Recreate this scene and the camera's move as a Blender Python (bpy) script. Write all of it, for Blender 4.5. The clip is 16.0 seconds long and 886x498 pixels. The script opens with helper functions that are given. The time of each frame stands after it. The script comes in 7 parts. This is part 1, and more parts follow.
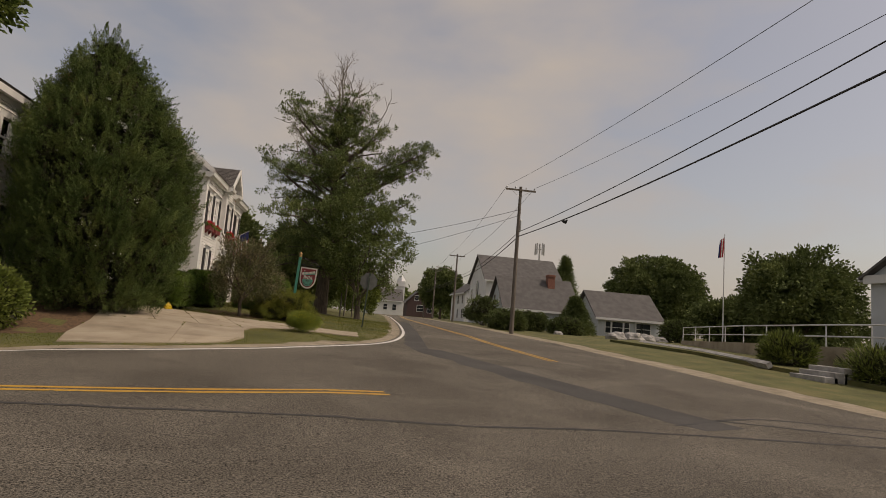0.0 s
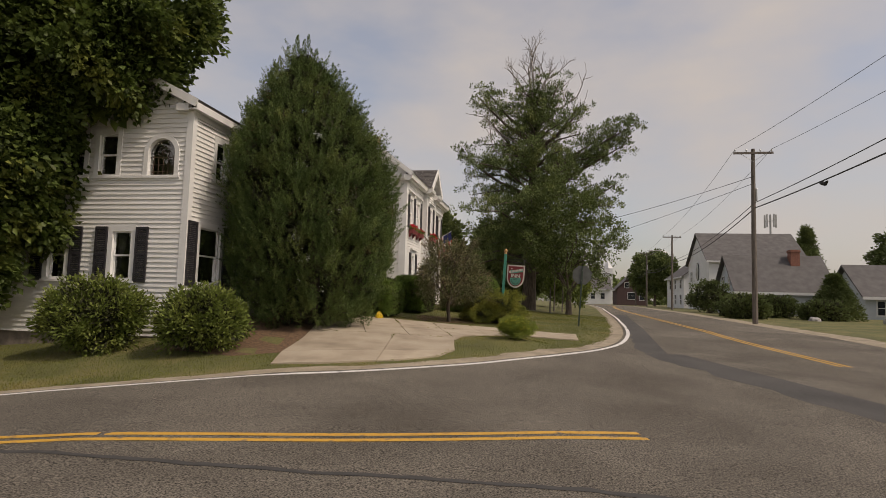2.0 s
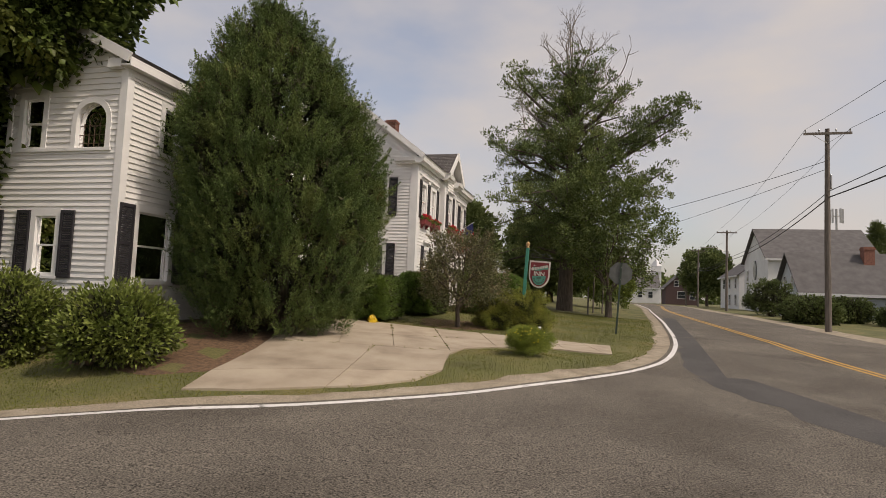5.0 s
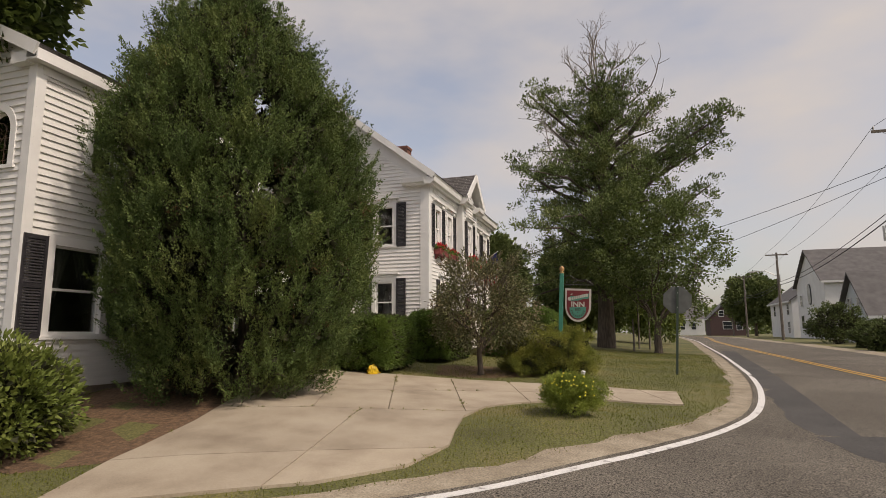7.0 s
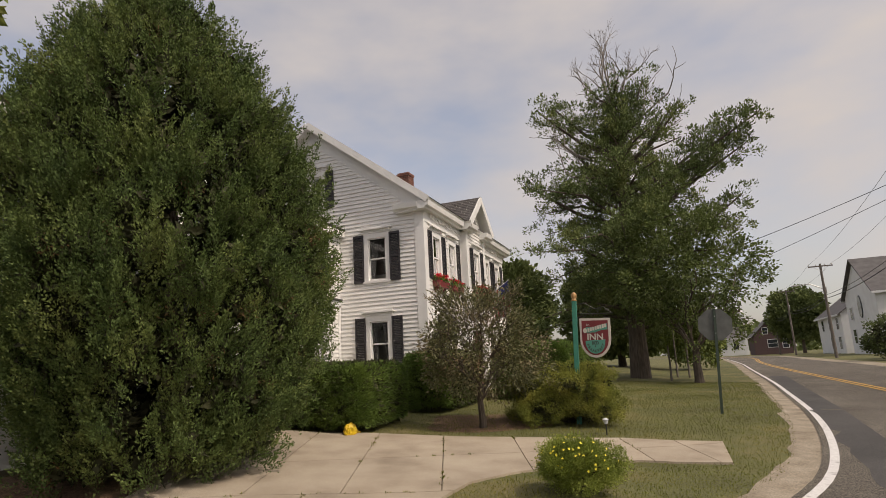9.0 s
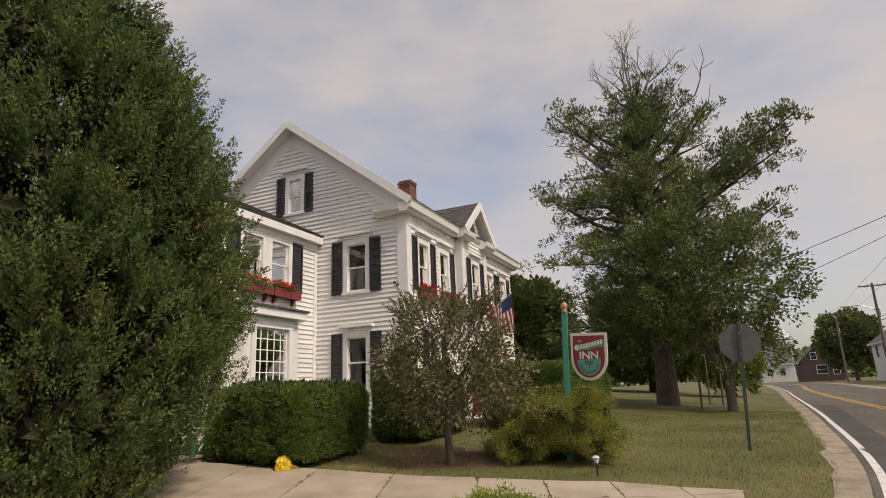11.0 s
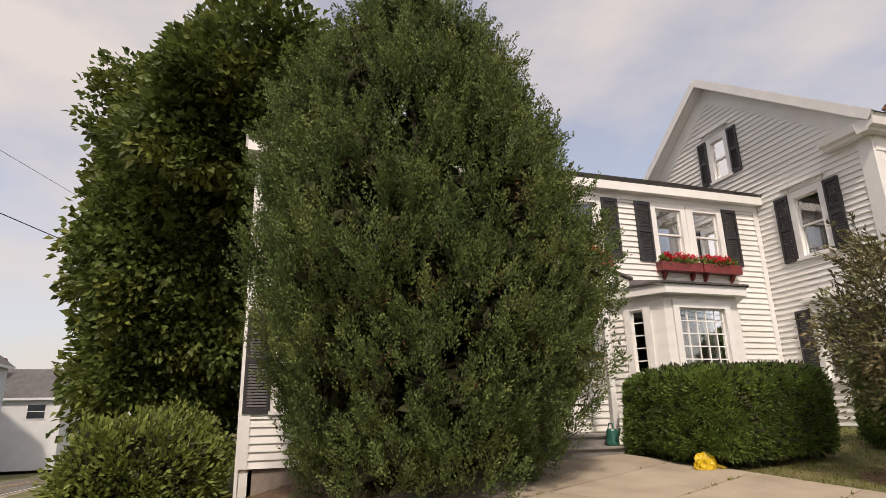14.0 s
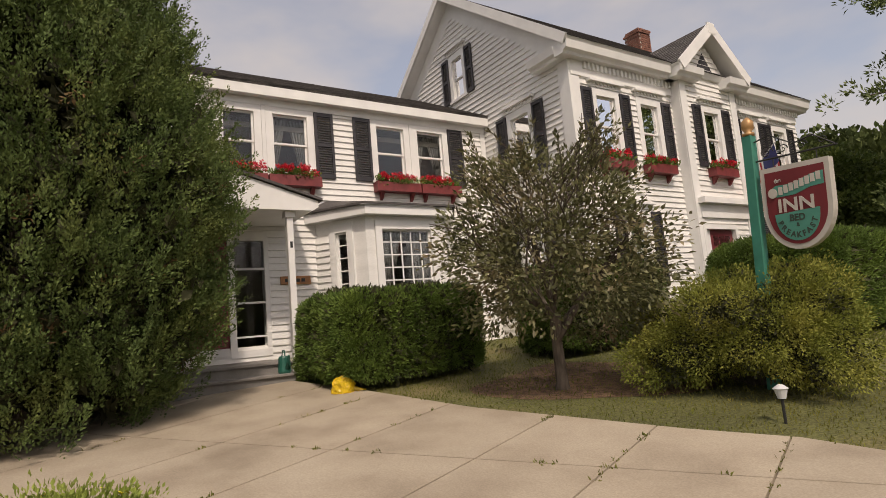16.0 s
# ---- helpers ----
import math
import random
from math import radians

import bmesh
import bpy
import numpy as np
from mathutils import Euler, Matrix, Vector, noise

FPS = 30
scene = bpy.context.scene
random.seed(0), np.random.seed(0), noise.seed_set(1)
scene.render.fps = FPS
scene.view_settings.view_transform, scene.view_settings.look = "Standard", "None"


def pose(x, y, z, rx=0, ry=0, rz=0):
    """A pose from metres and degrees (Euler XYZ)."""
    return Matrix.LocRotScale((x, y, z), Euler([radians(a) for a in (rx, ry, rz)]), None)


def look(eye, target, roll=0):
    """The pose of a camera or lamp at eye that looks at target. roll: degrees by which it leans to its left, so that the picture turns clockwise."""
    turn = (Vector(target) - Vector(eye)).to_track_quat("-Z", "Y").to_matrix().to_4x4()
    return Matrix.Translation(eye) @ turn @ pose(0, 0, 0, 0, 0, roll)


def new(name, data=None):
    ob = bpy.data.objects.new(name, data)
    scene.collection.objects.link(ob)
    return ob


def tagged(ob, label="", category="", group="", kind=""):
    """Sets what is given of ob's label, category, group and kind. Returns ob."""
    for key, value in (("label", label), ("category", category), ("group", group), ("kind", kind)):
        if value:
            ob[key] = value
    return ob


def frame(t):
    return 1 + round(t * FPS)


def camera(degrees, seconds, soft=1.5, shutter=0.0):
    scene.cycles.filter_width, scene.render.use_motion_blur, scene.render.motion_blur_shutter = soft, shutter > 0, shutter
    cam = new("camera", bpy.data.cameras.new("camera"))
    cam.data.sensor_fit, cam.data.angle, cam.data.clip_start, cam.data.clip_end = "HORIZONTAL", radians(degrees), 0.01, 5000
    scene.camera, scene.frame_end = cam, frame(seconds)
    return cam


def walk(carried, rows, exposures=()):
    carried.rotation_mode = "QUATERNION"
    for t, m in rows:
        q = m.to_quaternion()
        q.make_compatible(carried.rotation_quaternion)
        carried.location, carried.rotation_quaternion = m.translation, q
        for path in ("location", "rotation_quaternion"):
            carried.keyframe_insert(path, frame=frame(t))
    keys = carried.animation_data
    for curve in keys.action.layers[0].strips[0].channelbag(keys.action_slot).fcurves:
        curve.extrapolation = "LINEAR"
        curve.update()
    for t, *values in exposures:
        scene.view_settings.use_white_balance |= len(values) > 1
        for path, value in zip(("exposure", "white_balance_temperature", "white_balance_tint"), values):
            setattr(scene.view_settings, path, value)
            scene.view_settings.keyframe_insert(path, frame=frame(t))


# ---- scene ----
cam = camera(74.5, 16.0, soft=0.8)
PATH = [
    (0, (2.080, 2.982, 1.150), (2.403, 4.941, 1.388), 4.5),
    (0.5, (2.247, 3.011, 1.418), (2.222, 5.004, 1.584), 5.0),
    (1, (2.002, 4.135, 1.343), (1.692, 6.109, 1.419), 1.9),
    (1.5, (1.776, 4.789, 1.417), (1.372, 6.747, 1.497), 4.1),
    (2, (1.782, 5.240, 1.456), (1.430, 7.202, 1.626), 1.6),
    (2.5, (1.736, 5.806, 1.392), (1.359, 7.758, 1.612), 0.1),
    (3, (1.614, 6.516, 1.532), (1.153, 8.449, 1.757), 0.8),
    (3.5, (1.954, 6.787, 1.560), (1.594, 8.743, 1.771), 0.7),
    (4, (1.971, 7.444, 1.633), (1.556, 9.397, 1.742), 2.1),
    (4.5, (2.190, 7.924, 1.569), (1.746, 9.873, 1.650), -1.1),
    (5, (2.269, 8.554, 1.649), (1.768, 10.485, 1.800), 2.3),
    (5.2, (2.206, 8.878, 1.703), (1.691, 10.793, 1.963), 4.0),
    (7.3, (1.831, 11.931, 1.618), (1.225, 13.814, 1.916), -0.5),
    (7.5, (1.794, 12.091, 1.800), (1.152, 13.954, 2.144), 1.1),
    (8, (1.994, 12.838, 1.780), (1.431, 14.723, 2.143), -3.2),
    (8.5, (2.275, 13.471, 1.810), (1.528, 15.304, 2.095), -1.1),
    (9, (2.109, 13.845, 1.876), (1.424, 15.680, 2.277), -3.1),
    (9.2, (2.255, 14.082, 1.821), (1.551, 15.905, 2.249), -2.6),
    (11.3, (2.616, 16.339, 1.814), (1.807, 18.102, 2.300), -3.1),
    (11.5, (2.586, 16.501, 1.721), (1.797, 18.274, 2.205), -5.2),
    (12, (2.559, 17.002, 1.772), (1.694, 18.718, 2.324), -4.6),
    (12.5, (2.832, 17.376, 1.728), (1.705, 18.942, 2.254), -3.1),
    (13, (2.668, 17.911, 1.711), (1.320, 19.298, 2.220), -1.2),
    (13.5, (2.506, 17.679, 1.444), (0.845, 18.673, 1.944), -1.6),
    (14, (2.857, 18.130, 1.499), (1.031, 18.734, 2.050), -1.4),
    (14.5, (2.900, 18.870, 1.390), (1.173, 19.815, 1.744), -3.9),
    (15, (3.120, 19.430, 1.420), (1.350, 20.320, 1.695), -3.2),
    (15.5, (3.363, 20.246, 1.502), (1.728, 21.352, 1.828), -4.6),
    (16, (3.401, 20.769, 1.510), (1.743, 21.858, 1.766), -5.0),
]
walk(cam, [(t, look(e, a, r)) for t, e, a, r in PATH],
     exposures=[(0, -0.08, 8000, 16), (1.5, 0.12, 7550, 16), (5, 0.40, 7350, 16), (9, 0.40, 7350, 16), (12.5, 0.42, 7350, 17), (14, 0.68, 7300, 17), (14.5, 0.78, 7400, 17), (15, 0.68, 7400, 17),
                (16, 0.40, 7500, 17)])

# ---- world and sun ----
SUN_AZ, SUN_EL = radians(107), radians(50)      # compass bearing from +y, height
TO_SUN = Vector((math.sin(SUN_AZ) * math.cos(SUN_EL), math.cos(SUN_AZ) * math.cos(SUN_EL), math.sin(SUN_EL)))
world = bpy.data.worlds.new("world")
scene.world = world
world.use_nodes = True
wn, wl = world.node_tree.nodes, world.node_tree.links
wn.clear()
w_out = wn.new("ShaderNodeOutputWorld")
w_bg = wn.new("ShaderNodeBackground")
w_sky = wn.new("ShaderNodeTexSky")
w_sky.sky_type = "NISHITA"
w_sky.sun_disc = False
w_sky.sun_elevation, w_sky.sun_rotation = SUN_EL, SUN_AZ
w_sky.air_density, w_sky.dust_density, w_sky.ozone_density = 1.0, 3.0, 1.0
w_tc = wn.new("ShaderNodeTexCoord")
w_map = wn.new("ShaderNodeMapping")
w_map.inputs["Scale"].default_value = (1.0, 1.0, 2.2)
w_noise = wn.new("ShaderNodeTexNoise")
w_noise.inputs["Scale"].default_value = 2.3
w_noise.inputs["Detail"].default_value = 5
w_noise.inputs["Roughness"].default_value = 0.5
w_ramp = wn.new("ShaderNodeValToRGB")
w_ramp.color_ramp.elements[0].position, w_ramp.color_ramp.elements[0].color = 0.38, (0.30, 0.30, 0.30, 1)
w_ramp.color_ramp.elements[1].position, w_ramp.color_ramp.elements[1].color = 0.66, (0.97, 0.97, 0.97, 1)
w_mix = wn.new("ShaderNodeMixRGB")
w_mix.inputs["Color2"].default_value = (3.5, 3.45, 3.45, 1)
wl.new(w_tc.outputs["Generated"], w_map.inputs["Vector"])
wl.new(w_map.outputs["Vector"], w_noise.inputs["Vector"])
wl.new(w_noise.outputs["Fac"], w_ramp.inputs["Fac"])
wl.new(w_ramp.outputs["Color"], w_mix.inputs["Fac"])
wl.new(w_sky.outputs["Color"], w_mix.inputs["Color1"])
wl.new(w_mix.outputs["Color"], w_bg.inputs["Color"])
w_bg.inputs["Strength"].default_value = 0.130
wl.new(w_bg.outputs["Background"], w_out.inputs["Surface"])
sun_data = bpy.data.lights.new("sun", "SUN")
sun_data.energy, sun_data.angle, sun_data.color = 1.7, radians(3.0), (1.0, 0.95, 0.87)
sun = new("sun", sun_data)
sun.matrix_world = look(TO_SUN * 100, (0, 0, 0))


# ---- materials ----
def ramp_mat(name, stops, scale=5.0, rough=0.8, bump=0.0, bump_scale=60.0, metal=0.0, detail=6.0, stretch=(1, 1, 1),
             island=0.0, per_object=0.0, translucent=0.0, fine=0.0, fine_scale=120.0, spec=0.5, distort=0.0):
    """A surface whose colour runs over stops (place, colour) by noise at one scale, with finer grain and relief."""
    m = bpy.data.materials.new(name)
    m.use_nodes = True
    n, l = m.node_tree.nodes, m.node_tree.links
    b = n["Principled BSDF"]
    b.inputs["Roughness"].default_value = rough
    b.inputs["Metallic"].default_value = metal
    b.inputs["Specular IOR Level"].default_value = spec
    tc = n.new("ShaderNodeTexCoord")
    mp = n.new("ShaderNodeMapping")
    mp.inputs["Scale"].default_value = stretch
    l.new(tc.outputs["Object"], mp.inputs["Vector"])
    nz = n.new("ShaderNodeTexNoise")
    nz.inputs["Scale"].default_value, nz.inputs["Detail"].default_value, nz.inputs["Distortion"].default_value = scale, detail, distort
    l.new(mp.outputs["Vector"], nz.inputs["Vector"])
    rp = n.new("ShaderNodeValToRGB")
    el = rp.color_ramp.elements
    while len(el) < len(stops):
        el.new(0.5)
    for e, (p, c) in zip(el, stops):
        e.position, e.color = p, (*c, 1)
    l.new(nz.outputs["Fac"], rp.inputs["Fac"])
    col = rp.outputs["Color"]
    if fine:
        fz = n.new("ShaderNodeTexNoise")
        fz.inputs["Scale"].default_value, fz.inputs["Detail"].default_value = fine_scale, 3
        l.new(mp.outputs["Vector"], fz.inputs["Vector"])
        mr = n.new("ShaderNodeMapRange")
        mr.inputs["From Min"].default_value, mr.inputs["From Max"].default_value = 0.3, 0.7
        mr.inputs["To Min"].default_value, mr.inputs["To Max"].default_value = 1 - fine, 1 + fine
        l.new(fz.outputs["Fac"], mr.inputs["Value"])
        mu = n.new("ShaderNodeMixRGB")
        mu.blend_type, mu.inputs["Fac"].default_value = "MULTIPLY", 1
        l.new(col, mu.inputs["Color1"])
        l.new(mr.outputs["Result"], mu.inputs["Color2"])
        col = mu.outputs["Color"]
    for amount, kind, out in ((island, "ShaderNodeNewGeometry", "Random Per Island"), (per_object, "ShaderNodeObjectInfo", "Random")):
        if amount:
            g = n.new(kind)
            mr = n.new("ShaderNodeMapRange")
            mr.inputs["To Min"].default_value, mr.inputs["To Max"].default_value = 1 - amount, 1 + amount
            l.new(g.outputs[out], mr.inputs["Value"])
            mu = n.new("ShaderNodeMixRGB")
            mu.blend_type, mu.inputs["Fac"].default_value = "MULTIPLY", 1
            l.new(col, mu.inputs["Color1"])
            l.new(mr.outputs["Result"], mu.inputs["Color2"])
            col = mu.outputs["Color"]
    l.new(col, b.inputs["Base Color"])
    if bump:
        bz = n.new("ShaderNodeTexNoise")
        bz.inputs["Scale"].default_value, bz.inputs["Detail"].default_value = bump_scale, 4
        l.new(mp.outputs["Vector"], bz.inputs["Vector"])
        bp = n.new("ShaderNodeBump")
        bp.inputs["Strength"].default_value, bp.inputs["Distance"].default_value = bump, 0.02
        l.new(bz.outputs["Fac"], bp.inputs["Height"])
        l.new(bp.outputs["Normal"], b.inputs["Normal"])
    if translucent:
        tr = n.new("ShaderNodeBsdfTranslucent")
        l.new(col, tr.inputs["Color"])
        mx = n.new("ShaderNodeMixShader")
        mx.inputs["Fac"].default_value = translucent
        l.new(b.outputs["BSDF"], mx.inputs[1])
        l.new(tr.outputs["BSDF"], mx.inputs[2])
        l.new(mx.outputs["Shader"], n["Material Output"].inputs["Surface"])
    return m


def shade(c, f):
    return tuple(min(1, v * f) for v in c)


def plain(name, c, vary=0.12, scale=6.0, rough=0.6, **kw):
    return ramp_mat(name, [(0.3, shade(c, 1 - vary)), (0.7, shade(c, 1 + vary))], scale=scale, rough=rough, **kw)


M_asphalt = ramp_mat("asphalt", [(0.30, (0.095, 0.083, 0.067)), (0.5, (0.126, 0.112, 0.092)), (0.72, (0.168, 0.150, 0.123))], scale=0.45,
                     rough=0.9, fine=1.0, fine_scale=55, bump=0.8, bump_scale=90, spec=0.3, detail=9, distort=0.6)
M_patch = ramp_mat("asphalt_dark", [(0.35, (0.062, 0.060, 0.057)), (0.65, (0.085, 0.081, 0.077))], scale=0.8, rough=0.9, fine=0.35, fine_scale=50,
                   bump=0.4, bump_scale=90, spec=0.3)
M_white_line = ramp_mat("road_white", [(0.28, (0.22, 0.21, 0.20)), (0.42, (0.62, 0.61, 0.59)), (0.8, (0.72, 0.71, 0.69))], scale=9, rough=0.7, fine=0.15, fine_scale=60)
M_yellow_line = ramp_mat("road_yellow", [(0.28, (0.20, 0.15, 0.08)), (0.42, (0.50, 0.28, 0.04)), (0.8, (0.58, 0.34, 0.055))], scale=9, rough=0.7, fine=0.15, fine_scale=60)
M_concrete = ramp_mat("concrete", [(0.25, (0.250, 0.202, 0.149)), (0.5, (0.370, 0.310, 0.233)), (0.75, (0.440, 0.379, 0.293))], scale=1.3, rough=0.9, fine=0.12,
                      fine_scale=70, bump=0.2, bump_scale=120, per_object=0.07, detail=8)
M_sand = ramp_mat("sandy_verge", [(0.3, (0.20, 0.165, 0.115)), (0.6, (0.33, 0.28, 0.21)), (0.8, (0.40, 0.35, 0.27))], scale=2.2, rough=0.95, fine=0.3,
                  fine_scale=45, bump=0.5, bump_scale=60)
M_lawn = ramp_mat("lawn", [(0.25, (0.066, 0.068, 0.021)), (0.5, (0.108, 0.110, 0.034)), (0.66, (0.155, 0.136, 0.052)), (0.8, (0.205, 0.165, 0.078))],
                  scale=0.75, rough=0.95, fine=0.5, fine_scale=40, bump=0.6, bump_scale=45, detail=8)
M_mulch = ramp_mat("mulch", [(0.3, (0.075, 0.045, 0.026)), (0.7, (0.19, 0.115, 0.065))], scale=14, rough=0.95, fine=0.4, fine_scale=60, bump=0.7, bump_scale=40)
M_clap = ramp_mat("white_clapboard", [(0.25, (0.70, 0.69, 0.66)), (0.5, (0.79, 0.78, 0.75)), (0.8, (0.83, 0.82, 0.80))], scale=1.6, rough=0.55, fine=0.04,
                  fine_scale=30, stretch=(0.6, 0.6, 3), per_object=0.035, bump=0.08, bump_scale=40)
M_trim = plain("white_trim", (0.79, 0.785, 0.765), vary=0.05, scale=3, rough=0.5)
M_shutter = plain("black_shutter", (0.030, 0.028, 0.032), vary=0.25, scale=5, rough=0.5)
M_roof = ramp_mat("roof_shingle", [(0.3, (0.060, 0.055, 0.053)), (0.7, (0.115, 0.105, 0.10))], scale=4, rough=0.9, fine=0.35, fine_scale=40, island=0.2, bump=0.3)
M_brick = ramp_mat("chimney_brick", [(0.3, (0.15, 0.062, 0.045)), (0.7, (0.25, 0.115, 0.082))], scale=9, rough=0.9, island=0.25, fine=0.2)
M_mortar = plain("mortar", (0.35, 0.32, 0.29), rough=0.95)
M_box = plain("red_flower_box", (0.20, 0.035, 0.035), vary=0.2, scale=8, rough=0.5)
M_petal = ramp_mat("geranium_petal", [(0.3, (0.55, 0.012, 0.03)), (0.7, (0.80, 0.03, 0.06))], scale=20, rough=0.6, island=0.25, translucent=0.2)
M_curtain = plain("curtain", (0.17, 0.165, 0.16), vary=0.12, scale=2, rough=0.9, stretch=(6, 6, 0.4))
M_room = plain("room_paint", (0.22, 0.20, 0.18), rough=0.9)
M_stoop = plain("grey_stoop", (0.25, 0.235, 0.22), vary=0.15, scale=4, rough=0.8, fine=0.1)
M_found = plain("foundation", (0.24, 0.20, 0.17), vary=0.3, scale=5, rough=0.95, bump=0.4, bump_scale=20)
M_bark = ramp_mat("bark", [(0.3, (0.055, 0.042, 0.032)), (0.7, (0.135, 0.108, 0.085))], scale=6, stretch=(3, 3, 0.6), rough=0.95, bump=0.8, bump_scale=18)
M_deadwood = ramp_mat("dead_wood", [(0.3, (0.20, 0.175, 0.155)), (0.7, (0.33, 0.30, 0.27))], scale=6, rough=0.95)
M_cedar = ramp_mat("cedar_spray", [(0.28, (0.060, 0.098, 0.030)), (0.5, (0.104, 0.150, 0.044)), (0.72, (0.172, 0.205, 0.062))], scale=1.6, rough=0.7,
                   island=0.35, translucent=0.18, spec=0.25)
# inner leaves: brownish green, darkened to put the crown's inner shade into the colour
M_inner = ramp_mat("shade_dark_inner_needles", [(0.3, (0.032, 0.035, 0.014)), (0.7, (0.059, 0.062, 0.025))], scale=3, rough=0.9, island=0.3)
M_cedar_dry = ramp_mat("cedar_dry", [(0.3, (0.09, 0.055, 0.022)), (0.7, (0.16, 0.10, 0.04))], scale=3, rough=0.9, island=0.3)
M_maple = ramp_mat("maple_leaf", [(0.28, (0.058, 0.088, 0.022)), (0.5, (0.100, 0.140, 0.034)), (0.7, (0.190, 0.205, 0.045))], scale=0.9, rough=0.5, island=0.4, translucent=0.35, spec=0.3)
M_pine = ramp_mat("pine_needle", [(0.28, (0.080, 0.112, 0.044)), (0.5, (0.130, 0.170, 0.060)), (0.75, (0.225, 0.245, 0.080))], scale=0.7, rough=0.7, island=0.35, translucent=0.2, spec=0.25)
M_apple = ramp_mat("apple_leaf", [(0.28, (0.095, 0.104, 0.044)), (0.5, (0.150, 0.152, 0.066)), (0.64, (0.205, 0.165, 0.092)), (0.8, (0.25, 0.135, 0.085))], scale=1.4, rough=0.5, island=0.4, translucent=0.22, spec=0.4)
M_yew = ramp_mat("yew_needle", [(0.28, (0.070, 0.122, 0.026)), (0.5, (0.128, 0.200, 0.042)), (0.75, (0.190, 0.270, 0.056))], scale=1.8, rough=0.6, island=0.35, translucent=0.2, spec=0.3)
M_juniper = ramp_mat("juniper", [(0.28, (0.140, 0.172, 0.030)), (0.5, (0.230, 0.250, 0.050)), (0.75, (0.360, 0.340, 0.078))], scale=2.2, rough=0.7, island=0.35, translucent=0.2, spec=0.25)
M_bush = ramp_mat("bush_leaf", [(0.28, (0.091, 0.126, 0.026)), (0.5, (0.156, 0.200, 0.044)), (0.75, (0.239, 0.268, 0.067))], scale=2.0, rough=0.55, island=0.35, translucent=0.25, spec=0.3)
M_cinq = ramp_mat("cinquefoil_leaf", [(0.28, (0.156, 0.208, 0.036)), (0.5, (0.247, 0.305, 0.060)), (0.75, (0.364, 0.403, 0.096))], scale=3.0, rough=0.6, island=0.3, translucent=0.3, spec=0.3)
M_yellow_petal = plain("yellow_petal", (0.85, 0.72, 0.06), vary=0.1, scale=20, rough=0.6)
M_far = ramp_mat("far_foliage", [(0.28, (0.077, 0.101, 0.038)), (0.5, (0.121, 0.155, 0.056)), (0.75, (0.182, 0.211, 0.075))], scale=0.35, rough=0.8, island=0.3, translucent=0.15, spec=0.2)
M_grass = ramp_mat("grass_blade", [(0.28, (0.091, 0.106, 0.020)), (0.5, (0.158, 0.172, 0.035)), (0.66, (0.231, 0.208, 0.056)), (0.8, (0.329, 0.261, 0.102))], scale=0.6, rough=0.8, island=0.35, translucent=0.3, spec=0.2)
M_pole = ramp_mat("pole_wood", [(0.3, (0.10, 0.085, 0.072)), (0.7, (0.19, 0.165, 0.145))], scale=5, stretch=(3, 3, 0.3), rough=0.95)
M_wire = plain("black_wire", (0.018, 0.018, 0.018), rough=0.6)
M_metal = plain("galvanised", (0.42, 0.42, 0.41), vary=0.15, rough=0.45, metal=0.8)
M_sign_back = plain("sign_back", (0.10, 0.105, 0.10), vary=0.2, rough=0.6)
M_green_post = plain("green_post", (0.035, 0.21, 0.15), vary=0.12, scale=10, rough=0.5)
M_dark_green_post = plain("dark_green_post", (0.035, 0.055, 0.04), vary=0.15, rough=0.6)
M_gold = plain("gold_finial", (0.42, 0.24, 0.10), vary=0.2, rough=0.4, metal=0.3)
M_lead = plain("brown_leading", (0.11, 0.065, 0.045), vary=0.2, rough=0.6)
M_sign_red = plain("sign_red", (0.16, 0.016, 0.020), vary=0.12, rough=0.5)
M_sign_green = plain("sign_green", (0.06, 0.25, 0.19), vary=0.1, rough=0.5)
M_sign_silver = plain("sign_rim", (0.50, 0.47, 0.42), vary=0.1, rough=0.5)
M_black = plain("black_iron", (0.02, 0.02, 0.02), rough=0.5)
M_flag_red = plain("flag_red", (0.42, 0.03, 0.04), rough=0.8)
M_flag_white = plain("flag_white", (0.75, 0.74, 0.72), rough=0.8)
M_flag_blue = plain("flag_blue", (0.03, 0.04, 0.16), rough=0.8)
M_yellow_bag = plain("yellow_plastic", (0.62, 0.42, 0.02), vary=0.15, scale=12, rough=0.35)
M_door_red = plain("door_red", (0.17, 0.03, 0.035), rough=0.45)
M_plaque = plain("wooden_plaque", (0.33, 0.15, 0.055), vary=0.2, scale=10, rough=0.5)
M_can = plain("green_can", (0.02, 0.12, 0.09), rough=0.4)
M_far_white = plain("far_white_siding", (0.62, 0.63, 0.64), vary=0.06, scale=1.0, rough=0.7)
M_far_blue = plain("far_blue_siding", (0.46, 0.50, 0.54), vary=0.06, scale=1.0, rough=0.7)
M_far_red = plain("far_red_siding", (0.075, 0.045, 0.045), vary=0.15, rough=0.8)
M_far_roof = plain("far_roof", (0.105, 0.10, 0.10), vary=0.2, scale=1.5, rough=0.9)
M_rock = plain("granite", (0.34, 0.33, 0.32), vary=0.3, scale=4, rough=0.9, bump=0.5, bump_scale=10)
M_white_rail = plain("white_rail", (0.62, 0.63, 0.64), vary=0.05, rough=0.5)


def glass_mat():
    m = bpy.data.materials.new("window_glass")
    m.use_nodes = True
    b = m.node_tree.nodes["Principled BSDF"]
    b.inputs["Transmission Weight"].default_value = 1.0
    b.inputs["Roughness"].default_value = 0.02
    b.inputs["IOR"].default_value = 1.45
    b.inputs["Base Color"].default_value = (0.75, 0.78, 0.78, 1)
    return m


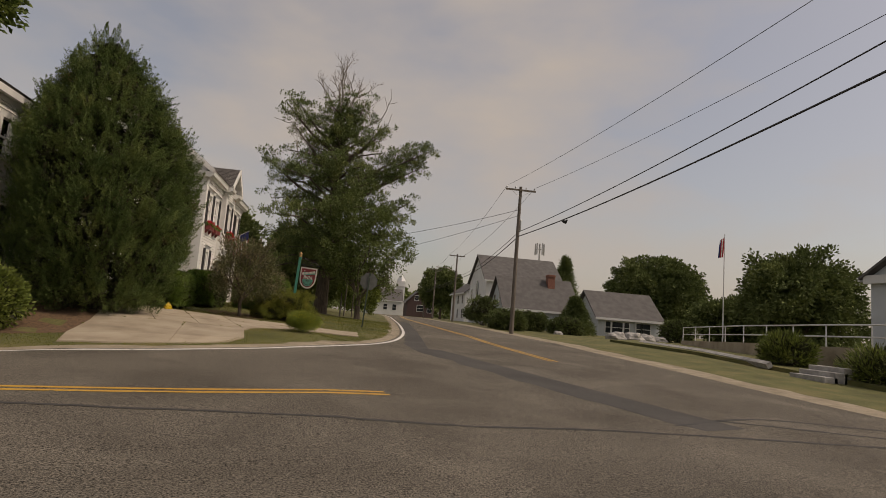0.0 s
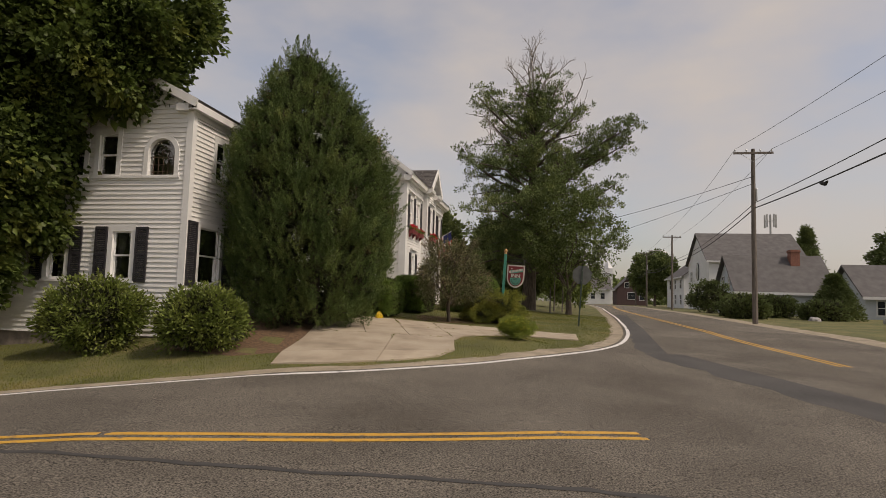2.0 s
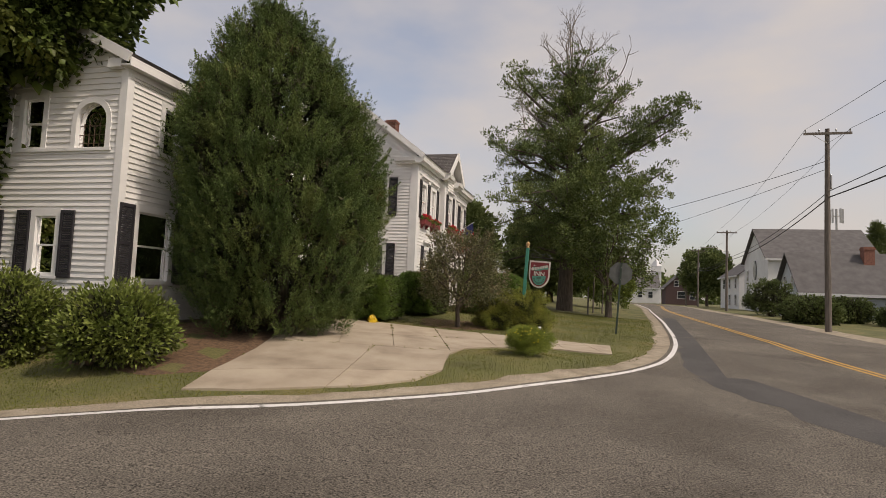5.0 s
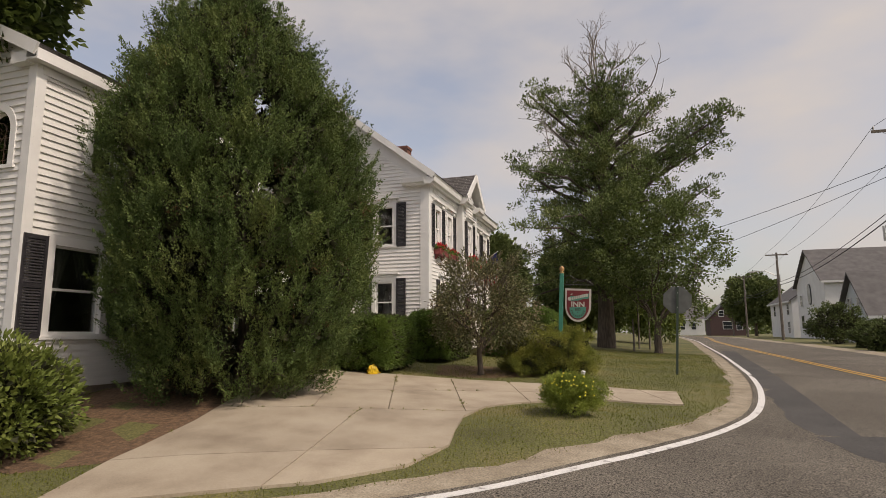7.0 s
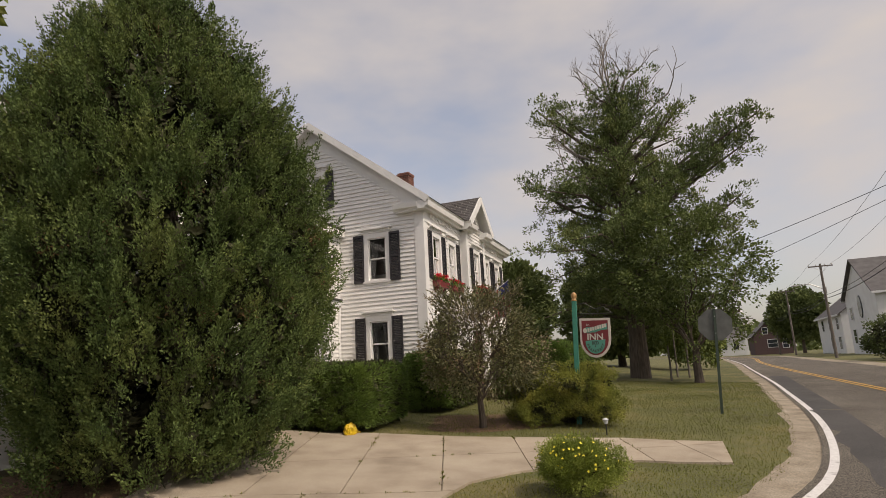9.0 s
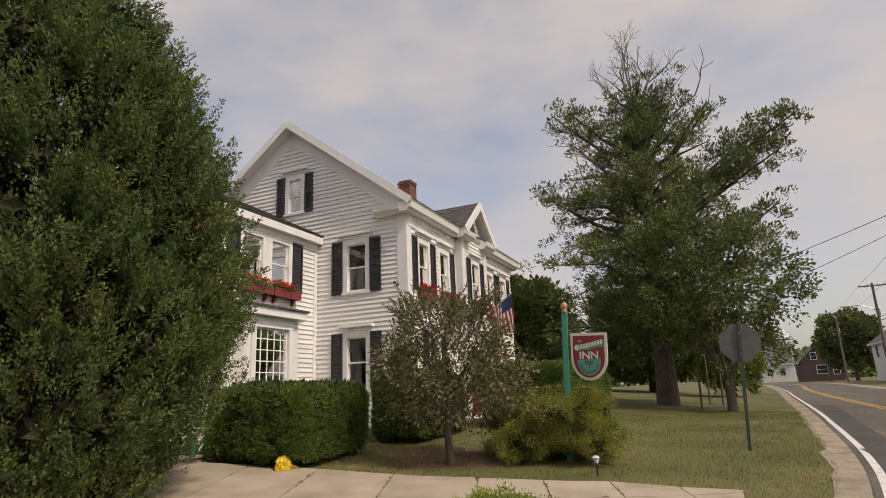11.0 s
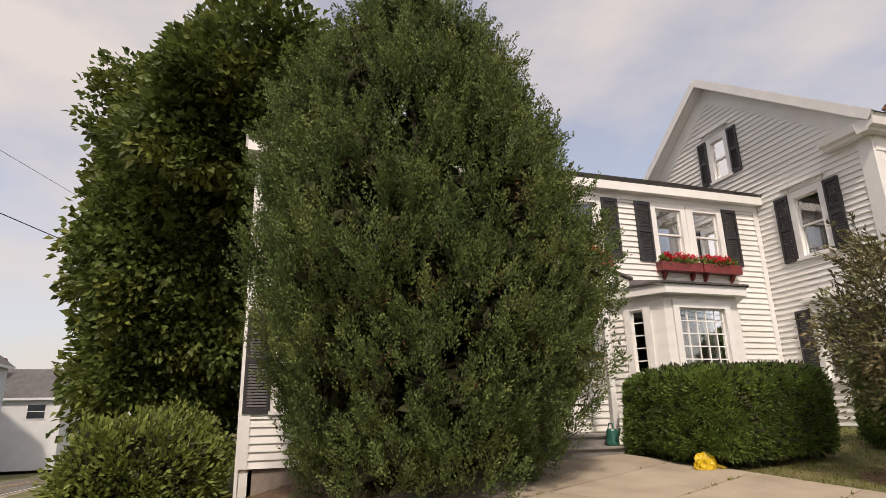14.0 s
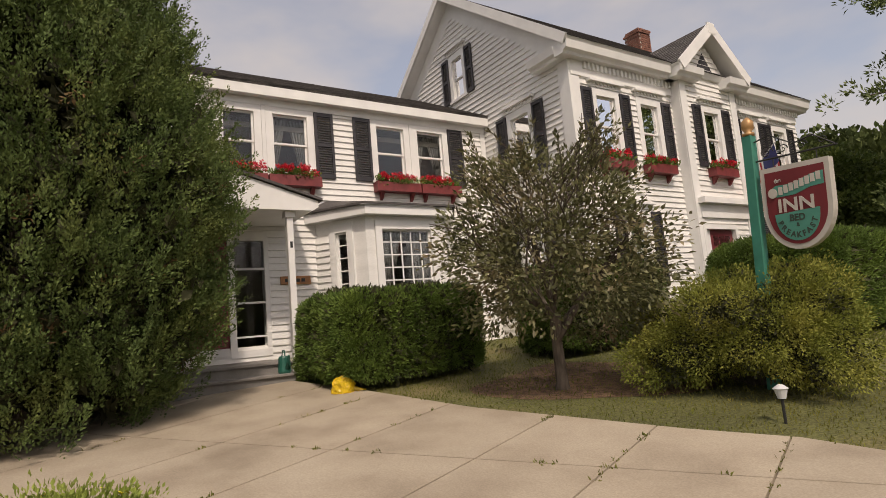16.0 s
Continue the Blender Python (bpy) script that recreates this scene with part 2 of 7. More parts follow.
M_glass = glass_mat()
M_linden = ramp_mat("linden_leaf", [(0.28, (0.074, 0.104, 0.030)), (0.5, (0.117, 0.155, 0.046)), (0.75, (0.165, 0.20, 0.068))], scale=1.1, rough=0.55, island=0.35, translucent=0.35, spec=0.3)
M_crack = plain("crack_seal", (0.045, 0.043, 0.041), vary=0.2, rough=0.85)


# ---- mesh helpers ----
def mesh_ob(name, bm, mat, parent=None, label="", loc=None, smooth=False):
    me = bpy.data.meshes.new(name)
    bm.to_mesh(me)
    bm.free()
    if smooth:
        me.polygons.foreach_set("use_smooth", [True] * len(me.polygons))
    for mm in (mat if isinstance(mat, (list, tuple)) else [mat]):
        me.materials.append(mm)
    ob = new(name, me)
    if parent:
        ob.parent = parent
    if loc:
        ob.location = loc
    if label:
        ob["label"] = label
    return ob


def part(name, bm, mat, parent, label="", smooth=False):
    return mesh_ob(name, bm, mat, parent, label, smooth=smooth)


def thing(name, x, y, z, label, category, group="", kind="", rz=0):
    e = new(name)
    e.matrix_basis = pose(x, y, z, 0, 0, rz)
    return tagged(e, label, category, group, kind)


def box(bm, x0, y0, z0, x1, y1, z1, bevel=0.0):
    g = bmesh.ops.create_cube(bm, size=1)
    bmesh.ops.transform(bm, verts=g["verts"], matrix=Matrix.Translation(((x0 + x1) / 2, (y0 + y1) / 2, (z0 + z1) / 2))
                        @ Matrix.Diagonal((abs(x1 - x0), abs(y1 - y0), abs(z1 - z0), 1)))
    if bevel:
        bmesh.ops.bevel(bm, geom=list({e for v in g["verts"] for e in v.link_edges}), offset=bevel, segments=1, affect="EDGES")
    return bm


def boxes(*rows, bevel=0.0):
    bm = bmesh.new()
    for r in rows:
        box(bm, *r, bevel=bevel)
    return bm


def tube(bm, pts, radii, sides=8, caps=True):
    """A tapered tube along points."""
    rings = []
    for i, p in enumerate(pts):
        p = Vector(p)
        d = (Vector(pts[min(i + 1, len(pts) - 1)]) - Vector(pts[max(i - 1, 0)])).normalized()
        u = d.cross(Vector((0.3, 0.1, 1) if abs(d.z) < 0.9 else (1, 0, 0))).normalized()
        w = d.cross(u)
        r = radii[i] if isinstance(radii, (list, tuple)) else radii
        rings.append([bm.verts.new(p + (u * math.cos(a) + w * math.sin(a)) * r) for a in [k * math.tau / sides for k in range(sides)]])
    for a, b in zip(rings, rings[1:]):
        for k in range(sides):
            bm.faces.new((a[k], a[(k + 1) % sides], b[(k + 1) % sides], b[k]))
    if caps:
        bm.faces.new(rings[0][::-1])
        bm.faces.new(rings[-1])
    return bm


def prism(bm, outline, axis, a, b):
    """Extrudes an outline of (u, v) along an axis from a to b. axis x: (u, v) = (y, z); y: (x, z); z: (x, y)."""
    put = {"x": lambda u, v, w: (w, u, v), "y": lambda u, v, w: (u, w, v), "z": lambda u, v, w: (u, v, w)}[axis]
    lo = [bm.verts.new(put(u, v, a)) for u, v in outline]
    hi = [bm.verts.new(put(u, v, b)) for u, v in outline]
    n = len(outline)
    bm.faces.new(lo)
    bm.faces.new(hi[::-1])
    for k in range(n):
        bm.faces.new((lo[k], hi[k], hi[(k + 1) % n], lo[(k + 1) % n]))
    bmesh.ops.recalc_face_normals(bm, faces=bm.faces)
    return bm


def raw(name, verts, faces, mat, parent=None, label=""):
    me = bpy.data.meshes.new(name)
    me.from_pydata(verts, [], faces)
    for mm in (mat if isinstance(mat, (list, tuple)) else [mat]):
        me.materials.append(mm)
    ob = new(name, me)
    ob.parent = parent
    if label:
        ob["label"] = label
    return ob


RNG = np.random.default_rng(7)


def leaf_mesh(name, centres, along, normal, length, width, mat, parent=None, label="", fold=0.25):
    """Many small pointed leaves: each a folded rhombus with its base at centres, running along a direction."""
    n = len(centres)
    along = along / (np.linalg.norm(along, axis=1, keepdims=True) + 1e-9)
    side = np.cross(along, normal)
    side /= np.linalg.norm(side, axis=1, keepdims=True) + 1e-9
    up = np.cross(side, along)
    L = (length * (0.65 + 0.7 * RNG.random(n)))[:, None]
    W = (width * (0.65 + 0.7 * RNG.random(n)))[:, None]
    base, tip = centres, centres + along * L
    mid = centres + along * L * 0.45
    v = np.stack([base, mid + side * W / 2 + up * W * fold, tip, mid - side * W / 2 + up * W * fold], axis=1).reshape(-1, 3)
    i = (np.arange(n) * 4)[:, None]
    tri = np.concatenate([i + [[0, 1, 2]], i + [[0, 2, 3]]], axis=1).reshape(-1)
    me = bpy.data.meshes.new(name)
    me.vertices.add(len(v))
    me.vertices.foreach_set("co", v.astype(np.float32).ravel())
    me.loops.add(len(tri))
    me.loops.foreach_set("vertex_index", tri.astype(np.int32))
    me.polygons.add(len(tri) // 3)
    me.polygons.foreach_set("loop_start", np.arange(0, len(tri), 3, dtype=np.int32))
    me.update(calc_edges=True)
    me.materials.append(mat)
    ob = new(name, me)
    ob.parent = parent
    if label:
        ob["label"] = label
    return ob


def unit(v):
    return v / (np.linalg.norm(v, axis=-1, keepdims=True) + 1e-9)


def rand_dirs(n):
    return unit(RNG.normal(size=(n, 3)))


def clumps(centres, sizes, per, spread=(1, 1, 1)):
    """Points scattered in soft balls round the centres; gives points and their outward directions."""
    c = np.repeat(centres, per, axis=0)
    s = np.repeat(sizes, per)[:, None]
    d = rand_dirs(len(c))
    r = RNG.random((len(c), 1)) ** 0.5
    return c + d * r * s * np.array(spread), d


# ---- lie of the land ----
FX = [(-400, -0.6), (-60, -0.3), (-12, 0.02), (-7, 0.46), (-6, 0.52), (2, 0.0), (5, -0.12), (12, -0.2), (60, -0.3), (600, -0.3)]
GY = [(-600, -2.6), (-60, -1.7), (0, -0.6), (13.17, -0.1), (30, 0.58), (60, 1.0), (120, 1.3), (300, 1.7), (900, 1.9)]
SY = [(15, 0.12), (17.5, 0.6), (19.7, 1.15), (60, 1.15)]        # how far the rise towards the inn has come
DX = [(-400, -4.0), (-60, -2.2), (-12, -0.6), (-3, 0.0), (600, 0.0)]   # the side road falls away to the west


def ground_h(x, y):
    rise, share = np.interp(x, *zip(*FX)), np.interp(y, *zip(*SY))
    return np.where(rise > 0, rise * share, rise) + np.interp(y, *zip(*GY)) + np.interp(x, *zip(*DX)) * np.clip(1 - share, 0, 1) \
        + 0.20 * np.exp(-((x - 1.0) ** 2 + (y - 20.8) ** 2) / 0.95)      # a low swell of the lawn in the corner


def ground_z(x, y):
    return float(ground_h(x, y))


CUT_X = sorted({x for x, _ in FX[1:-1]} | {x for x, _ in DX[1:-1]} | {-11 + 1.0 * k for k in range(10)} | {-1 + 0.5 * k for k in range(9)})
CUT_Y = sorted({y for y, _ in GY[1:-1]} | {y for y, _ in SY} | {13.5 + 1.0 * k for k in range(6)} | {19.2 + 0.5 * k for k in range(8)} | {-30.0, 40.0})


def lay(name, outline, lift, mat, parent=None, thick=0.0, smooth_cut=True):
    """A flat piece of ground: an outline in plan, laid on the slopes and lifted a little."""
    bm = bmesh.new()
    f = bm.faces.new([bm.verts.new((x, y, 0)) for x, y in outline])
    bmesh.ops.triangulate(bm, faces=[f])
    for x in CUT_X:
        bmesh.ops.bisect_plane(bm, geom=bm.verts[:] + bm.edges[:] + bm.faces[:], plane_co=(x, 0, 0), plane_no=(1, 0, 0))
    for y in CUT_Y:
        bmesh.ops.bisect_plane(bm, geom=bm.verts[:] + bm.edges[:] + bm.faces[:], plane_co=(0, y, 0), plane_no=(0, 1, 0))
    for v in bm.verts:
        v.co.z = ground_z(v.co.x, v.co.y) + lift
    bmesh.ops.recalc_face_normals(bm, faces=bm.faces)
    if sum(f.normal.z for f in bm.faces) < 0:
        bmesh.ops.reverse_faces(bm, faces=bm.faces)
    if thick:
        r = bmesh.ops.extrude_face_region(bm, geom=bm.faces[:])
        down = [v for v in r["geom"] if isinstance(v, bmesh.types.BMVert)]
        bmesh.ops.translate(bm, verts=down, vec=(0, 0, thick))
        bmesh.ops.recalc_face_normals(bm, faces=bm.faces)
    return mesh_ob(name, bm, mat, parent)


def spline(pts, step=0.5):
    """A smooth curve in plan through points."""
    p = [Vector(q) for q in pts]
    p = [2 * p[0] - p[1]] + p + [2 * p[-1] - p[-2]]
    out = []
    for a, b, c, d in zip(p, p[1:], p[2:], p[3:]):
        n = max(2, int((c - b).length / step))
        for k in range(n):
            t = k / n
            out.append(0.5 * ((2 * b) + (c - a) * t + (2 * a - 5 * b + 4 * c - d) * t * t + (3 * b - a - 3 * c + d) * t ** 3))
    return [tuple(v) for v in out] + [tuple(pts[-1])]


def offset(curve, d):
    """The curve moved to its left by d."""
    out = []
    for i, q in enumerate(curve):
        a, b = Vector(curve[max(i - 1, 0)]), Vector(curve[min(i + 1, len(curve) - 1)])
        t = (b - a).normalized()
        out.append((q[0] - t.y * d, q[1] + t.x * d))
    return out


def ribbon(name, curve, d0, d1, lift, mat, ragged=0.0):
    """A painted stripe or strip along a curve, from offset d0 to d1, laid on the ground."""
    a, b = offset(curve, d0), offset(curve, d1)
    if ragged:
        b = [(x + RNG.normal() * ragged, y + RNG.normal() * ragged) for x, y in b]
    v = [(x, y, ground_z(x, y) + lift) for x, y in a] + [(x, y, ground_z(x, y) + lift) for x, y in b]
    n = len(a)
    f = [(i, i + 1, n + i + 1, n + i) for i in range(n - 1)]
    ob = raw(name, v, f, mat)
    return ob


EDGE = spline([(-60, 9.0), (-34, 7.7), (-16, 10.0), (-10.5, 11.4), (-7.6, 12.6), (-5.1, 13.9), (-3.2, 14.9), (-1.5, 15.75), (0.25, 17.15), (1.5, 18.75), (2.5, 20.2), (3.3, 21.7),
               (3.95, 23.4), (4.5, 26.0), (4.9, 29.2), (5.45, 36), (5.9, 42.3), (6.8, 58), (7.6, 70), (8.7, 95), (8.8, 112), (4, 132), (-8, 150), (-40, 170)])
RIGHT = spline([(70, 3), (40, 5.5), (24, 8.5), (17, 10.5), (14.3, 13), (13.5, 17), (13.1, 22), (12.5, 28), (12.4, 35), (12.7, 45), (13.0, 58), (13.6, 72), (15.2, 95), (15.5, 113), (10, 137), (-4, 157), (-38, 178)], 1.0)
CENTRE = spline([(8.95, 21.0), (8.3, 25.8), (8.05, 30), (8.1, 37), (8.2, 46), (8.5, 60), (9.7, 76), (11.7, 96), (12, 113), (7, 134), (-6, 153), (-38, 173)])
SIDE_YELLOW = spline([(-60, 5.5), (-34, 4.4), (-16, 7.6), (-10, 9.3), (-5.9, 10.4), (-4.1, 10.65), (-2.1, 11.15), (0.1, 11.75), (2.95, 12.75)])

R = 700
lawn = lay("ground", [(-R, -R), (R, -R), (R, R), (-R, R)], 0, M_lawn)
tagged(lawn, "patchy green lawn and verge running to the horizon", "lawn", kind="structure")
road = lay("road", offset(EDGE, 0.16) + RIGHT[::-1] + [(70, -14), (20, -13), (-8, -9), (-20, -3.5), (-34, 0.5), (-60, 1.5)], 0.024, M_asphalt)
tagged(road, "worn grey asphalt road with patches and cracks", "road", kind="structure")
verge = ribbon("verge", EDGE, 0.14, 0.62, 0.012, M_sand, ragged=0.05)
tagged(verge, "sandy gravel strip beside the road", "verge", kind="structure")
verge_2 = ribbon("verge", RIGHT, 0.1, -1.3, 0.012, M_sand, ragged=0.12)
tagged(verge_2, "sandy shoulder along the street", "verge", kind="structure")
white = ribbon("road_marking", EDGE, -0.06, 0.06, 0.029, M_white_line)
tagged(white, "worn white painted edge line on the road", "road marking", kind="structure")
for curve in (SIDE_YELLOW, CENTRE):
    for d in (-0.16, 0.06):
        tagged(ribbon("road_marking", curve, d, d + 0.11, 0.029, M_yellow_line), "yellow painted centre line on the asphalt", "road marking", kind="structure")
for x0, y0, x1, y1, w in ((8.4, 11.8, 3.9, 21.6, 1.2), (4.6, 21.6, 5.8, 46, 0.7)):
    c = spline([(x0, y0), ((x0 + x1) / 2 + 0.4, (y0 + y1) / 2), (x1 + 0.9, y1)], 0.5)
    tagged(ribbon("road_patch", c, -w / 2, w / 2, 0.0265, M_patch, ragged=0.06), "dark repaired strip in the asphalt", "road patch", kind="structure")
# sealed cracks, thin and wandering
for pts in ([(-6, 10.2), (-1.2, 10.4), (0.85, 10.55), (3.6, 10.75), (6.1, 11.2), (12, 11.2)], [(12.8, 12.6), (10.0, 13.0), (7.6, 11.9)], [(13, 11.6), (10.5, 12.2), (8.8, 12.6)]):
    c = spline(pts, 0.12)
    c = [(x + 0.03 * noise.noise((x * 3, y * 3, 1)), y + 0.03 * noise.noise((x * 3, y * 3, 5))) for x, y in c]
    tagged(ribbon("road_crack", c, -0.045, 0.045, 0.0285, M_crack, ragged=0.012), "dark sealed crack in the asphalt", "road crack", kind="structure")

# concrete walk: slabs cut from one outline by its joints
WALK = [(-3.45, 15.9), (-2.63, 16.1), (-1.19, 17.0), (-0.5, 17.8), (-0.3, 18.75), (-0.42, 19.4), (-0.55, 20.3), (-0.45, 21.2), (0.0, 22.0), (0.7, 22.85), (1.5, 23.4), (2.76, 23.6),
        (2.76, 25.35), (1.1, 25.2), (0.4, 24.9), (-0.55, 24.6), (-1.6, 24.25), (-3.67, 23.9), (-5.15, 23.55), (-5.15, 22.4), (-4.9, 21.0), (-4.2, 19.9), (-3.9, 18.5), (-3.75, 17.0)]
walk_base = lay("pavement", WALK, 0.010, M_sand)
tagged(walk_base, "pale concrete walk of cracked slabs with weedy joints", "walk", kind="structure")


def clip(poly, nx, ny, c):
    """The part of a polygon where nx x + ny y >= c."""
    out = []
    for (ax, ay), (bx, by) in zip(poly, poly[1:] + poly[:1]):
        da, db = nx * ax + ny * ay - c, nx * bx + ny * by - c
        if da >= 0:
            out.append((ax, ay))
        if da * db < 0:
            t = da / (da - db)
            out.append((ax + (bx - ax) * t, ay + (by - ay) * t))
    return out


def cut_walk():
    cells = [WALK]
    lower = lambda x, y: -0.42 * x + 0.91 * y < 19.1
    cuts = [(-0.42, 0.91, 19.1, lambda x, y: True), (-0.42, 0.91, 17.03, lower), (0.99, 0.15, 0.94, lower), (-0.533, 0.846, 19.85, lambda x, y: not lower(x, y))]
    cuts += [(0.94, 0.35, c, lambda x, y: not lower(x, y)) for c in (3.2, 4.3, 5.45, 6.65, 7.9, 8.85, 9.8, 10.7)]
    for nx, ny, c, test in cuts:
        nxt = []
        for p in cells:
            if not test(sum(q[0] for q in p) / len(p), sum(q[1] for q in p) / len(p)):
                nxt.append(p)
                continue
            for s in (1, -1):
                q = clip(p, s * nx, s * ny, s * c + 0.008)
                if len(q) > 2:
                    nxt.append(q)
        cells = nxt
    return cells


for cell in cut_walk():
    area = abs(sum(a[0] * b[1] - b[0] * a[1] for a, b in zip(cell, cell[1:] + cell[:1]))) / 2
    if area > 0.03:
        lay("slab", cell, 0.035, M_concrete, walk_base, thick=-0.04)

# bare mulch under the cedar and before the ell
BED = [(-6.75, 16.9), (-4.6, 16.5), (-3.75, 17.0), (-3.9, 18.5), (-4.2, 19.9), (-4.9, 21.0), (-5.15, 22.0), (-6.8, 22.0)]
bed = lay("flower_bed", BED, 0.006, M_mulch)
tagged(bed, "brown pine-needle mulch under the cedar", "flower bed", kind="structure")
earth = [(-1.75 + (1.25 + 0.22 * math.sin(3 * a + 0.6)) * math.cos(a), 26.1 + (1.3 + 0.25 * math.sin(2 * a)) * math.sin(a)) for a in [k * math.tau / 26 for k in range(26)]]
bare = lay("bare_earth", earth, 0.006, M_mulch)
tagged(bare, "bare brown earth under the crabapple", "bare earth", kind="structure")


# ---- the inn ----
SLAB = 0.14
BOARD = 0.120


def unit_board():
    """One clapboard, 1 m long: thin at the top, thick at the bottom edge. x along, y out of the wall, z up."""
    bm = bmesh.new()
    prism(bm, [(0.001, 0.0), (0.036, 0.0), (0.005, BOARD + 0.014), (0.001, BOARD + 0.014)], "x", 0, 1)
    me = bpy.data.meshes.new("clapboard")
    bm.to_mesh(me)
    bm.free()
    me.materials.append(M_clap)
    return me


BOARD_MESH = unit_board()


def spans(a, b, holes):
    """The stretches of a..b that no hole covers."""
    out, at = [], a
    for h0, h1 in sorted(holes):
        if h0 > at:
            out.append((at, min(h0, b)))
        at = max(at, h1)
    if at < b:
        out.append((at, b))
    return [(p, q) for p, q in out if q - p > 0.02]


def wall(name, house, m, length, z0, z1, holes, top=None, boards=True, label=""):
    """A wall slab with real openings, faced with single clapboards. m places it: x along, y out, z up. holes: x0, z0, x1, z1.
    top(z) gives the stretch x0, x1 of a gable above z1."""
    bm = bmesh.new()
    cuts = sorted({z0, z1, *[v for h in holes for v in (h[1], h[3]) if z0 < v < z1]})
    for a, b in zip(cuts, cuts[1:]):
        mid = (a + b) / 2
        for p, q in spans(0, length, [(h[0], h[2]) for h in holes if h[1] < mid < h[3]]):
            box(bm, p, -SLAB, a, q, 0, b)
    if top:
        z, dz = z1, 0.1
        peak = top(1e9)
        while z < peak:
            p0, p1 = top(z + dz / 2)
            for p, q in spans(p0, p1, [(h[0], h[2]) for h in holes if h[1] < z + dz / 2 < h[3]]):
                box(bm, p, -SLAB, z, q, -0.002, z + dz)
            z += dz
    bm.transform(m)
    w = part(name, bm, M_clap, house, label)
    if boards:
        z = z0
        while z < (top(1e9) if top else z1):
            lo, hi = (0, length) if not top or z + BOARD / 2 < z1 else top(z + BOARD / 2)
            for p, q in spans(lo, hi, [(h[0] - 0.005, h[2] + 0.005) for h in holes if h[1] - 0.02 < z + BOARD / 2 < h[3] + 0.02]):
                b = new("clapboard", BOARD_MESH)
                b.parent = w
                b.matrix_basis = m @ Matrix.Translation((p, 0, z)) @ Matrix.Diagonal((q - p, 1, 1, 1))
            z += BOARD
    return w


def ring(bm, o, i, y0, y1):
    """A mitred rectangular frame: outer o and inner i as x0, z0, x1, z1, between depths y0 and y1."""
    q = []
    for y in (y0, y1):
        for x0, z0, x1, z1 in (o, i):
            q.append([bm.verts.new(p) for p in ((x0, y, z0), (x1, y, z0), (x1, y, z1), (x0, y, z1))])
    for k in range(4):
        n = (k + 1) % 4
        bm.faces.new((q[2][k], q[2][n], q[3][n], q[3][k]))
        bm.faces.new((q[1][k], q[1][n], q[0][n], q[0][k]))
        bm.faces.new((q[0][k], q[0][n], q[2][n], q[2][k]))
        bm.faces.new((q[3][k], q[3][n], q[1][n], q[1][k]))


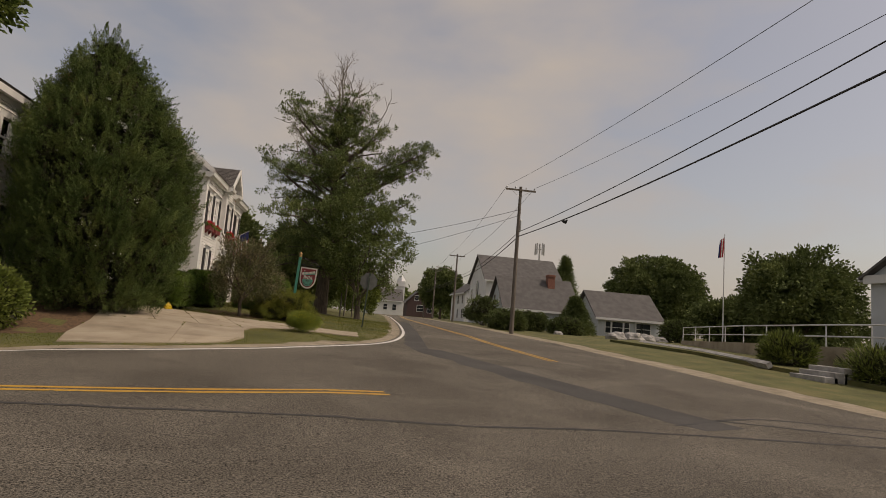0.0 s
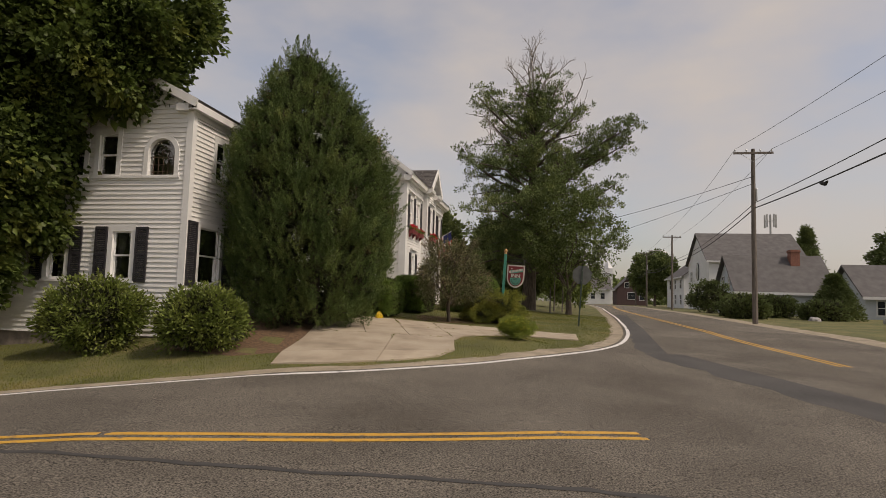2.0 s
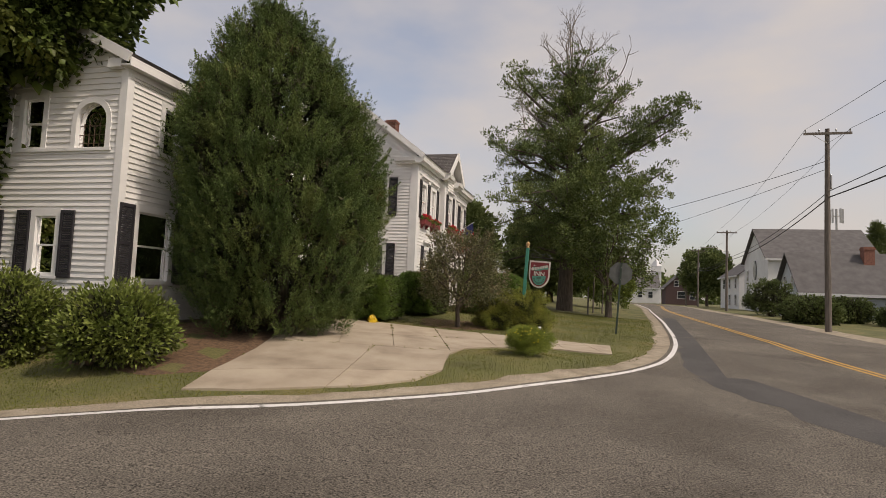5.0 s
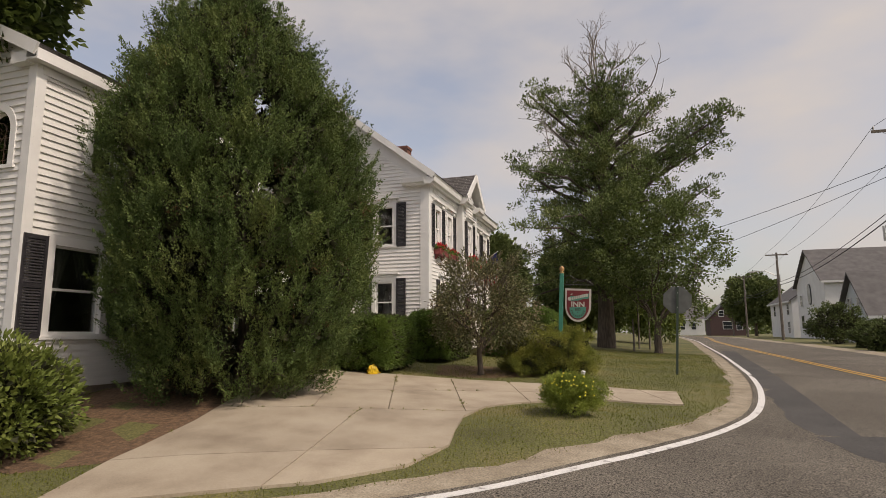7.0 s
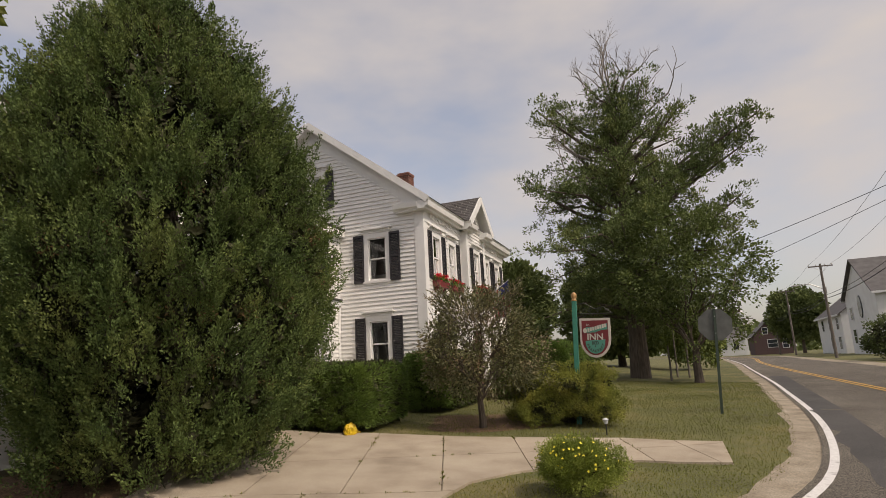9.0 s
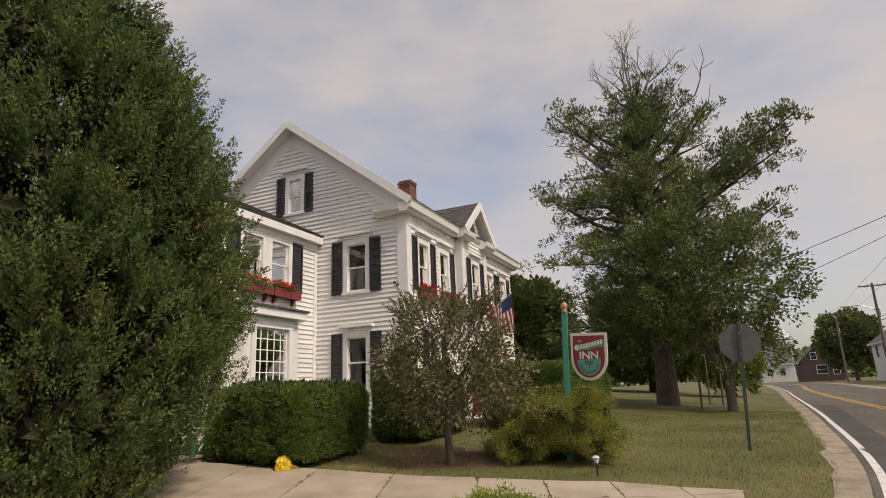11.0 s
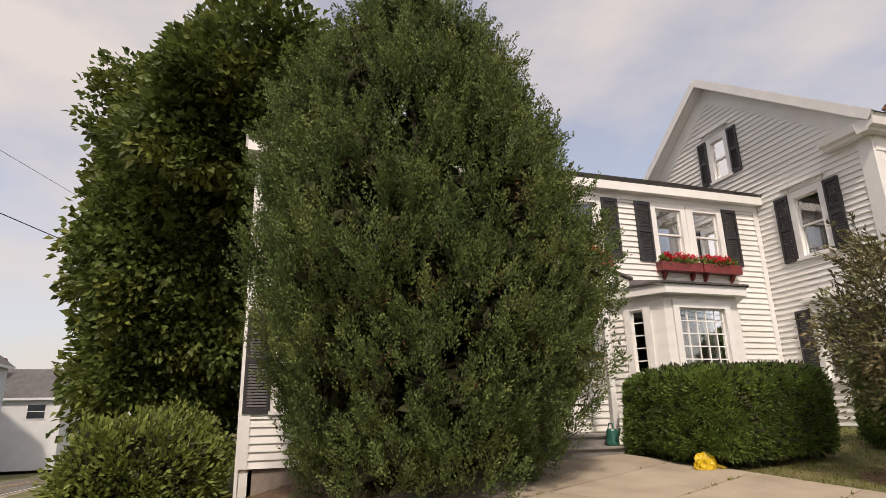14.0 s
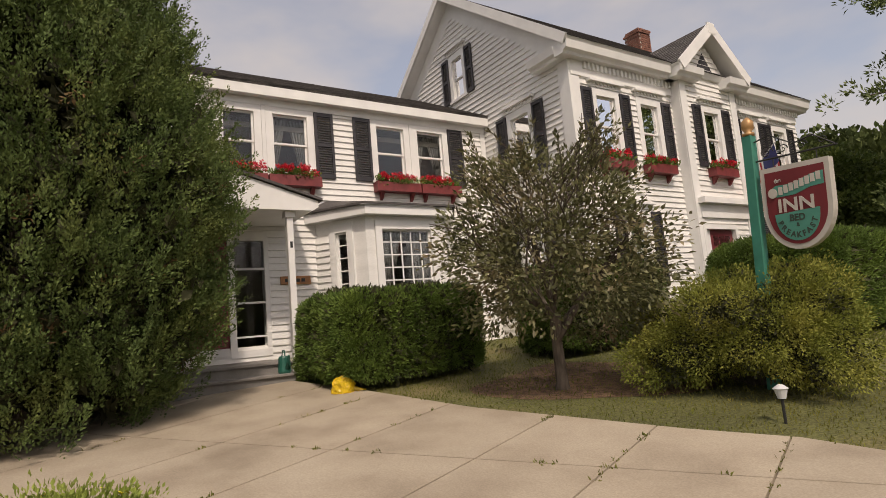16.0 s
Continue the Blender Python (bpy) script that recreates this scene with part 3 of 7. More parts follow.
def window(house, m, x0, z0, w, h, shutters=(1, 1), sash="two", hood=False, curtain=0.0, sill=True, shutter_w=0.37, box_below=False, arch=False):
    """A sash window in the opening x0..x0+w, z0..z0+h of a wall placed by m: casing, sashes, panes, shutters, hood."""
    x1, z1 = x0 + w, z0 + h
    c = 0.085
    bm = bmesh.new()
    ring(bm, (x0 - c, z0 - 0.002, x1 + c, z1 + 0.11), (x0 + 0.045, z0 + 0.035, x1 - 0.045, z1 - 0.05), -0.10, 0.042)
    bm.transform(m)
    win = part("window", bm, M_trim, house)
    if sill:
        bm = boxes((x0 - c - 0.03, -0.02, z0 - 0.055, x1 + c + 0.03, 0.07, z0 - 0.001))
        bm.transform(m)
        part("sill", bm, M_trim, win)
    if hood:
        bm = boxes((x0 - c - 0.04, 0, z1 + 0.112, x1 + c + 0.04, 0.06, z1 + 0.20), (x0 - c - 0.10, 0, z1 + 0.201, x1 + c + 0.10, 0.14, z1 + 0.245),
                   (x0 - c - 0.07, 0, z1 + 0.246, x1 + c + 0.07, 0.10, z1 + 0.275))
        for k in range(int((w + 2 * c) / 0.11)):
            box(bm, x0 - c + 0.02 + k * 0.11, 0.061, z1 + 0.155, x0 - c + 0.07 + k * 0.11, 0.085, z1 + 0.20)
        bm.transform(m)
        part("hood", bm, M_trim, win, "moulded white hood with small dentils")
    ix0, ix1, iz0, iz1 = x0 + 0.045, x1 - 0.045, z0 + 0.035, z1 - 0.05
    mid = (iz0 + iz1) / 2
    rows = [(iz0, mid + 0.015, -0.055), (mid - 0.015, iz1, -0.03)] if sash == "two" else [(iz0, iz1, -0.04)]
    for a, b, y in rows:
        bm = bmesh.new()
        ring(bm, (ix0, a, ix1, b), (ix0 + 0.035, a + 0.038, ix1 - 0.035, b - 0.034), y - 0.015, y + 0.012)
        if isinstance(sash, tuple):
            nx, nz = sash
            for k in range(1, nx):
                xx = ix0 + (ix1 - ix0) * k / nx
                box(bm, xx - 0.011, y - 0.012, a + 0.0381, xx + 0.011, y + 0.010, b - 0.0341)
            for k in range(1, nz):
                zz = a + (b - a) * k / nz
                box(bm, ix0 + 0.0351, y - 0.010, zz - 0.011, ix1 - 0.0351, y + 0.009, zz + 0.011)
        bm.transform(m)
        part("sash", bm, M_trim, win)
        bm = boxes((ix0 + 0.03, y - 0.004, a + 0.03, ix1 - 0.03, y, b - 0.03))
        bm.transform(m)
        p = part("pane", bm, M_glass, win)
        p.visible_shadow = False
    if curtain:
        for s in (0, 1):
            bm = bmesh.new()
            n = 14
            cw = (ix1 - ix0) * 0.5
            front, back = [], []
            for k in range(n + 1):
                f = k / n
                xx0 = f * cw * 0.98
                xx1 = f * cw * curtain
                yy = -0.17 + 0.016 * math.sin(k * 2.2 + s)
                side = (lambda v: ix0 + v) if s == 0 else (lambda v: ix1 - v)
                front.append((bm.verts.new((side(xx0), yy, iz1 - 0.03)), bm.verts.new((side((xx0 + xx1) / 2), yy, (iz0 + iz1) / 2)), bm.verts.new((side(xx1), yy, iz0 + 0.1))))
            for p, q in zip(front, front[1:]):
                bm.faces.new((p[0], q[0], q[1], p[1]))
                bm.faces.new((p[1], q[1], q[2], p[2]))
            r = bmesh.ops.extrude_face_region(bm, geom=bm.faces[:])
            bmesh.ops.translate(bm, verts=[v for v in r["geom"] if isinstance(v, bmesh.types.BMVert)], vec=(0, -0.004, 0))
            bm.transform(m)
            part("curtain", bm, M_curtain, win, "pale gathered curtain")
    for s, on in zip((0, 1), shutters):
        if on:
            a = x0 - c - 0.012 - shutter_w if s == 0 else x1 + c + 0.012
            shutter(win, m, a, z0 - 0.03, shutter_w, h + 0.10)
    return win


def shutter(win, m, x, z, w, h):
    """A louvred shutter: two stiles, three rails, tilted slats."""
    bm = boxes((x, 0.034, z, x + 0.05, 0.068, z + h), (x + w - 0.05, 0.034, z, x + w, 0.068, z + h))
    for r, t in ((0, 0.09), (h * 0.48, 0.07), (h - 0.07, 0.07)):
        box(bm, x + 0.0501, 0.036, z + r, x + w - 0.0501, 0.066, z + r + t)
    for a, b in ((z + 0.09, z + h * 0.48), (z + h * 0.48 + 0.07, z + h - 0.07)):
        n = int((b - a) / 0.045)
        for k in range(n):
            zz = a + (k + 0.5) * (b - a) / n
            prism(bm, [(0.038, zz + 0.018), (0.042, zz + 0.022), (0.062, zz - 0.012), (0.058, zz - 0.018)], "x", x + 0.05, x + w - 0.05)
    bm.transform(m)
    part("shutter", bm, M_shutter, win, "black louvred shutter")


def shingles(house, name, outline_fn, m, depth, width, label="", step=0.14):
    """A roof slope in courses: slab plus lapped shingle courses. m: x along the eave, y up the slope, z out of it."""
    bm = bmesh.new()
    n = int(depth / step) + 1
    for k in range(n):
        a, b = k * step, min((k + 1) * step + 0.03, depth)
        x0, x1 = outline_fn(a)
        x = x0 + (-0.15 if k % 2 else 0)
        while x < x1:
            p, q = max(x, x0), min(x + 0.3, x1)
            if q - p > 0.01:
                d = RNG.random() * 0.012
                v = [bm.verts.new(t) for t in ((p + 0.002, a - d, 0.016), (q - 0.002, a - d, 0.016), (q - 0.002, b, 0.003), (p + 0.002, b, 0.003),
                                               (p + 0.002, a - d, 0.0), (q - 0.002, a - d, 0.0))]
                bm.faces.new((v[0], v[1], v[2], v[3]))
                bm.faces.new((v[4], v[5], v[1], v[0]))
            x += 0.3
    bm.transform(m)
    return part(name, bm, M_roof, house, label)


def face_m(ox, oy, along):
    """A wall's frame: origin at (ox, oy), x along a plan direction; y points out of the wall (to its right)."""
    d = Vector((along[0], along[1], 0)).normalized()
    out = Vector((d.y, -d.x, 0))
    return Matrix(((d.x, out.x, 0, ox), (d.y, out.y, 0, oy), (0, 0, 1, 0), (0, 0, 0, 1)))


inn = thing("inn", -8, 28, 0, "white clapboard New England inn with black shutters and grey roof", "house")
inn.matrix_basis = Matrix()
# main block: gable wall (facing -y), street wall (facing +x)
MX0, MX1, MY0, MY1 = -11.48, -4.12, 28.95, 37.5
EAVE, RIDGE, RX = 6.40, 9.206, -7.80
PY0, PY1, PX = 32.1, 34.2, MX1 + 0.22
Z0 = 0.9
slope = (RIDGE - EAVE) / (MX1 - RX)


def gable_top(z):
    if z > 1e8:
        return RIDGE - 0.05
    h = (RIDGE - z) / slope
    return RX - h - MX0, RX + h - MX0


mg = face_m(MX0, MY0, (1, 0))
gx = lambda x: x - MX0
G_WIN = [(-5.94, 4.48, 0.66, 1.34), (-5.94, 1.98, 0.66, 1.37), (-7.93, 6.98, 0.52, 1.07)]
wall("wall", inn, mg, MX1 - MX0, Z0, EAVE, [(gx(x), z, gx(x) + w, z + h) for x, z, w, h in G_WIN], gable_top)
for i, (x, z, w, h) in enumerate(G_WIN):
    window(inn, mg, gx(x), z, w, h, hood=True, curtain=(0.3, 0.35, 0.2)[i], shutter_w=0.33 if i < 2 else 0.28)
ms = face_m(MX1, MY0, (0, 1))
sy = lambda y: y - MY0
S_UP = [(29.58, 4.48), (30.92, 4.48), (34.80, 4.48), (36.20, 4.48)]
S_DN = [(30.1, 1.95), (35.4, 1.95)]
SW, SH = 0.63, 1.32
street_holes = [(sy(y), z, sy(y) + SW, z + SH) for y, z in S_UP] + [(sy(y), z, sy(y) + SW, z + 1.4) for y, z in S_DN]
wall("wall", inn, ms, MY1 - MY0, Z0, EAVE, street_holes)
for i, (y, z) in enumerate(S_UP):
    window(inn, ms, sy(y), z, SW, SH, hood=True, curtain=0.45, shutter_w=0.30, shutters=(i != 1, 1))
for y, z in S_DN:
    window(inn, ms, sy(y), z, SW, 1.4, hood=True, curtain=0.4, shutter_w=0.30)
# plain back and far walls, floors and ceiling close the house
wall("wall", inn, face_m(MX0, MY1, (0, -1)), MY1 - MY0, Z0, EAVE, [], boards=False)
wall("wall", inn, face_m(MX1, MY1, (-1, 0)), MX1 - MX0, Z0, EAVE, [], top=lambda z: RIDGE - 0.05 if z > 1e8 else (MX1 - RX - (RIDGE - z) / slope, MX1 - RX + (RIDGE - z) / slope), boards=False)
part("floor", boxes((MX0 + 0.15, MY0 + 0.15, 1.0, MX1 - 0.15, MY1 - 0.15, 1.1), (MX0 + 0.15, MY0 + 0.15, 3.7, MX1 - 0.15, MY1 - 0.15, 3.9), (MX0 + 0.15, MY0 + 0.15, 6.2, MX1 - 0.15, MY1 - 0.15, 6.35)), M_room, inn)
# corner boards, frieze, cornice, rakes
for r in ((MX1 - 0.24, MY0 - 0.045, Z0, MX1 + 0.045, MY0 + 0.002, EAVE), (MX1 + 0.002, MY0 + 0.003, Z0, MX1 + 0.044, MY0 + 0.24, EAVE)):
    part("corner_board", boxes(r), M_trim, inn, "wide white corner board")
OV = 0.31
for y0, y1 in ((MY0 + 0.01, PY0 + 0.05), (PY1 - 0.05, MY1)):
    part("frieze", boxes((MX1 + 0.024, y0, EAVE - 0.32, MX1 + 0.06, y1, EAVE - 0.02)), M_trim, inn)
bm = bmesh.new()
y = MY0 + 0.35
while y < MY1:
    if not PY0 - 0.1 < y < PY1 + 0.05:
        box(bm, MX1 + 0.061, y, EAVE - 0.16, MX1 + 0.11, y + 0.06, EAVE - 0.03)
    y += 0.12
part("dentil_row", bm, M_trim, inn)
for y0, y1 in ((MY0 - OV, PY0), (PY1, MY1 + OV)):
    bm = bmesh.new()
    prism(bm, [(MX1 - 0.02, EAVE - 0.02), (MX1 + OV - 0.1, EAVE - 0.02), (MX1 + OV - 0.08, EAVE + 0.03), (MX1 + OV, EAVE + 0.06), (MX1 + OV + 0.03, EAVE + 0.2), (MX1 + OV, EAVE + 0.21), (MX1 - 0.02, EAVE + 0.21)], "y", y0, y1)
    part("cornice", bm, M_trim, inn, "boxed white cornice with crown moulding")
# cornice return on the gable
bm = bmesh.new()
prism(bm, [(MY0 - 0.02, EAVE - 0.02), (MY0 - OV + 0.1, EAVE - 0.02), (MY0 - OV + 0.08, EAVE + 0.03), (MY0 - OV, EAVE + 0.06), (MY0 - OV - 0.03, EAVE + 0.2), (MY0 - OV, EAVE + 0.21), (MY0 - 0.02, EAVE + 0.24)], "x", MX1 - 0.80, MX1 - 0.021)
part("cornice", bm, M_trim, inn)
ang = math.atan(slope)
run = (MX1 + OV - RX) / math.cos(ang)
for s in (1, -1):
    # roof plane frame: x along y of the world, y up the slope
    ex = RX + s * (MX1 + OV + 0.03 - RX)
    ez = EAVE + 0.215
    upx, upz = -s * math.cos(ang), math.sin(ang)
    rm = Matrix(((0, upx, s * math.sin(ang), ex), (s, 0, 0, MY0 - OV if s > 0 else MY1 + OV), (0, upz, math.cos(ang), ez), (0, 0, 0, 1)))
    rlen = MY1 - MY0 + 2 * OV
    depth = abs(ex - RX) / math.cos(ang)
    shingles(inn, "roof", lambda a: (0, rlen), rm @ Matrix.Translation((0, 0, 0.055)), depth - 0.07, rlen, "weathered grey asphalt shingle roof")
    bm = boxes((0.0, 0.0, -0.09, rlen, depth - 0.03, 0.05))
    bm.transform(rm)
    part("roof_deck", bm, M_trim, inn)
    # rake boards on the gable end, rising to the ridge
    bm = boxes((-0.035 if s > 0 else rlen, 0.02, -0.11, -0.001 if s > 0 else rlen + 0.035, depth, 0.085), (0.02 if s > 0 else rlen - OV, 0.02, -0.105, OV if s > 0 else rlen - 0.02, depth, -0.091),
                (OV - 0.03 if s > 0 else rlen - OV, 0.35, -0.47, OV + 0.01 if s > 0 else rlen - OV + 0.03, depth, -0.106))
    bm.transform(rm)
    part("rake_board", bm, M_trim, inn, "white rake board along the gable")
zr = EAVE + 0.215 + (MX1 + OV + 0.03 - RX) * math.tan(ang)
bm = prism(bmesh.new(), [(RX - 0.16, zr - 0.06), (RX, zr + 0.045), (RX + 0.16, zr - 0.06), (RX + 0.14, zr - 0.09), (RX, zr - 0.04), (RX - 0.14, zr - 0.09)], "y", MY0 - OV, MY1 + OV)
part("ridge_cap", bm, M_roof, inn)
# pavilion with the front gable
PM = (PY0 + PY1) / 2
pm = face_m(PX, PY0, (0, 1))
PK = 7.75
psl = (PK - 0.12 - (EAVE + 0.05)) / ((PY1 - PY0) / 2)
P_UP = [(32.84, 4.48)]
p_holes = [(y - PY0, z, y - PY0 + SW, z + SH) for y, z in P_UP] + [(32.2 - PY0, 1.1, 33.5 - PY0, 3.15)]
wall("wall", inn, pm, PY1 - PY0, Z0, EAVE, p_holes, top=lambda z: PK - 0.2 if z > 1e8 else ((z - EAVE) / psl, PY1 - PY0 - (z - EAVE) / psl))
for y, z in P_UP:
    window(inn, pm, y - PY0, z, SW, SH, hood=True, curtain=0.4, shutter_w=0.30, shutters=(1, 1))
part("wall", boxes((MX1 - 0.2, PY0, Z0, PX - 0.002, PY0 + 0.1, EAVE + 0.05), (MX1 - 0.2, PY1 - 0.1, Z0, PX - 0.002, PY1, EAVE + 0.05)), M_clap, inn)
for r in ((PX + 0.02, PY0 - 0.03, Z0, PX + 0.05, PY0 + 0.2, EAVE), (PX + 0.02, PY1 - 0.2, Z0, PX + 0.05, PY1 + 0.03, EAVE), (MX1, PY0 - 0.035, Z0, PX + 0.019, PY0 - 0.003, EAVE)):
    part("corner_board", boxes(r), M_trim, inn)
for y0, y1 in ((PY0 - 0.3, PY0 + 0.55), (PY1 - 0.55, PY1 + 0.3)):
    bm = bmesh.new()
    prism(bm, [(MX1 - 0.02, EAVE - 0.02), (PX + OV - 0.1, EAVE - 0.02), (PX + OV - 0.08, EAVE + 0.03), (PX + OV, EAVE + 0.06), (PX + OV + 0.03, EAVE + 0.2), (MX1 - 0.02, EAVE + 0.23)], "y", y0, y1)
    part("cornice", bm, M_trim, inn, "white cornice return of the front gable")
pang = math.atan(psl)
phalf = (PY1 - PY0) / 2 + 0.32
for s in (1, -1):
    ey, ez = PM + s * phalf, EAVE + 0.20
    dep = phalf / math.cos(math.atan((PK - ez) / phalf))
    a2 = math.atan((PK - ez) / phalf)
    rm = Matrix(((s, 0, 0, PX + OV if s < 0 else RX + 1.2), (0, -s * math.cos(a2), s * math.sin(a2), ey), (0, math.sin(a2), math.cos(a2), ez), (0, 0, 0, 1)))
    rl = PX + OV - (RX + 1.2)
    shingles(inn, "roof", lambda a: (0, rl), rm @ Matrix.Translation((0, 0, 0.045)), dep, rl)
    bm = boxes((0, 0, -0.08, rl, dep, 0.04))
    bm.transform(rm)
    part("roof_deck", bm, M_trim, inn)
    e0, e1 = (rl + 0.001, rl + 0.04) if s > 0 else (-0.04, -0.001)
    bm = boxes((e0, 0.02, -0.17, e1, dep, 0.07))
    bm.transform(rm)
    part("rake_board", bm, M_trim, inn)
part("rake_cap", boxes((PX + OV + 0.002, PM - 0.13, PK - 0.22, PX + OV + 0.045, PM + 0.13, PK + 0.04)), M_trim, inn)
bm = bmesh.new()
prism(bm, [(PM - 0.34, EAVE + 0.32), (PM + 0.34, EAVE + 0.32), (PM, EAVE + 0.80)], "x", PX + 0.024, PX + 0.034)
part("vent", bm, M_shutter, inn, "dark triangular louvre in the gable")
bm = boxes((PX + 0.023, PY0 + 0.05, 3.6, PX + 0.22, PY1 - 0.05, 3.72), (PX + 0.023, PY0 + 0.1, 3.3, PX + 0.08, PY1 - 0.1, 3.599))
part("belt_cornice", bm, M_trim, inn, "moulded ledge above the front door")
door = part("door", boxes((PX - 0.08, 32.55, 1.12, PX - 0.04, 33.40, 3.05)), M_door_red, inn, "dark red front door with glass lights")
bm = bmesh.new()
for k in range(3):
    for j in range(3):
        box(bm, PX - 0.039, 32.66 + j * 0.22, 2.15 + k * 0.27, PX - 0.034, 32.84 + j * 0.22, 2.38 + k * 0.27)
part("pane", bm, M_glass, door)
part("door_frame", boxes((PX - 0.1, 32.20, 1.1, PX + 0.06, 32.30, 3.15), (PX - 0.1, 33.40, 1.1, PX + 0.06, 33.50, 3.15), (PX - 0.1, 32.30, 3.05, PX + 0.06, 33.40, 3.15), (PX - 0.1, 32.30, 1.1, PX - 0.03, 32.54, 3.05)), M_trim, inn)
# chimney of real bricks
CX, CY, CZ0, CZ1 = -8.0, 36.6, 8.2, 10.45
chim = part("chimney", boxes((CX - 0.27, CY - 0.27, CZ0, CX + 0.27, CY + 0.27, CZ1 - 0.02)), M_mortar, inn, "red brick chimney")
bm = bmesh.new()
z, k = CZ0, 0
while z < CZ1 - 0.03:
    g = 0.03 if z > CZ1 - 0.22 else 0
    for s in range(4):
        for j in range(3):
            a = -0.28 - g + j * 0.19 + (0.095 if k % 2 else 0)
            a, b = max(a, -0.28 - g), min(a + 0.18, 0.28 + g)
            if b - a > 0.03:
                r = ((CX + a, CY - 0.285 - g, z, CX + b, CY - 0.26, z + 0.062), (CX + a, CY + 0.26, z, CX + b, CY + 0.285 + g, z + 0.062),
                     (CX - 0.285 - g, CY + a, z, CX - 0.26, CY + b, z + 0.062), (CX + 0.26, CY + a, z, CX + 0.285 + g, CY + b, z + 0.062))[s]
                box(bm, *r)
    z += 0.075
    k += 1
part("brickwork", bm, M_brick, chim)

# ---- the ell: front wall faces -y, long side faces +x ----
EX0, EX1, EY0, EY1 = -12.1, -6.9, 18.05, 28.95
EE, ER = 5.92, 7.24
EZ, ESZ = 0.35, 0.80      # foot of the boards on the front and the side
ecx = (EX0 + EX1) / 2
esl = (ER - EE) / ((EX1 - EX0) / 2)
me_ = face_m(EX0, EY0, (1, 0))
ex = lambda x: x - EX0
E_LOW = [(-10.75, 1.68, 0.58, 1.27), (-8.92, 1.68, 0.60, 1.27)]
E_UP = [(-10.42, 4.30, 0.60, 1.12), (-9.49, 4.30, 0.60, 1.12)]
ARCH = (-8.08, 4.30, 0.80, 0.97)
fh = [(ex(x), z, ex(x) + w, z + h) for x, z, w, h in E_LOW + E_UP + [ARCH]]
ell = thing("inn_ell", -8, 20, 0, "two-storey white clapboard ell joined to the inn", "house")
ell.matrix_basis = Matrix()
wall("wall", ell, me_, EX1 - EX0, EZ, EE, fh, lambda z: ER - 0.04 if z > 1e8 else (ecx - (ER - z) / esl - EX0, ecx + (ER - z) / esl - EX0))
for x, z, w, h in E_LOW:
    window(ell, me_, ex(x), z, w, h, curtain=0.25, shutter_w=0.34)
for x, z, w, h in E_UP:
    window(ell, me_, ex(x), z, w, h, shutters=(0, 0))
# arched window with leaded glass
bm = bmesh.new()
ax, az, aw, ah = ex(ARCH[0]), ARCH[1], ARCH[2], ARCH[3]
acx, ar = ax + aw / 2, aw / 2
arc = [(acx + (ar + 0.09) * math.cos(t), az + ah - ar + (ar + 0.09) * math.sin(t)) for t in [math.pi * k / 16 for k in range(17)]]
inn_arc = [(acx + (ar - 0.03) * math.cos(t), az + ah - ar + (ar - 0.03) * math.sin(t)) for t in [math.pi * k / 16 for k in range(17)]]
outer = [(acx + ar + 0.09, az)] + arc + [(acx - ar - 0.09, az)]
inner = [(acx + ar - 0.03, az)] + inn_arc + [(acx - ar + 0.03, az)]
for y in (0.045,):
    o = [bm.verts.new((u, y, v)) for u, v in outer]
    i_ = [bm.verts.new((u, y, v)) for u, v in inner]
    ib = [bm.verts.new((u, -0.08, v)) for u, v in inner]
    ob_ = [bm.verts.new((u, 0.0, v)) for u, v in outer]
    for k in range(len(o) - 1):
        bm.faces.new((o[k], o[k + 1], i_[k + 1], i_[k]))
        bm.faces.new((i_[k], i_[k + 1], ib[k + 1], ib[k]))
        bm.faces.new((ob_[k], ob_[k + 1], o[k + 1], o[k]))
# spandrels fill the corners of the square opening
for s in (1, -1):
    for k in range(8):
        t0, t1 = math.pi / 2 - s * math.pi / 16 * k, math.pi / 2 - s * math.pi / 16 * (k + 1)
        p = [(acx + ar * math.cos(t0), az + ah - ar + ar * math.sin(t0)), (acx + ar * math.cos(t1), az + ah - ar + ar * math.sin(t1)), (acx + ar * math.cos(t1), az + ah + 0.01), (acx + ar * math.cos(t0), az + ah + 0.01)]
        bm.faces.new([bm.verts.new((u, -0.01, v)) for u, v in p])
bm.transform(me_)
aw_ob = part("window", bm, M_trim, ell, "arched window with leaded glass and white casing")
bm = boxes((ax + 0.01, -0.07, az, ax + aw - 0.01, -0.064, az + ah))
bm.transform(me_)
pane = part("pane", bm, M_glass, aw_ob)
pane.visible_shadow = False
bm = bmesh.new()
for k in range(1, 6):
    xx = ax + aw * k / 6
    tube(bm, [(xx, -0.055, az + 0.02), (xx, -0.055, az + ah * 0.55)], 0.006, 5)
for k in range(5):
    tube(bm, [(acx + 0.05 * k * math.cos(t), -0.052, az + ah * 0.62 + 0.05 * k * math.sin(t)) for t in [math.tau * j / 12 for j in range(13)]], 0.006, 5) if k in (1, 3, 5) else None
for zz in (0.12, 0.3, 0.5):
    tube(bm, [(ax + 0.03, -0.055, az + ah * zz), (ax + aw - 0.03, -0.055, az + ah * zz)], 0.006, 5)
bm.transform(me_)
part("leading", bm, M_lead, aw_ob, "brown leading in a curved pattern")
bm = boxes((ax - 0.13, 0.0, az - 0.06, ax + aw + 0.13, 0.07, az - 0.002), (ex(-9.6), 0.0, az - 0.06, ax - 0.14, 0.065, az - 0.002))
bm.transform(me_)
part("sill", bm, M_trim, aw_ob)
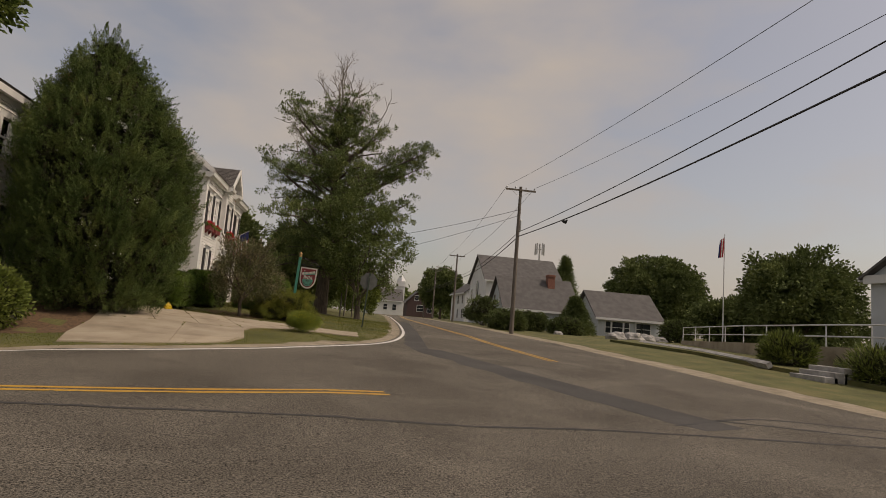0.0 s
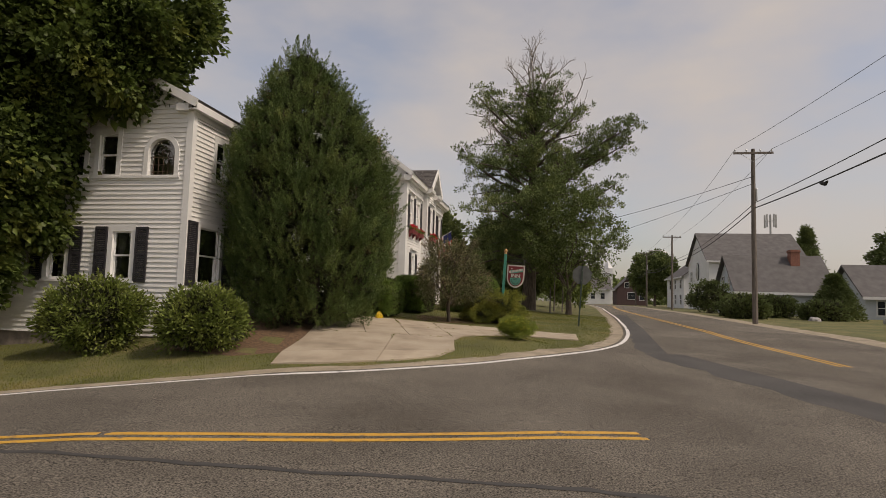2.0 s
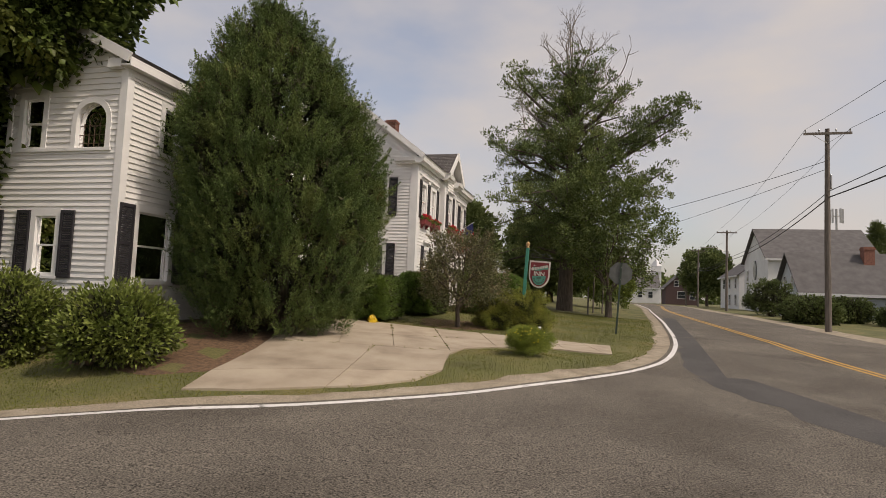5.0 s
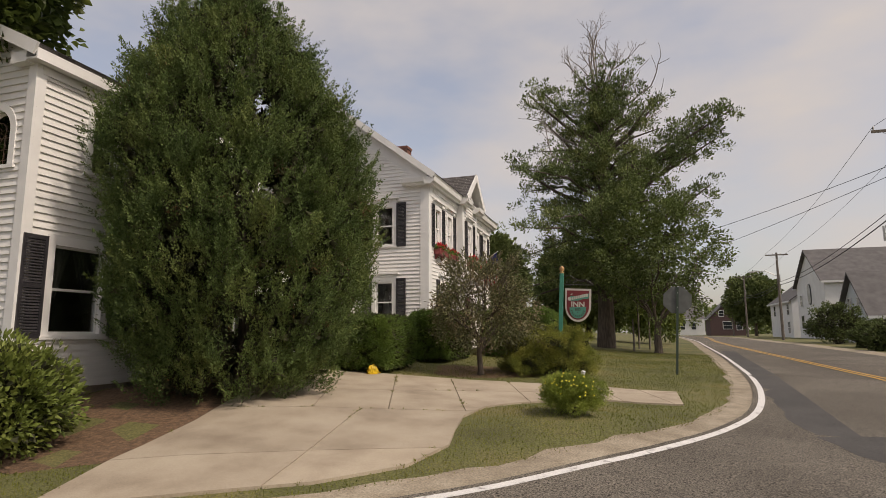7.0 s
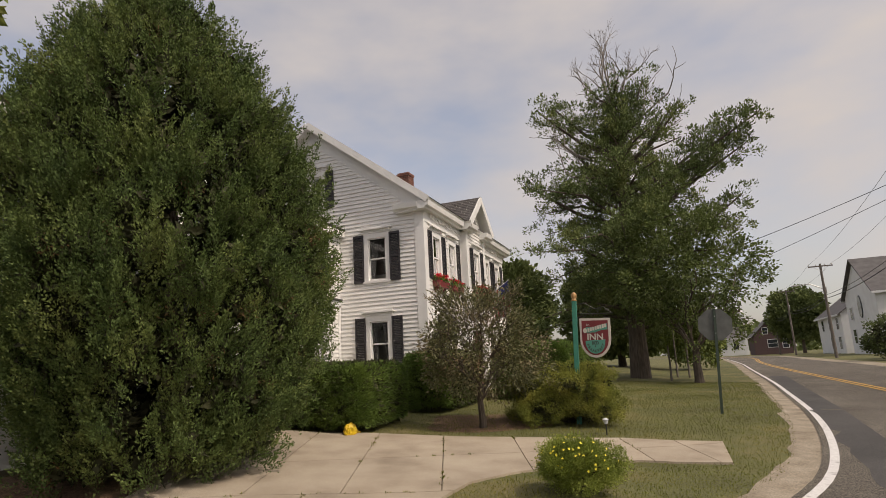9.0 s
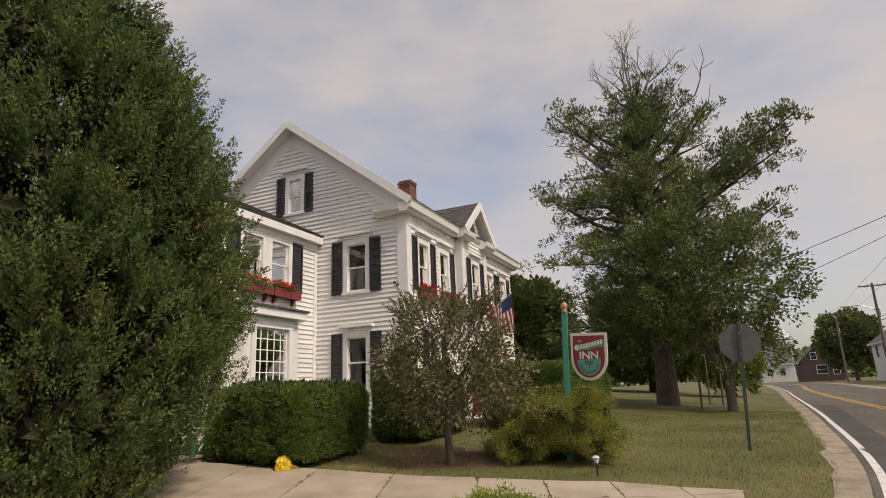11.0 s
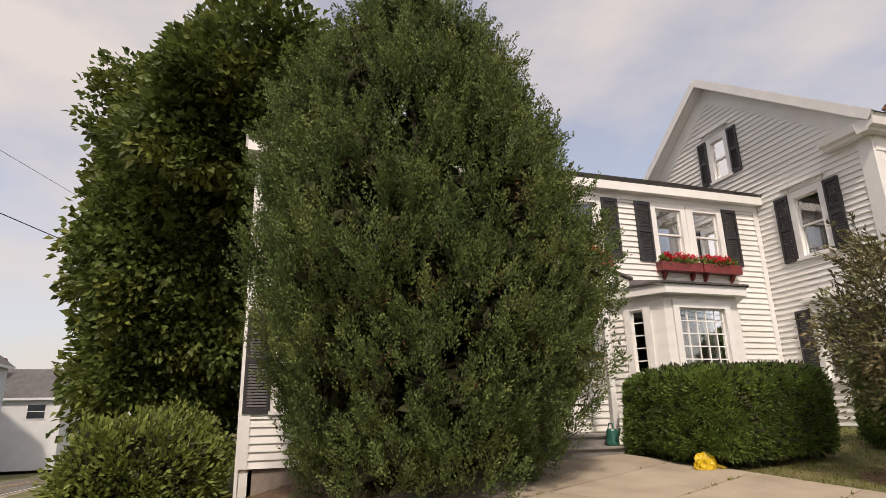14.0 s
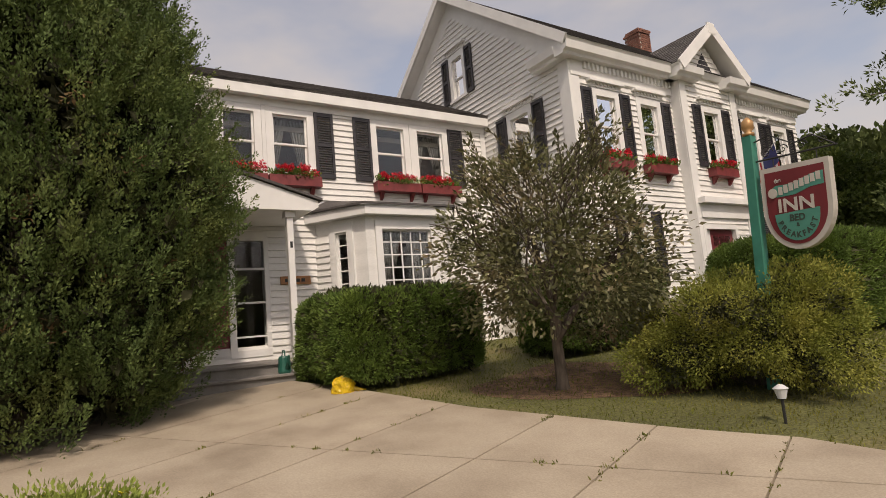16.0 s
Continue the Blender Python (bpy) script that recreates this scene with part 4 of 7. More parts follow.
# side wall
mw = face_m(EX1, EY0, (0, 1))
wy = lambda y: y - EY0
W_UP = [(23.05, 0.65), (23.95, 0.75), (26.08, 0.73), (27.05, 0.73)]
WZ, WH = 4.50, 1.20
side_holes = [(wy(18.55), 1.63, wy(19.58), 3.13), (wy(19.08), 4.40, wy(19.68), 5.45)] + [(wy(y), WZ, wy(y) + w, WZ + WH) for y, w in W_UP] + [(wy(23.21), 1.42, wy(23.72), 3.25), (wy(22.1), 1.42, wy(23.1), 3.45), (wy(24.85), 1.2, wy(27.4), 3.3)]
wall("wall", ell, mw, EY1 - EY0, ESZ, EE, side_holes)
window(ell, mw, wy(18.55), 1.63, 1.03, 1.50, curtain=0.2, shutter_w=0.40)
window(ell, mw, wy(19.08), 4.40, 0.6, 1.05, shutters=(0, 0))
for k, (y, w) in enumerate(W_UP):
    window(ell, mw, wy(y), WZ, w, WH, shutters=(k == 2, k in (1, 3)), curtain=0.3 if k % 2 else 0.0, shutter_w=0.38)
for y0, y1 in ((26.90, 26.96), (23.79, 23.86)):
    part("mullion", boxes((EX1 + 0.03, y0, WZ, EX1 + 0.05, y1, WZ + WH + 0.1)), M_trim, ell)
wall("wall", ell, face_m(EX0, EY1, (0, -1)), EY1 - EY0, EZ, EE, [], boards=True)
part("floor", boxes((EX0 + 0.15, EY0 + 0.15, 1.2, EX1 - 0.15, EY1 - 0.02, 1.3), (EX0 + 0.15, EY0 + 0.15, 3.6, EX1 - 0.15, EY1 - 0.02, 3.7), (EX0 + 0.15, EY0 + 0.15, 5.4, EX1 - 0.15, EY1 - 0.02, 5.5)), M_room, ell)
part("partition", boxes((EX0 + 0.15, 20.6, 1.3, EX1 - 0.15, 20.7, 5.4), (ecx, EY0 + 0.15, 1.3, ecx + 0.08, 20.59, 5.4), (ecx - 0.3, 20.71, 1.3, ecx - 0.2, EY1 - 0.1, 5.4)), M_room, ell)
for r in ((EX1 - 0.13, EY0 - 0.045, EZ, EX1 + 0.045, EY0 + 0.002, EE), (EX1 + 0.002, EY0 + 0.003, ESZ, EX1 + 0.044, EY0 + 0.13, EE), (EX0 - 0.04, EY0 - 0.045, EZ, EX0 + 0.12, EY0, EE),
          (EX1 + 0.002, EY1 - 0.16, ESZ, EX1 + 0.044, EY1 - 0.03, EE)):
    part("corner_board", boxes(r), M_trim, ell)
part("foundation", boxes((EX0 + 0.03, EY0 + 0.02, -0.8, EX1 - 0.02, EY0 + 0.2, EZ), (EX1 - 0.2, EY0 + 0.2, -0.3, EX1 - 0.02, EY1, ESZ), (EX0 + 0.03, EY0 + 0.2, -0.8, EX0 + 0.2, EY1, EZ)), M_found, ell, "rough stone foundation")
part("foundation", boxes((MX0 + 0.03, MY0 + 0.02, -0.3, MX1 - 0.02, MY0 + 0.2, Z0), (MX1 - 0.2, MY0 + 0.2, -0.3, MX1 - 0.02, MY1, Z0)), M_found, inn)
EO = 0.19
# fascia and soffit along the side, return and rakes on the front
for nm, r in (("frieze", (EX1 + 0.024, EY0 + 0.05, EE - 0.14, EX1 + 0.05, EY1 - 0.03, EE)), ("eave_soffit", (EX1 - 0.02, EY0 - EO, EE + 0.001, EX1 + EO, EY1 - 0.03, EE + 0.03)),
              ("fascia", (EX1 + EO, EY0 - EO, EE - 0.01, EX1 + EO + 0.03, EY1 - 0.03, EE + 0.17))):
    part(nm, boxes(r), M_trim, ell, "white fascia under the eave" if nm == "fascia" else "")
bm = boxes((EX1 - 0.35, EY0 - EO, EE - 0.02, EX1 - 0.021, EY0 - 0.05, EE + 0.16))
part("cornice", bm, M_trim, ell)
ea = math.atan(esl)
for s in (1, -1):
    hx = (EX1 - EX0) / 2 + EO + 0.03
    e_x, e_z = ecx + s * hx, EE + 0.17 - 0.0
    rm = Matrix(((0, -s * math.cos(ea), s * math.sin(ea), e_x), (s, 0, 0, EY0 - EO if s > 0 else EY1 - 0.03), (0, math.sin(ea), math.cos(ea), e_z), (0, 0, 0, 1)))
    rl, dep = EY1 - 0.03 - EY0 + EO, hx / math.cos(ea)
    shingles(ell, "roof", lambda a: (0, rl), rm @ Matrix.Translation((0, 0, 0.05)), dep, rl, "dark grey shingle roof")
    bm = boxes((0, 0, -0.05, rl, dep + 0.02, 0.045))
    bm.transform(rm)
    part("roof_deck", bm, M_roof, ell)
    e0, e1 = (-0.04, -0.001) if s > 0 else (rl + 0.001, rl + 0.04)
    bm = boxes((e0, 0.0, -0.13, e1, dep, 0.075))
    bm.transform(rm)
    part("rake_board", bm, M_trim, ell)
    bm = boxes((0.02 if s > 0 else rl - EO, 0.3, -0.07, EO if s > 0 else rl - 0.02, dep, -0.051), (EO - 0.03 if s > 0 else rl - EO, 0.5, -0.24, EO + 0.005 if s > 0 else rl - EO + 0.03, dep, -0.071))
    bm.transform(rm)
    part("soffit", bm, M_trim, ell)

# bay window: centre front, two slanted cheeks, hipped roof
BX, BY0, BY1, BS = -5.96, 25.30, 27.0, 0.60
bay = thing("bay_window", -6, 26.1, 0, "white bay window with a many-paned centre sash", "bay window")
bay.matrix_basis = Matrix()
bm_f = face_m(BX, BY0, (0, 1))
bl = BY1 - BY0
wall("wall", bay, bm_f, bl, 0.9, 3.57, [(0.26, 2.12, bl - 0.30, 3.38)], boards=False)
window(bay, bm_f, 0.26, 2.12, bl - 0.56, 1.26, shutters=(0, 0), sash=(5, 5), curtain=0.42)
for (x0, y0), (x1, y1) in (((EX1, BY0 - BS), (BX, BY0)), ((BX, BY1), (EX1, BY1 + BS))):
    d = Vector((x1 - x0, y1 - y0))
    mm = face_m(x0, y0, d)
    L = d.length
    wall("wall", bay, mm, L, 0.9, 3.57, [(L * 0.38, 2.12, L * 0.38 + 0.34, 3.38)], boards=False)
    for zz in [0.9 + k * BOARD for k in range(int(2.42 / BOARD))]:
        b = new("clapboard", BOARD_MESH)
        b.parent = bay
        b.matrix_basis = mm @ Matrix.Translation((0.02, 0, zz)) @ Matrix.Diagonal((L * 0.38 - 0.12, 1, 1, 1))
    window(bay, mm, L * 0.38, 2.12, 0.34, 1.26, shutters=(0, 0), sash=(1, 5))
bo = 0.20
pl = [(EX1 + 0.03, BY0 - BS - bo), (BX + bo, BY0 - bo * 0.4), (BX + bo, BY1 + bo * 0.4), (EX1 + 0.03, BY1 + BS + bo)]
bm = bmesh.new()
prism(bm, pl, "z", 3.57, 3.74)
part("cornice", bm, M_trim, bay, "white moulded cornice")
pl2 = [(EX1 + 0.03, BY0 - BS - bo - 0.05), (BX + bo + 0.05, BY0 - bo * 0.4 - 0.03), (BX + bo + 0.05, BY1 + bo * 0.4 + 0.03), (EX1 + 0.03, BY1 + BS + bo + 0.05)]
bm = bmesh.new()
lo = [bm.verts.new((x, y, 3.741)) for x, y in pl2]
hi = [bm.verts.new((EX1 + 0.03, y, 4.02)) for y in (BY0 - 0.35, BY1 + 0.35)]
lo2 = [bm.verts.new((x, y, 3.78)) for x, y in pl2]
for f in ((lo2[0], lo2[1], hi[0]), (lo2[1], lo2[2], hi[1], hi[0]), (lo2[2], lo2[3], hi[1]), (lo[0], lo[1], lo2[1], lo2[0]), (lo[1], lo[2], lo2[2], lo2[1]), (lo[2], lo[3], lo2[3], lo2[2])):
    bm.faces.new(f)
part("roof", bm, M_roof, bay, "grey shingle hipped roof")

# ---- side porch and stoop ----
porch = thing("porch", -6, 23, 0, "small white entrance porch with a square post", "porch")
porch.matrix_basis = Matrix()
for y in (21.65, 23.75):
    part("post", boxes((-5.70, y, 1.17, -5.60, y + 0.10, 3.52), (-5.73, y - 0.03, 3.42, -5.57, y + 0.13, 3.52)), M_trim, porch)
part("number_bar", boxes((-5.5995, 23.785, 2.93, -5.594, 23.825, 3.03)), M_black, porch)
bm = bmesh.new()
prism(bm, [(21.40, 3.52), (24.15, 3.52), (24.25, 3.58), (24.25, 3.68), (22.80, 4.12), (21.35, 3.68), (21.35, 3.58)], "x", EX1 + 0.03, -5.48)
part("roof", bm, M_trim, porch, "white gabled porch roof")
bm = bmesh.new()
prism(bm, [(24.31, 3.68), (24.31, 3.72), (22.80, 4.18), (21.30, 3.72), (21.30, 3.68), (22.80, 4.13)], "x", EX1 + 0.03, -5.43)
part("roofing", bm, M_roof, porch)
part("side_panel", boxes((EX1 + 0.026, 21.45, 1.17, -5.75, 21.51, 3.51)), M_trim, porch)
stoop = thing("stoop", -5.5, 22.6, 0, "grey painted wooden entrance steps", "steps")
stoop.matrix_basis = Matrix()
for x0, x1, y0, y1, z in ((EX1 + 0.03, -5.45, 21.3, 23.72, 1.17), (-5.489, -5.16, 21.4, 23.66, 1.00)):
    part("riser", boxes((x0, y0 + 0.03, z - 0.65, x1 - 0.045, y1 - 0.03, z - 0.041), bevel=0.004), M_stoop, stoop)
    nb = max(2, round((x1 - x0) / 0.15))
    for k in range(nb):
        wb = (x1 - x0) / nb
        part("board", boxes((x0 + k * wb + 0.003, y0, z - 0.04, x0 + (k + 1) * wb - 0.003, y1, z), bevel=0.006), M_stoop, stoop)
side_door = thing("storm_door", -6.5, 21.8, 0, "white storm door with dark glass", "door", kind="structure")
side_door.matrix_basis = Matrix.Translation((0, 0.80, 0))
part("door_leaf", boxes((EX1 - 0.05, 21.3, 1.42, EX1 - 0.01, 22.3, 3.45)), M_door_red, side_door)
part("frame", boxes((EX1 - 0.06, 21.22, 1.24, EX1 + 0.04, 21.3, 3.53), (EX1 - 0.06, 22.3, 1.24, EX1 + 0.04, 22.41, 3.53), (EX1 - 0.06, 22.92, 1.24, EX1 + 0.04, 23.0, 3.40), (EX1 - 0.06, 22.411, 3.25, EX1 + 0.04, 22.92, 3.40), (EX1 - 0.06, 22.411, 1.24, EX1 + 0.04, 22.92, 1.36), (EX1 - 0.04, 22.411, 2.74, EX1 + 0.02, 22.92, 2.775), (EX1 - 0.04, 22.411, 2.15, EX1 + 0.02, 22.92, 2.185), (EX1 - 0.04, 22.411, 1.57, EX1 + 0.02, 22.92, 1.60)), M_trim, side_door)
sp = part("pane", boxes((EX1 - 0.03, 22.412, 1.36, EX1 - 0.024, 22.919, 3.25)), M_glass, side_door)
sp.visible_shadow = False
plaque = thing("wall_plaque", EX1 + 0.03, 24.27, 2.53, "varnished wooden name plaque with unreadable lettering", "plaque")
part("board", boxes((0, -0.28, -0.075, 0.03, 0.28, 0.075), bevel=0.008), M_plaque, plaque)
part("lettering", boxes(*[(0.0301, -0.20 + k * 0.1, -0.03, 0.036, -0.13 + k * 0.1, 0.03) for k in range(4)]), M_black, plaque)
pail = thing("watering_can", -5.30, 23.50, 1.00, "dark green plastic watering can on the lower step", "watering can")
bm = bmesh.new()
tube(bm, [(0, 0, 0), (0, 0, 0.03), (0, 0, 0.22), (0, 0, 0.25)], [0.09, 0.10, 0.085, 0.07], 14)
part("body", bm, M_can, pail, smooth=False)
bm = bmesh.new()
tube(bm, [(0.07, 0, 0.06), (0.17, 0, 0.16), (0.22, 0, 0.26)], [0.022, 0.018, 0.016], 8)
part("spout", bm, M_can, pail)
bm = bmesh.new()
tube(bm, [(0.04, 0, 0.25), (0.02, 0, 0.33), (-0.06, 0, 0.33), (-0.11, 0, 0.24), (-0.09, 0, 0.12)], 0.012, 6)
part("handle", bm, M_can, pail)

# rear annex of the inn, west of the ell
annex = thing("annex", -15, 23, 0, "white clapboard annex behind the shade tree", "house")
annex.matrix_basis = Matrix()
ma = face_m(-21.6, 20.5, (1, 0))
wall("wall", annex, ma, 9.5, 0.4, 4.6, [(4.6, 1.8, 5.4, 3.2)])
window(annex, ma, 4.6, 1.8, 0.8, 1.4)
part("body", boxes((-21.6, 20.66, 0.4, -12.2, 27.5, 4.6)), M_clap, annex)
bm = prism(bmesh.new(), [(20.2, 4.5), (24.0, 6.2), (27.8, 4.5), (27.8, 4.62), (24.0, 6.35), (20.2, 4.62)], "x", -21.9, -12.2)
part("roof", bm, M_roof, annex)
part("foundation", boxes((-21.6, 20.52, -0.9, -12.2, 27.4, 0.4)), M_found, annex)


# ---- plants ----
def shell_points(n, radii, lobes=0.18, low=-0.75, seed=0):
    """Clump centres over a lumpy ellipsoid, few below."""
    d = rand_dirs(n * 2)
    d = d[d[:, 2] > low][:n]
    bump = np.array([noise.noise(Vector(v) * 1.9 + Vector((seed * 3.1, 0, 0))) for v in d.tolist()])
    r = (0.86 + 0.14 * RNG.random(len(d)) + lobes * bump)[:, None]
    return d * r * np.array(radii), d


def leaves_on(t, name, centres, outward, size, per, L, W, mat, up=0.3, jitter=0.8, label="", spread=(1, 1, 1)):
    pts, d = clumps(centres, np.full(len(centres), size) * (0.7 + 0.6 * RNG.random(len(centres))), per, spread)
    o = np.repeat(outward, per, axis=0)
    along = o * 0.7 + d * jitter + np.array([0, 0, up]) + RNG.normal(size=d.shape) * 0.35
    return leaf_mesh(name, pts, along, rand_dirs(len(pts)) + o * 0.6 + np.array([0, 0, 0.4]), L, W, mat, t, label)


def stems(t, name, base_r, tips, mat, r0=0.03, r1=0.008, start=(0, 0, 0)):
    bm = bmesh.new()
    for tip in tips:
        tip = Vector(tip)
        s = Vector((start[0] + RNG.normal() * base_r, start[1] + RNG.normal() * base_r, start[2]))
        mid = s.lerp(tip, 0.5) + Vector((RNG.normal() * 0.05, RNG.normal() * 0.05, 0.08)) * (tip - s).length
        tube(bm, [s, mid, tip], [r0, (r0 + r1) / 2, r1], 6)
    return part(name, bm, mat, t)


def shrub(x, y, radii, mat, label, n=160, size=0.16, per=60, L=0.06, W=0.03, up=0.35, name="shrub", category="shrub", lobes=0.2, fill=0.5, seed=0, low=-0.8, group="", base=None):
    z = ground_z(x, y)
    t = thing(name, x, y, z, label, category, group)
    c, o = shell_points(n, radii, lobes, low, seed)
    lift = np.array([0, 0, radii[2] * 0.95])
    keep = c[:, 2] + lift[2] > 0.05
    c, o = c[keep] + lift, o[keep]
    leaves_on(t, "foliage", c, o, size, per, L, W, mat, up)
    # inner leaves, except the cinquefoil's, carry the shrub's inner shade in their colour
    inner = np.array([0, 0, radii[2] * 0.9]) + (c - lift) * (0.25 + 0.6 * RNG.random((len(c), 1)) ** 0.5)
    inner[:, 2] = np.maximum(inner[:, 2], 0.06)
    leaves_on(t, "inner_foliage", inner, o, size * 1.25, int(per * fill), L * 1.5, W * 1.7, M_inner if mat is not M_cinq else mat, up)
    tips = [tuple(v) for v in c[:: max(1, len(c) // 22)] * np.array([0.8, 0.8, 0.85])]
    stems(t, "stem", min(radii) * 0.08, tips, M_bark, 0.022, 0.006)
    return t


# tall cedar beside the walk
def cedar():
    x, y = -4.52, 20.35
    z = ground_z(x, y)
    t = thing("cedar", x, y, z, "tall dense green arborvitae with a rounded egg shape", "tree")
    H = 7.55
    prof = [(0, 1.35), (0.1, 1.72), (0.2, 2.02), (0.35, 2.24), (0.5, 2.10), (0.63, 1.82), (0.75, 1.46), (0.87, 0.96), (0.94, 0.56), (1.0, 0.14)]
    hs, rs = zip(*prof)
    n = 1500
    h = RNG.random(n * 3)
    h = h[RNG.random(n * 3) < np.interp(h, hs, rs) / 2.4][:n]
    a = RNG.random(len(h)) * math.tau
    bump = np.array([noise.noise((math.cos(q) * 1.6, math.sin(q) * 1.6, p * 4.2)) for p, q in zip(h, a)])
    r = np.interp(h, hs, rs) * (0.93 + 0.14 * bump) + 0.11 * RNG.normal(size=len(h))
    r = np.minimum(r, 2.05 / np.maximum(np.abs(np.cos(a)) * (np.cos(a) < 0), 0.2))
    c = np.stack([r * np.cos(a) - 0.5 * h ** 2, r * np.sin(a) - 0.25 * h ** 2, 0.12 + h * (H - 0.3)], 1)
    o = np.stack([np.cos(a), np.sin(a), np.full(len(a), 0.25)], 1)
    # tufts of upright feathery plumes, with dark gaps between them
    plumes, per = 5, 64
    c6 = np.repeat(c, plumes, axis=0) + RNG.normal(size=(len(c) * plumes, 3)) * np.array([0.10, 0.10, 0.12])
    o6 = np.repeat(o, plumes, axis=0)
    fan = unit(o6 * 0.75 + np.array([0, 0, 0.75]) + RNG.normal(size=c6.shape) * 0.30)
    long = 0.16 + 0.20 * RNG.random((len(c6), 1))
    cc, oo, lean, size = (np.repeat(v, per, axis=0) for v in (c6, o6, fan, long))
    k = RNG.random((len(cc), 1))
    rad = (0.070 * (1 - 0.75 * k)) * (0.4 + RNG.random(k.shape))
    side = rand_dirs(len(cc))
    pts = cc + lean * (k - 0.35) * size * 1.5 + side * rad
    leaf_mesh("foliage", pts, lean * 0.9 + side * 0.6, rand_dirs(len(cc)) * 0.8 + oo + np.array([0, 0, 0.5]), 0.038, 0.021, M_cedar, t, fold=0.1)
    # loose leader tips
    m = 26
    hh = 0.72 + 0.28 * RNG.random(m)
    aa = RNG.random(m) * math.tau
    rr = np.interp(hh, hs, rs) * 0.95
    ti = np.stack([rr * np.cos(aa) - 0.5 * hh ** 2, rr * np.sin(aa) - 0.25 * hh ** 2, 0.2 + hh * (H - 0.2)], 1)
    per = 190
    k = RNG.random((m * per, 1))
    side = rand_dirs(m * per)
    pts = np.repeat(ti, per, axis=0) + np.array([0, 0, 1.0]) * k * 0.5 + side * 0.10 * (1.05 - k)
    leaf_mesh("leader", pts, side * 0.6 + np.array([0, 0, 0.8]), rand_dirs(m * per), 0.045, 0.02, M_cedar, t)
    # inside leaves coloured dark for the shade between plumes, dry sprays and trunk
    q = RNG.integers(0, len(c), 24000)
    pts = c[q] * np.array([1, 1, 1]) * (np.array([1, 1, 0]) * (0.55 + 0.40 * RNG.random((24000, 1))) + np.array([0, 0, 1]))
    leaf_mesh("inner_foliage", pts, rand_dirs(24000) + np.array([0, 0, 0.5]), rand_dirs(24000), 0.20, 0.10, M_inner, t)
    q = RNG.integers(0, len(c), 60)
    pts = np.repeat(c[q] * np.array([0.97, 0.97, 1]), 40, axis=0) + RNG.normal(size=(2400, 3)) * 0.07
    leaf_mesh("dry_spray", pts, rand_dirs(2400) + np.array([0, 0, -0.2]), rand_dirs(2400), 0.07, 0.02, M_cedar_dry, t, "brown dried sprays")
    bm = bmesh.new()
    tube(bm, [(0, 0, -0.1), (0.05, 0.02, 1.5), (-0.1, 0.0, 3.5), (-0.33, -0.15, 5.8)], [0.16, 0.13, 0.09, 0.03], 10)
    part("trunk", bm, M_bark, t)


cedar()


def limbs(bm, start, direction, length, radius, depth, ends, bend=0.25, fork=3, shrink=0.68, up=0.15):
    """Grows forking limbs into bm and gathers their outer ends."""
    p = Vector(start)
    d = Vector(direction).normalized()
    pts, rad = [p.copy()], [radius]
    for k in range(4):
        d = (d + Vector((RNG.normal(), RNG.normal(), RNG.normal() * 0.6)) * bend * 0.35 + Vector((0, 0, up * 0.3))).normalized()
        p = p + d * length / 4
        pts.append(p.copy())
        rad.append(radius * (1 - 0.42 * (k + 1) / 4))
    tube(bm, pts, rad, 7 if radius > 0.03 else 5, caps=False)
    if depth == 0:
        ends.append((p.copy(), d.copy()))
        return
    ends.append((pts[3].copy(), d.copy())) if depth < 2 else None
    for k in range(fork):
        nd = (d + Vector((RNG.normal(), RNG.normal(), RNG.normal() * 0.6)) * 0.62).normalized()
        limbs(bm, pts[2 + k % 3], nd, length * shrink * (0.8 + 0.4 * RNG.random()), radius * 0.52, depth - 1, ends, bend, fork, shrink, up)


def broadleaf(name, x, y, h_trunk, trunk_r, crown_c, radii, mat, label, n=420, size=0.55, per=70, L=0.15, W=0.12, lobes=0.3, seed=3, extra=(), low=-0.85, inner=0.45, up=-0.1):
    z = ground_z(x, y)
    t = thing(name, x, y, z, label, "tree")
    bm = bmesh.new()
    ends = []
    tube(bm, [(0, 0, -0.1), (0.02, 0, 0.15), (0.0, 0.03, h_trunk * 0.6), (0.05, 0, h_trunk)], [trunk_r * 1.35, trunk_r * 1.05, trunk_r * 0.9, trunk_r * 0.8], 12)
    for k in range(5):
        a = k * math.tau / 5 + RNG.random()
        limbs(bm, (0, 0, h_trunk * 0.96), (math.cos(a) * 0.5, math.sin(a) * 0.5, 0.9), radii[2] * 0.5, trunk_r * 0.5, 2, ends)
    part("trunk", bm, M_bark, t)
    c, o = shell_points(n, radii, lobes, low, seed)
    c = c + np.array(crown_c)
    for ec, er, m in extra:
        c2, o2 = shell_points(m, er, 0.3, -0.9, seed + 5)
        c, o = np.concatenate([c, c2 + np.array(ec)]), np.concatenate([o, o2])
    leaves_on(t, "crown", c, o, size, per, L, W, mat, up, jitter=0.7, spread=(1, 1, 0.75))
    if inner:
        ci = np.array(crown_c) + (c - np.array(crown_c)) * (0.3 + 0.55 * RNG.random((len(c), 1)))
        leaves_on(t, "inner_crown", ci, o, size * 1.5, int(per * inner), L * 1.7, W * 1.8, mat, up)
    return t


broadleaf("maple", -13.0, 16.9, 2.2, 0.36, (0.3, 0.0, 6.9), (3.3, 2.9, 4.7), M_maple, "big dark-leaved shade tree beside the ell", n=620, size=0.55, per=90, L=0.17, W=0.13,
          extra=(((3.4, 0.6, 7.6), (2.2, 1.9, 1.7), 160), ((4.6, 0.9, 8.6), (1.6, 1.5, 1.2), 70), ((0.3, -0.7, 3.1), (2.3, 1.8, 2.1), 190)), seed=2)

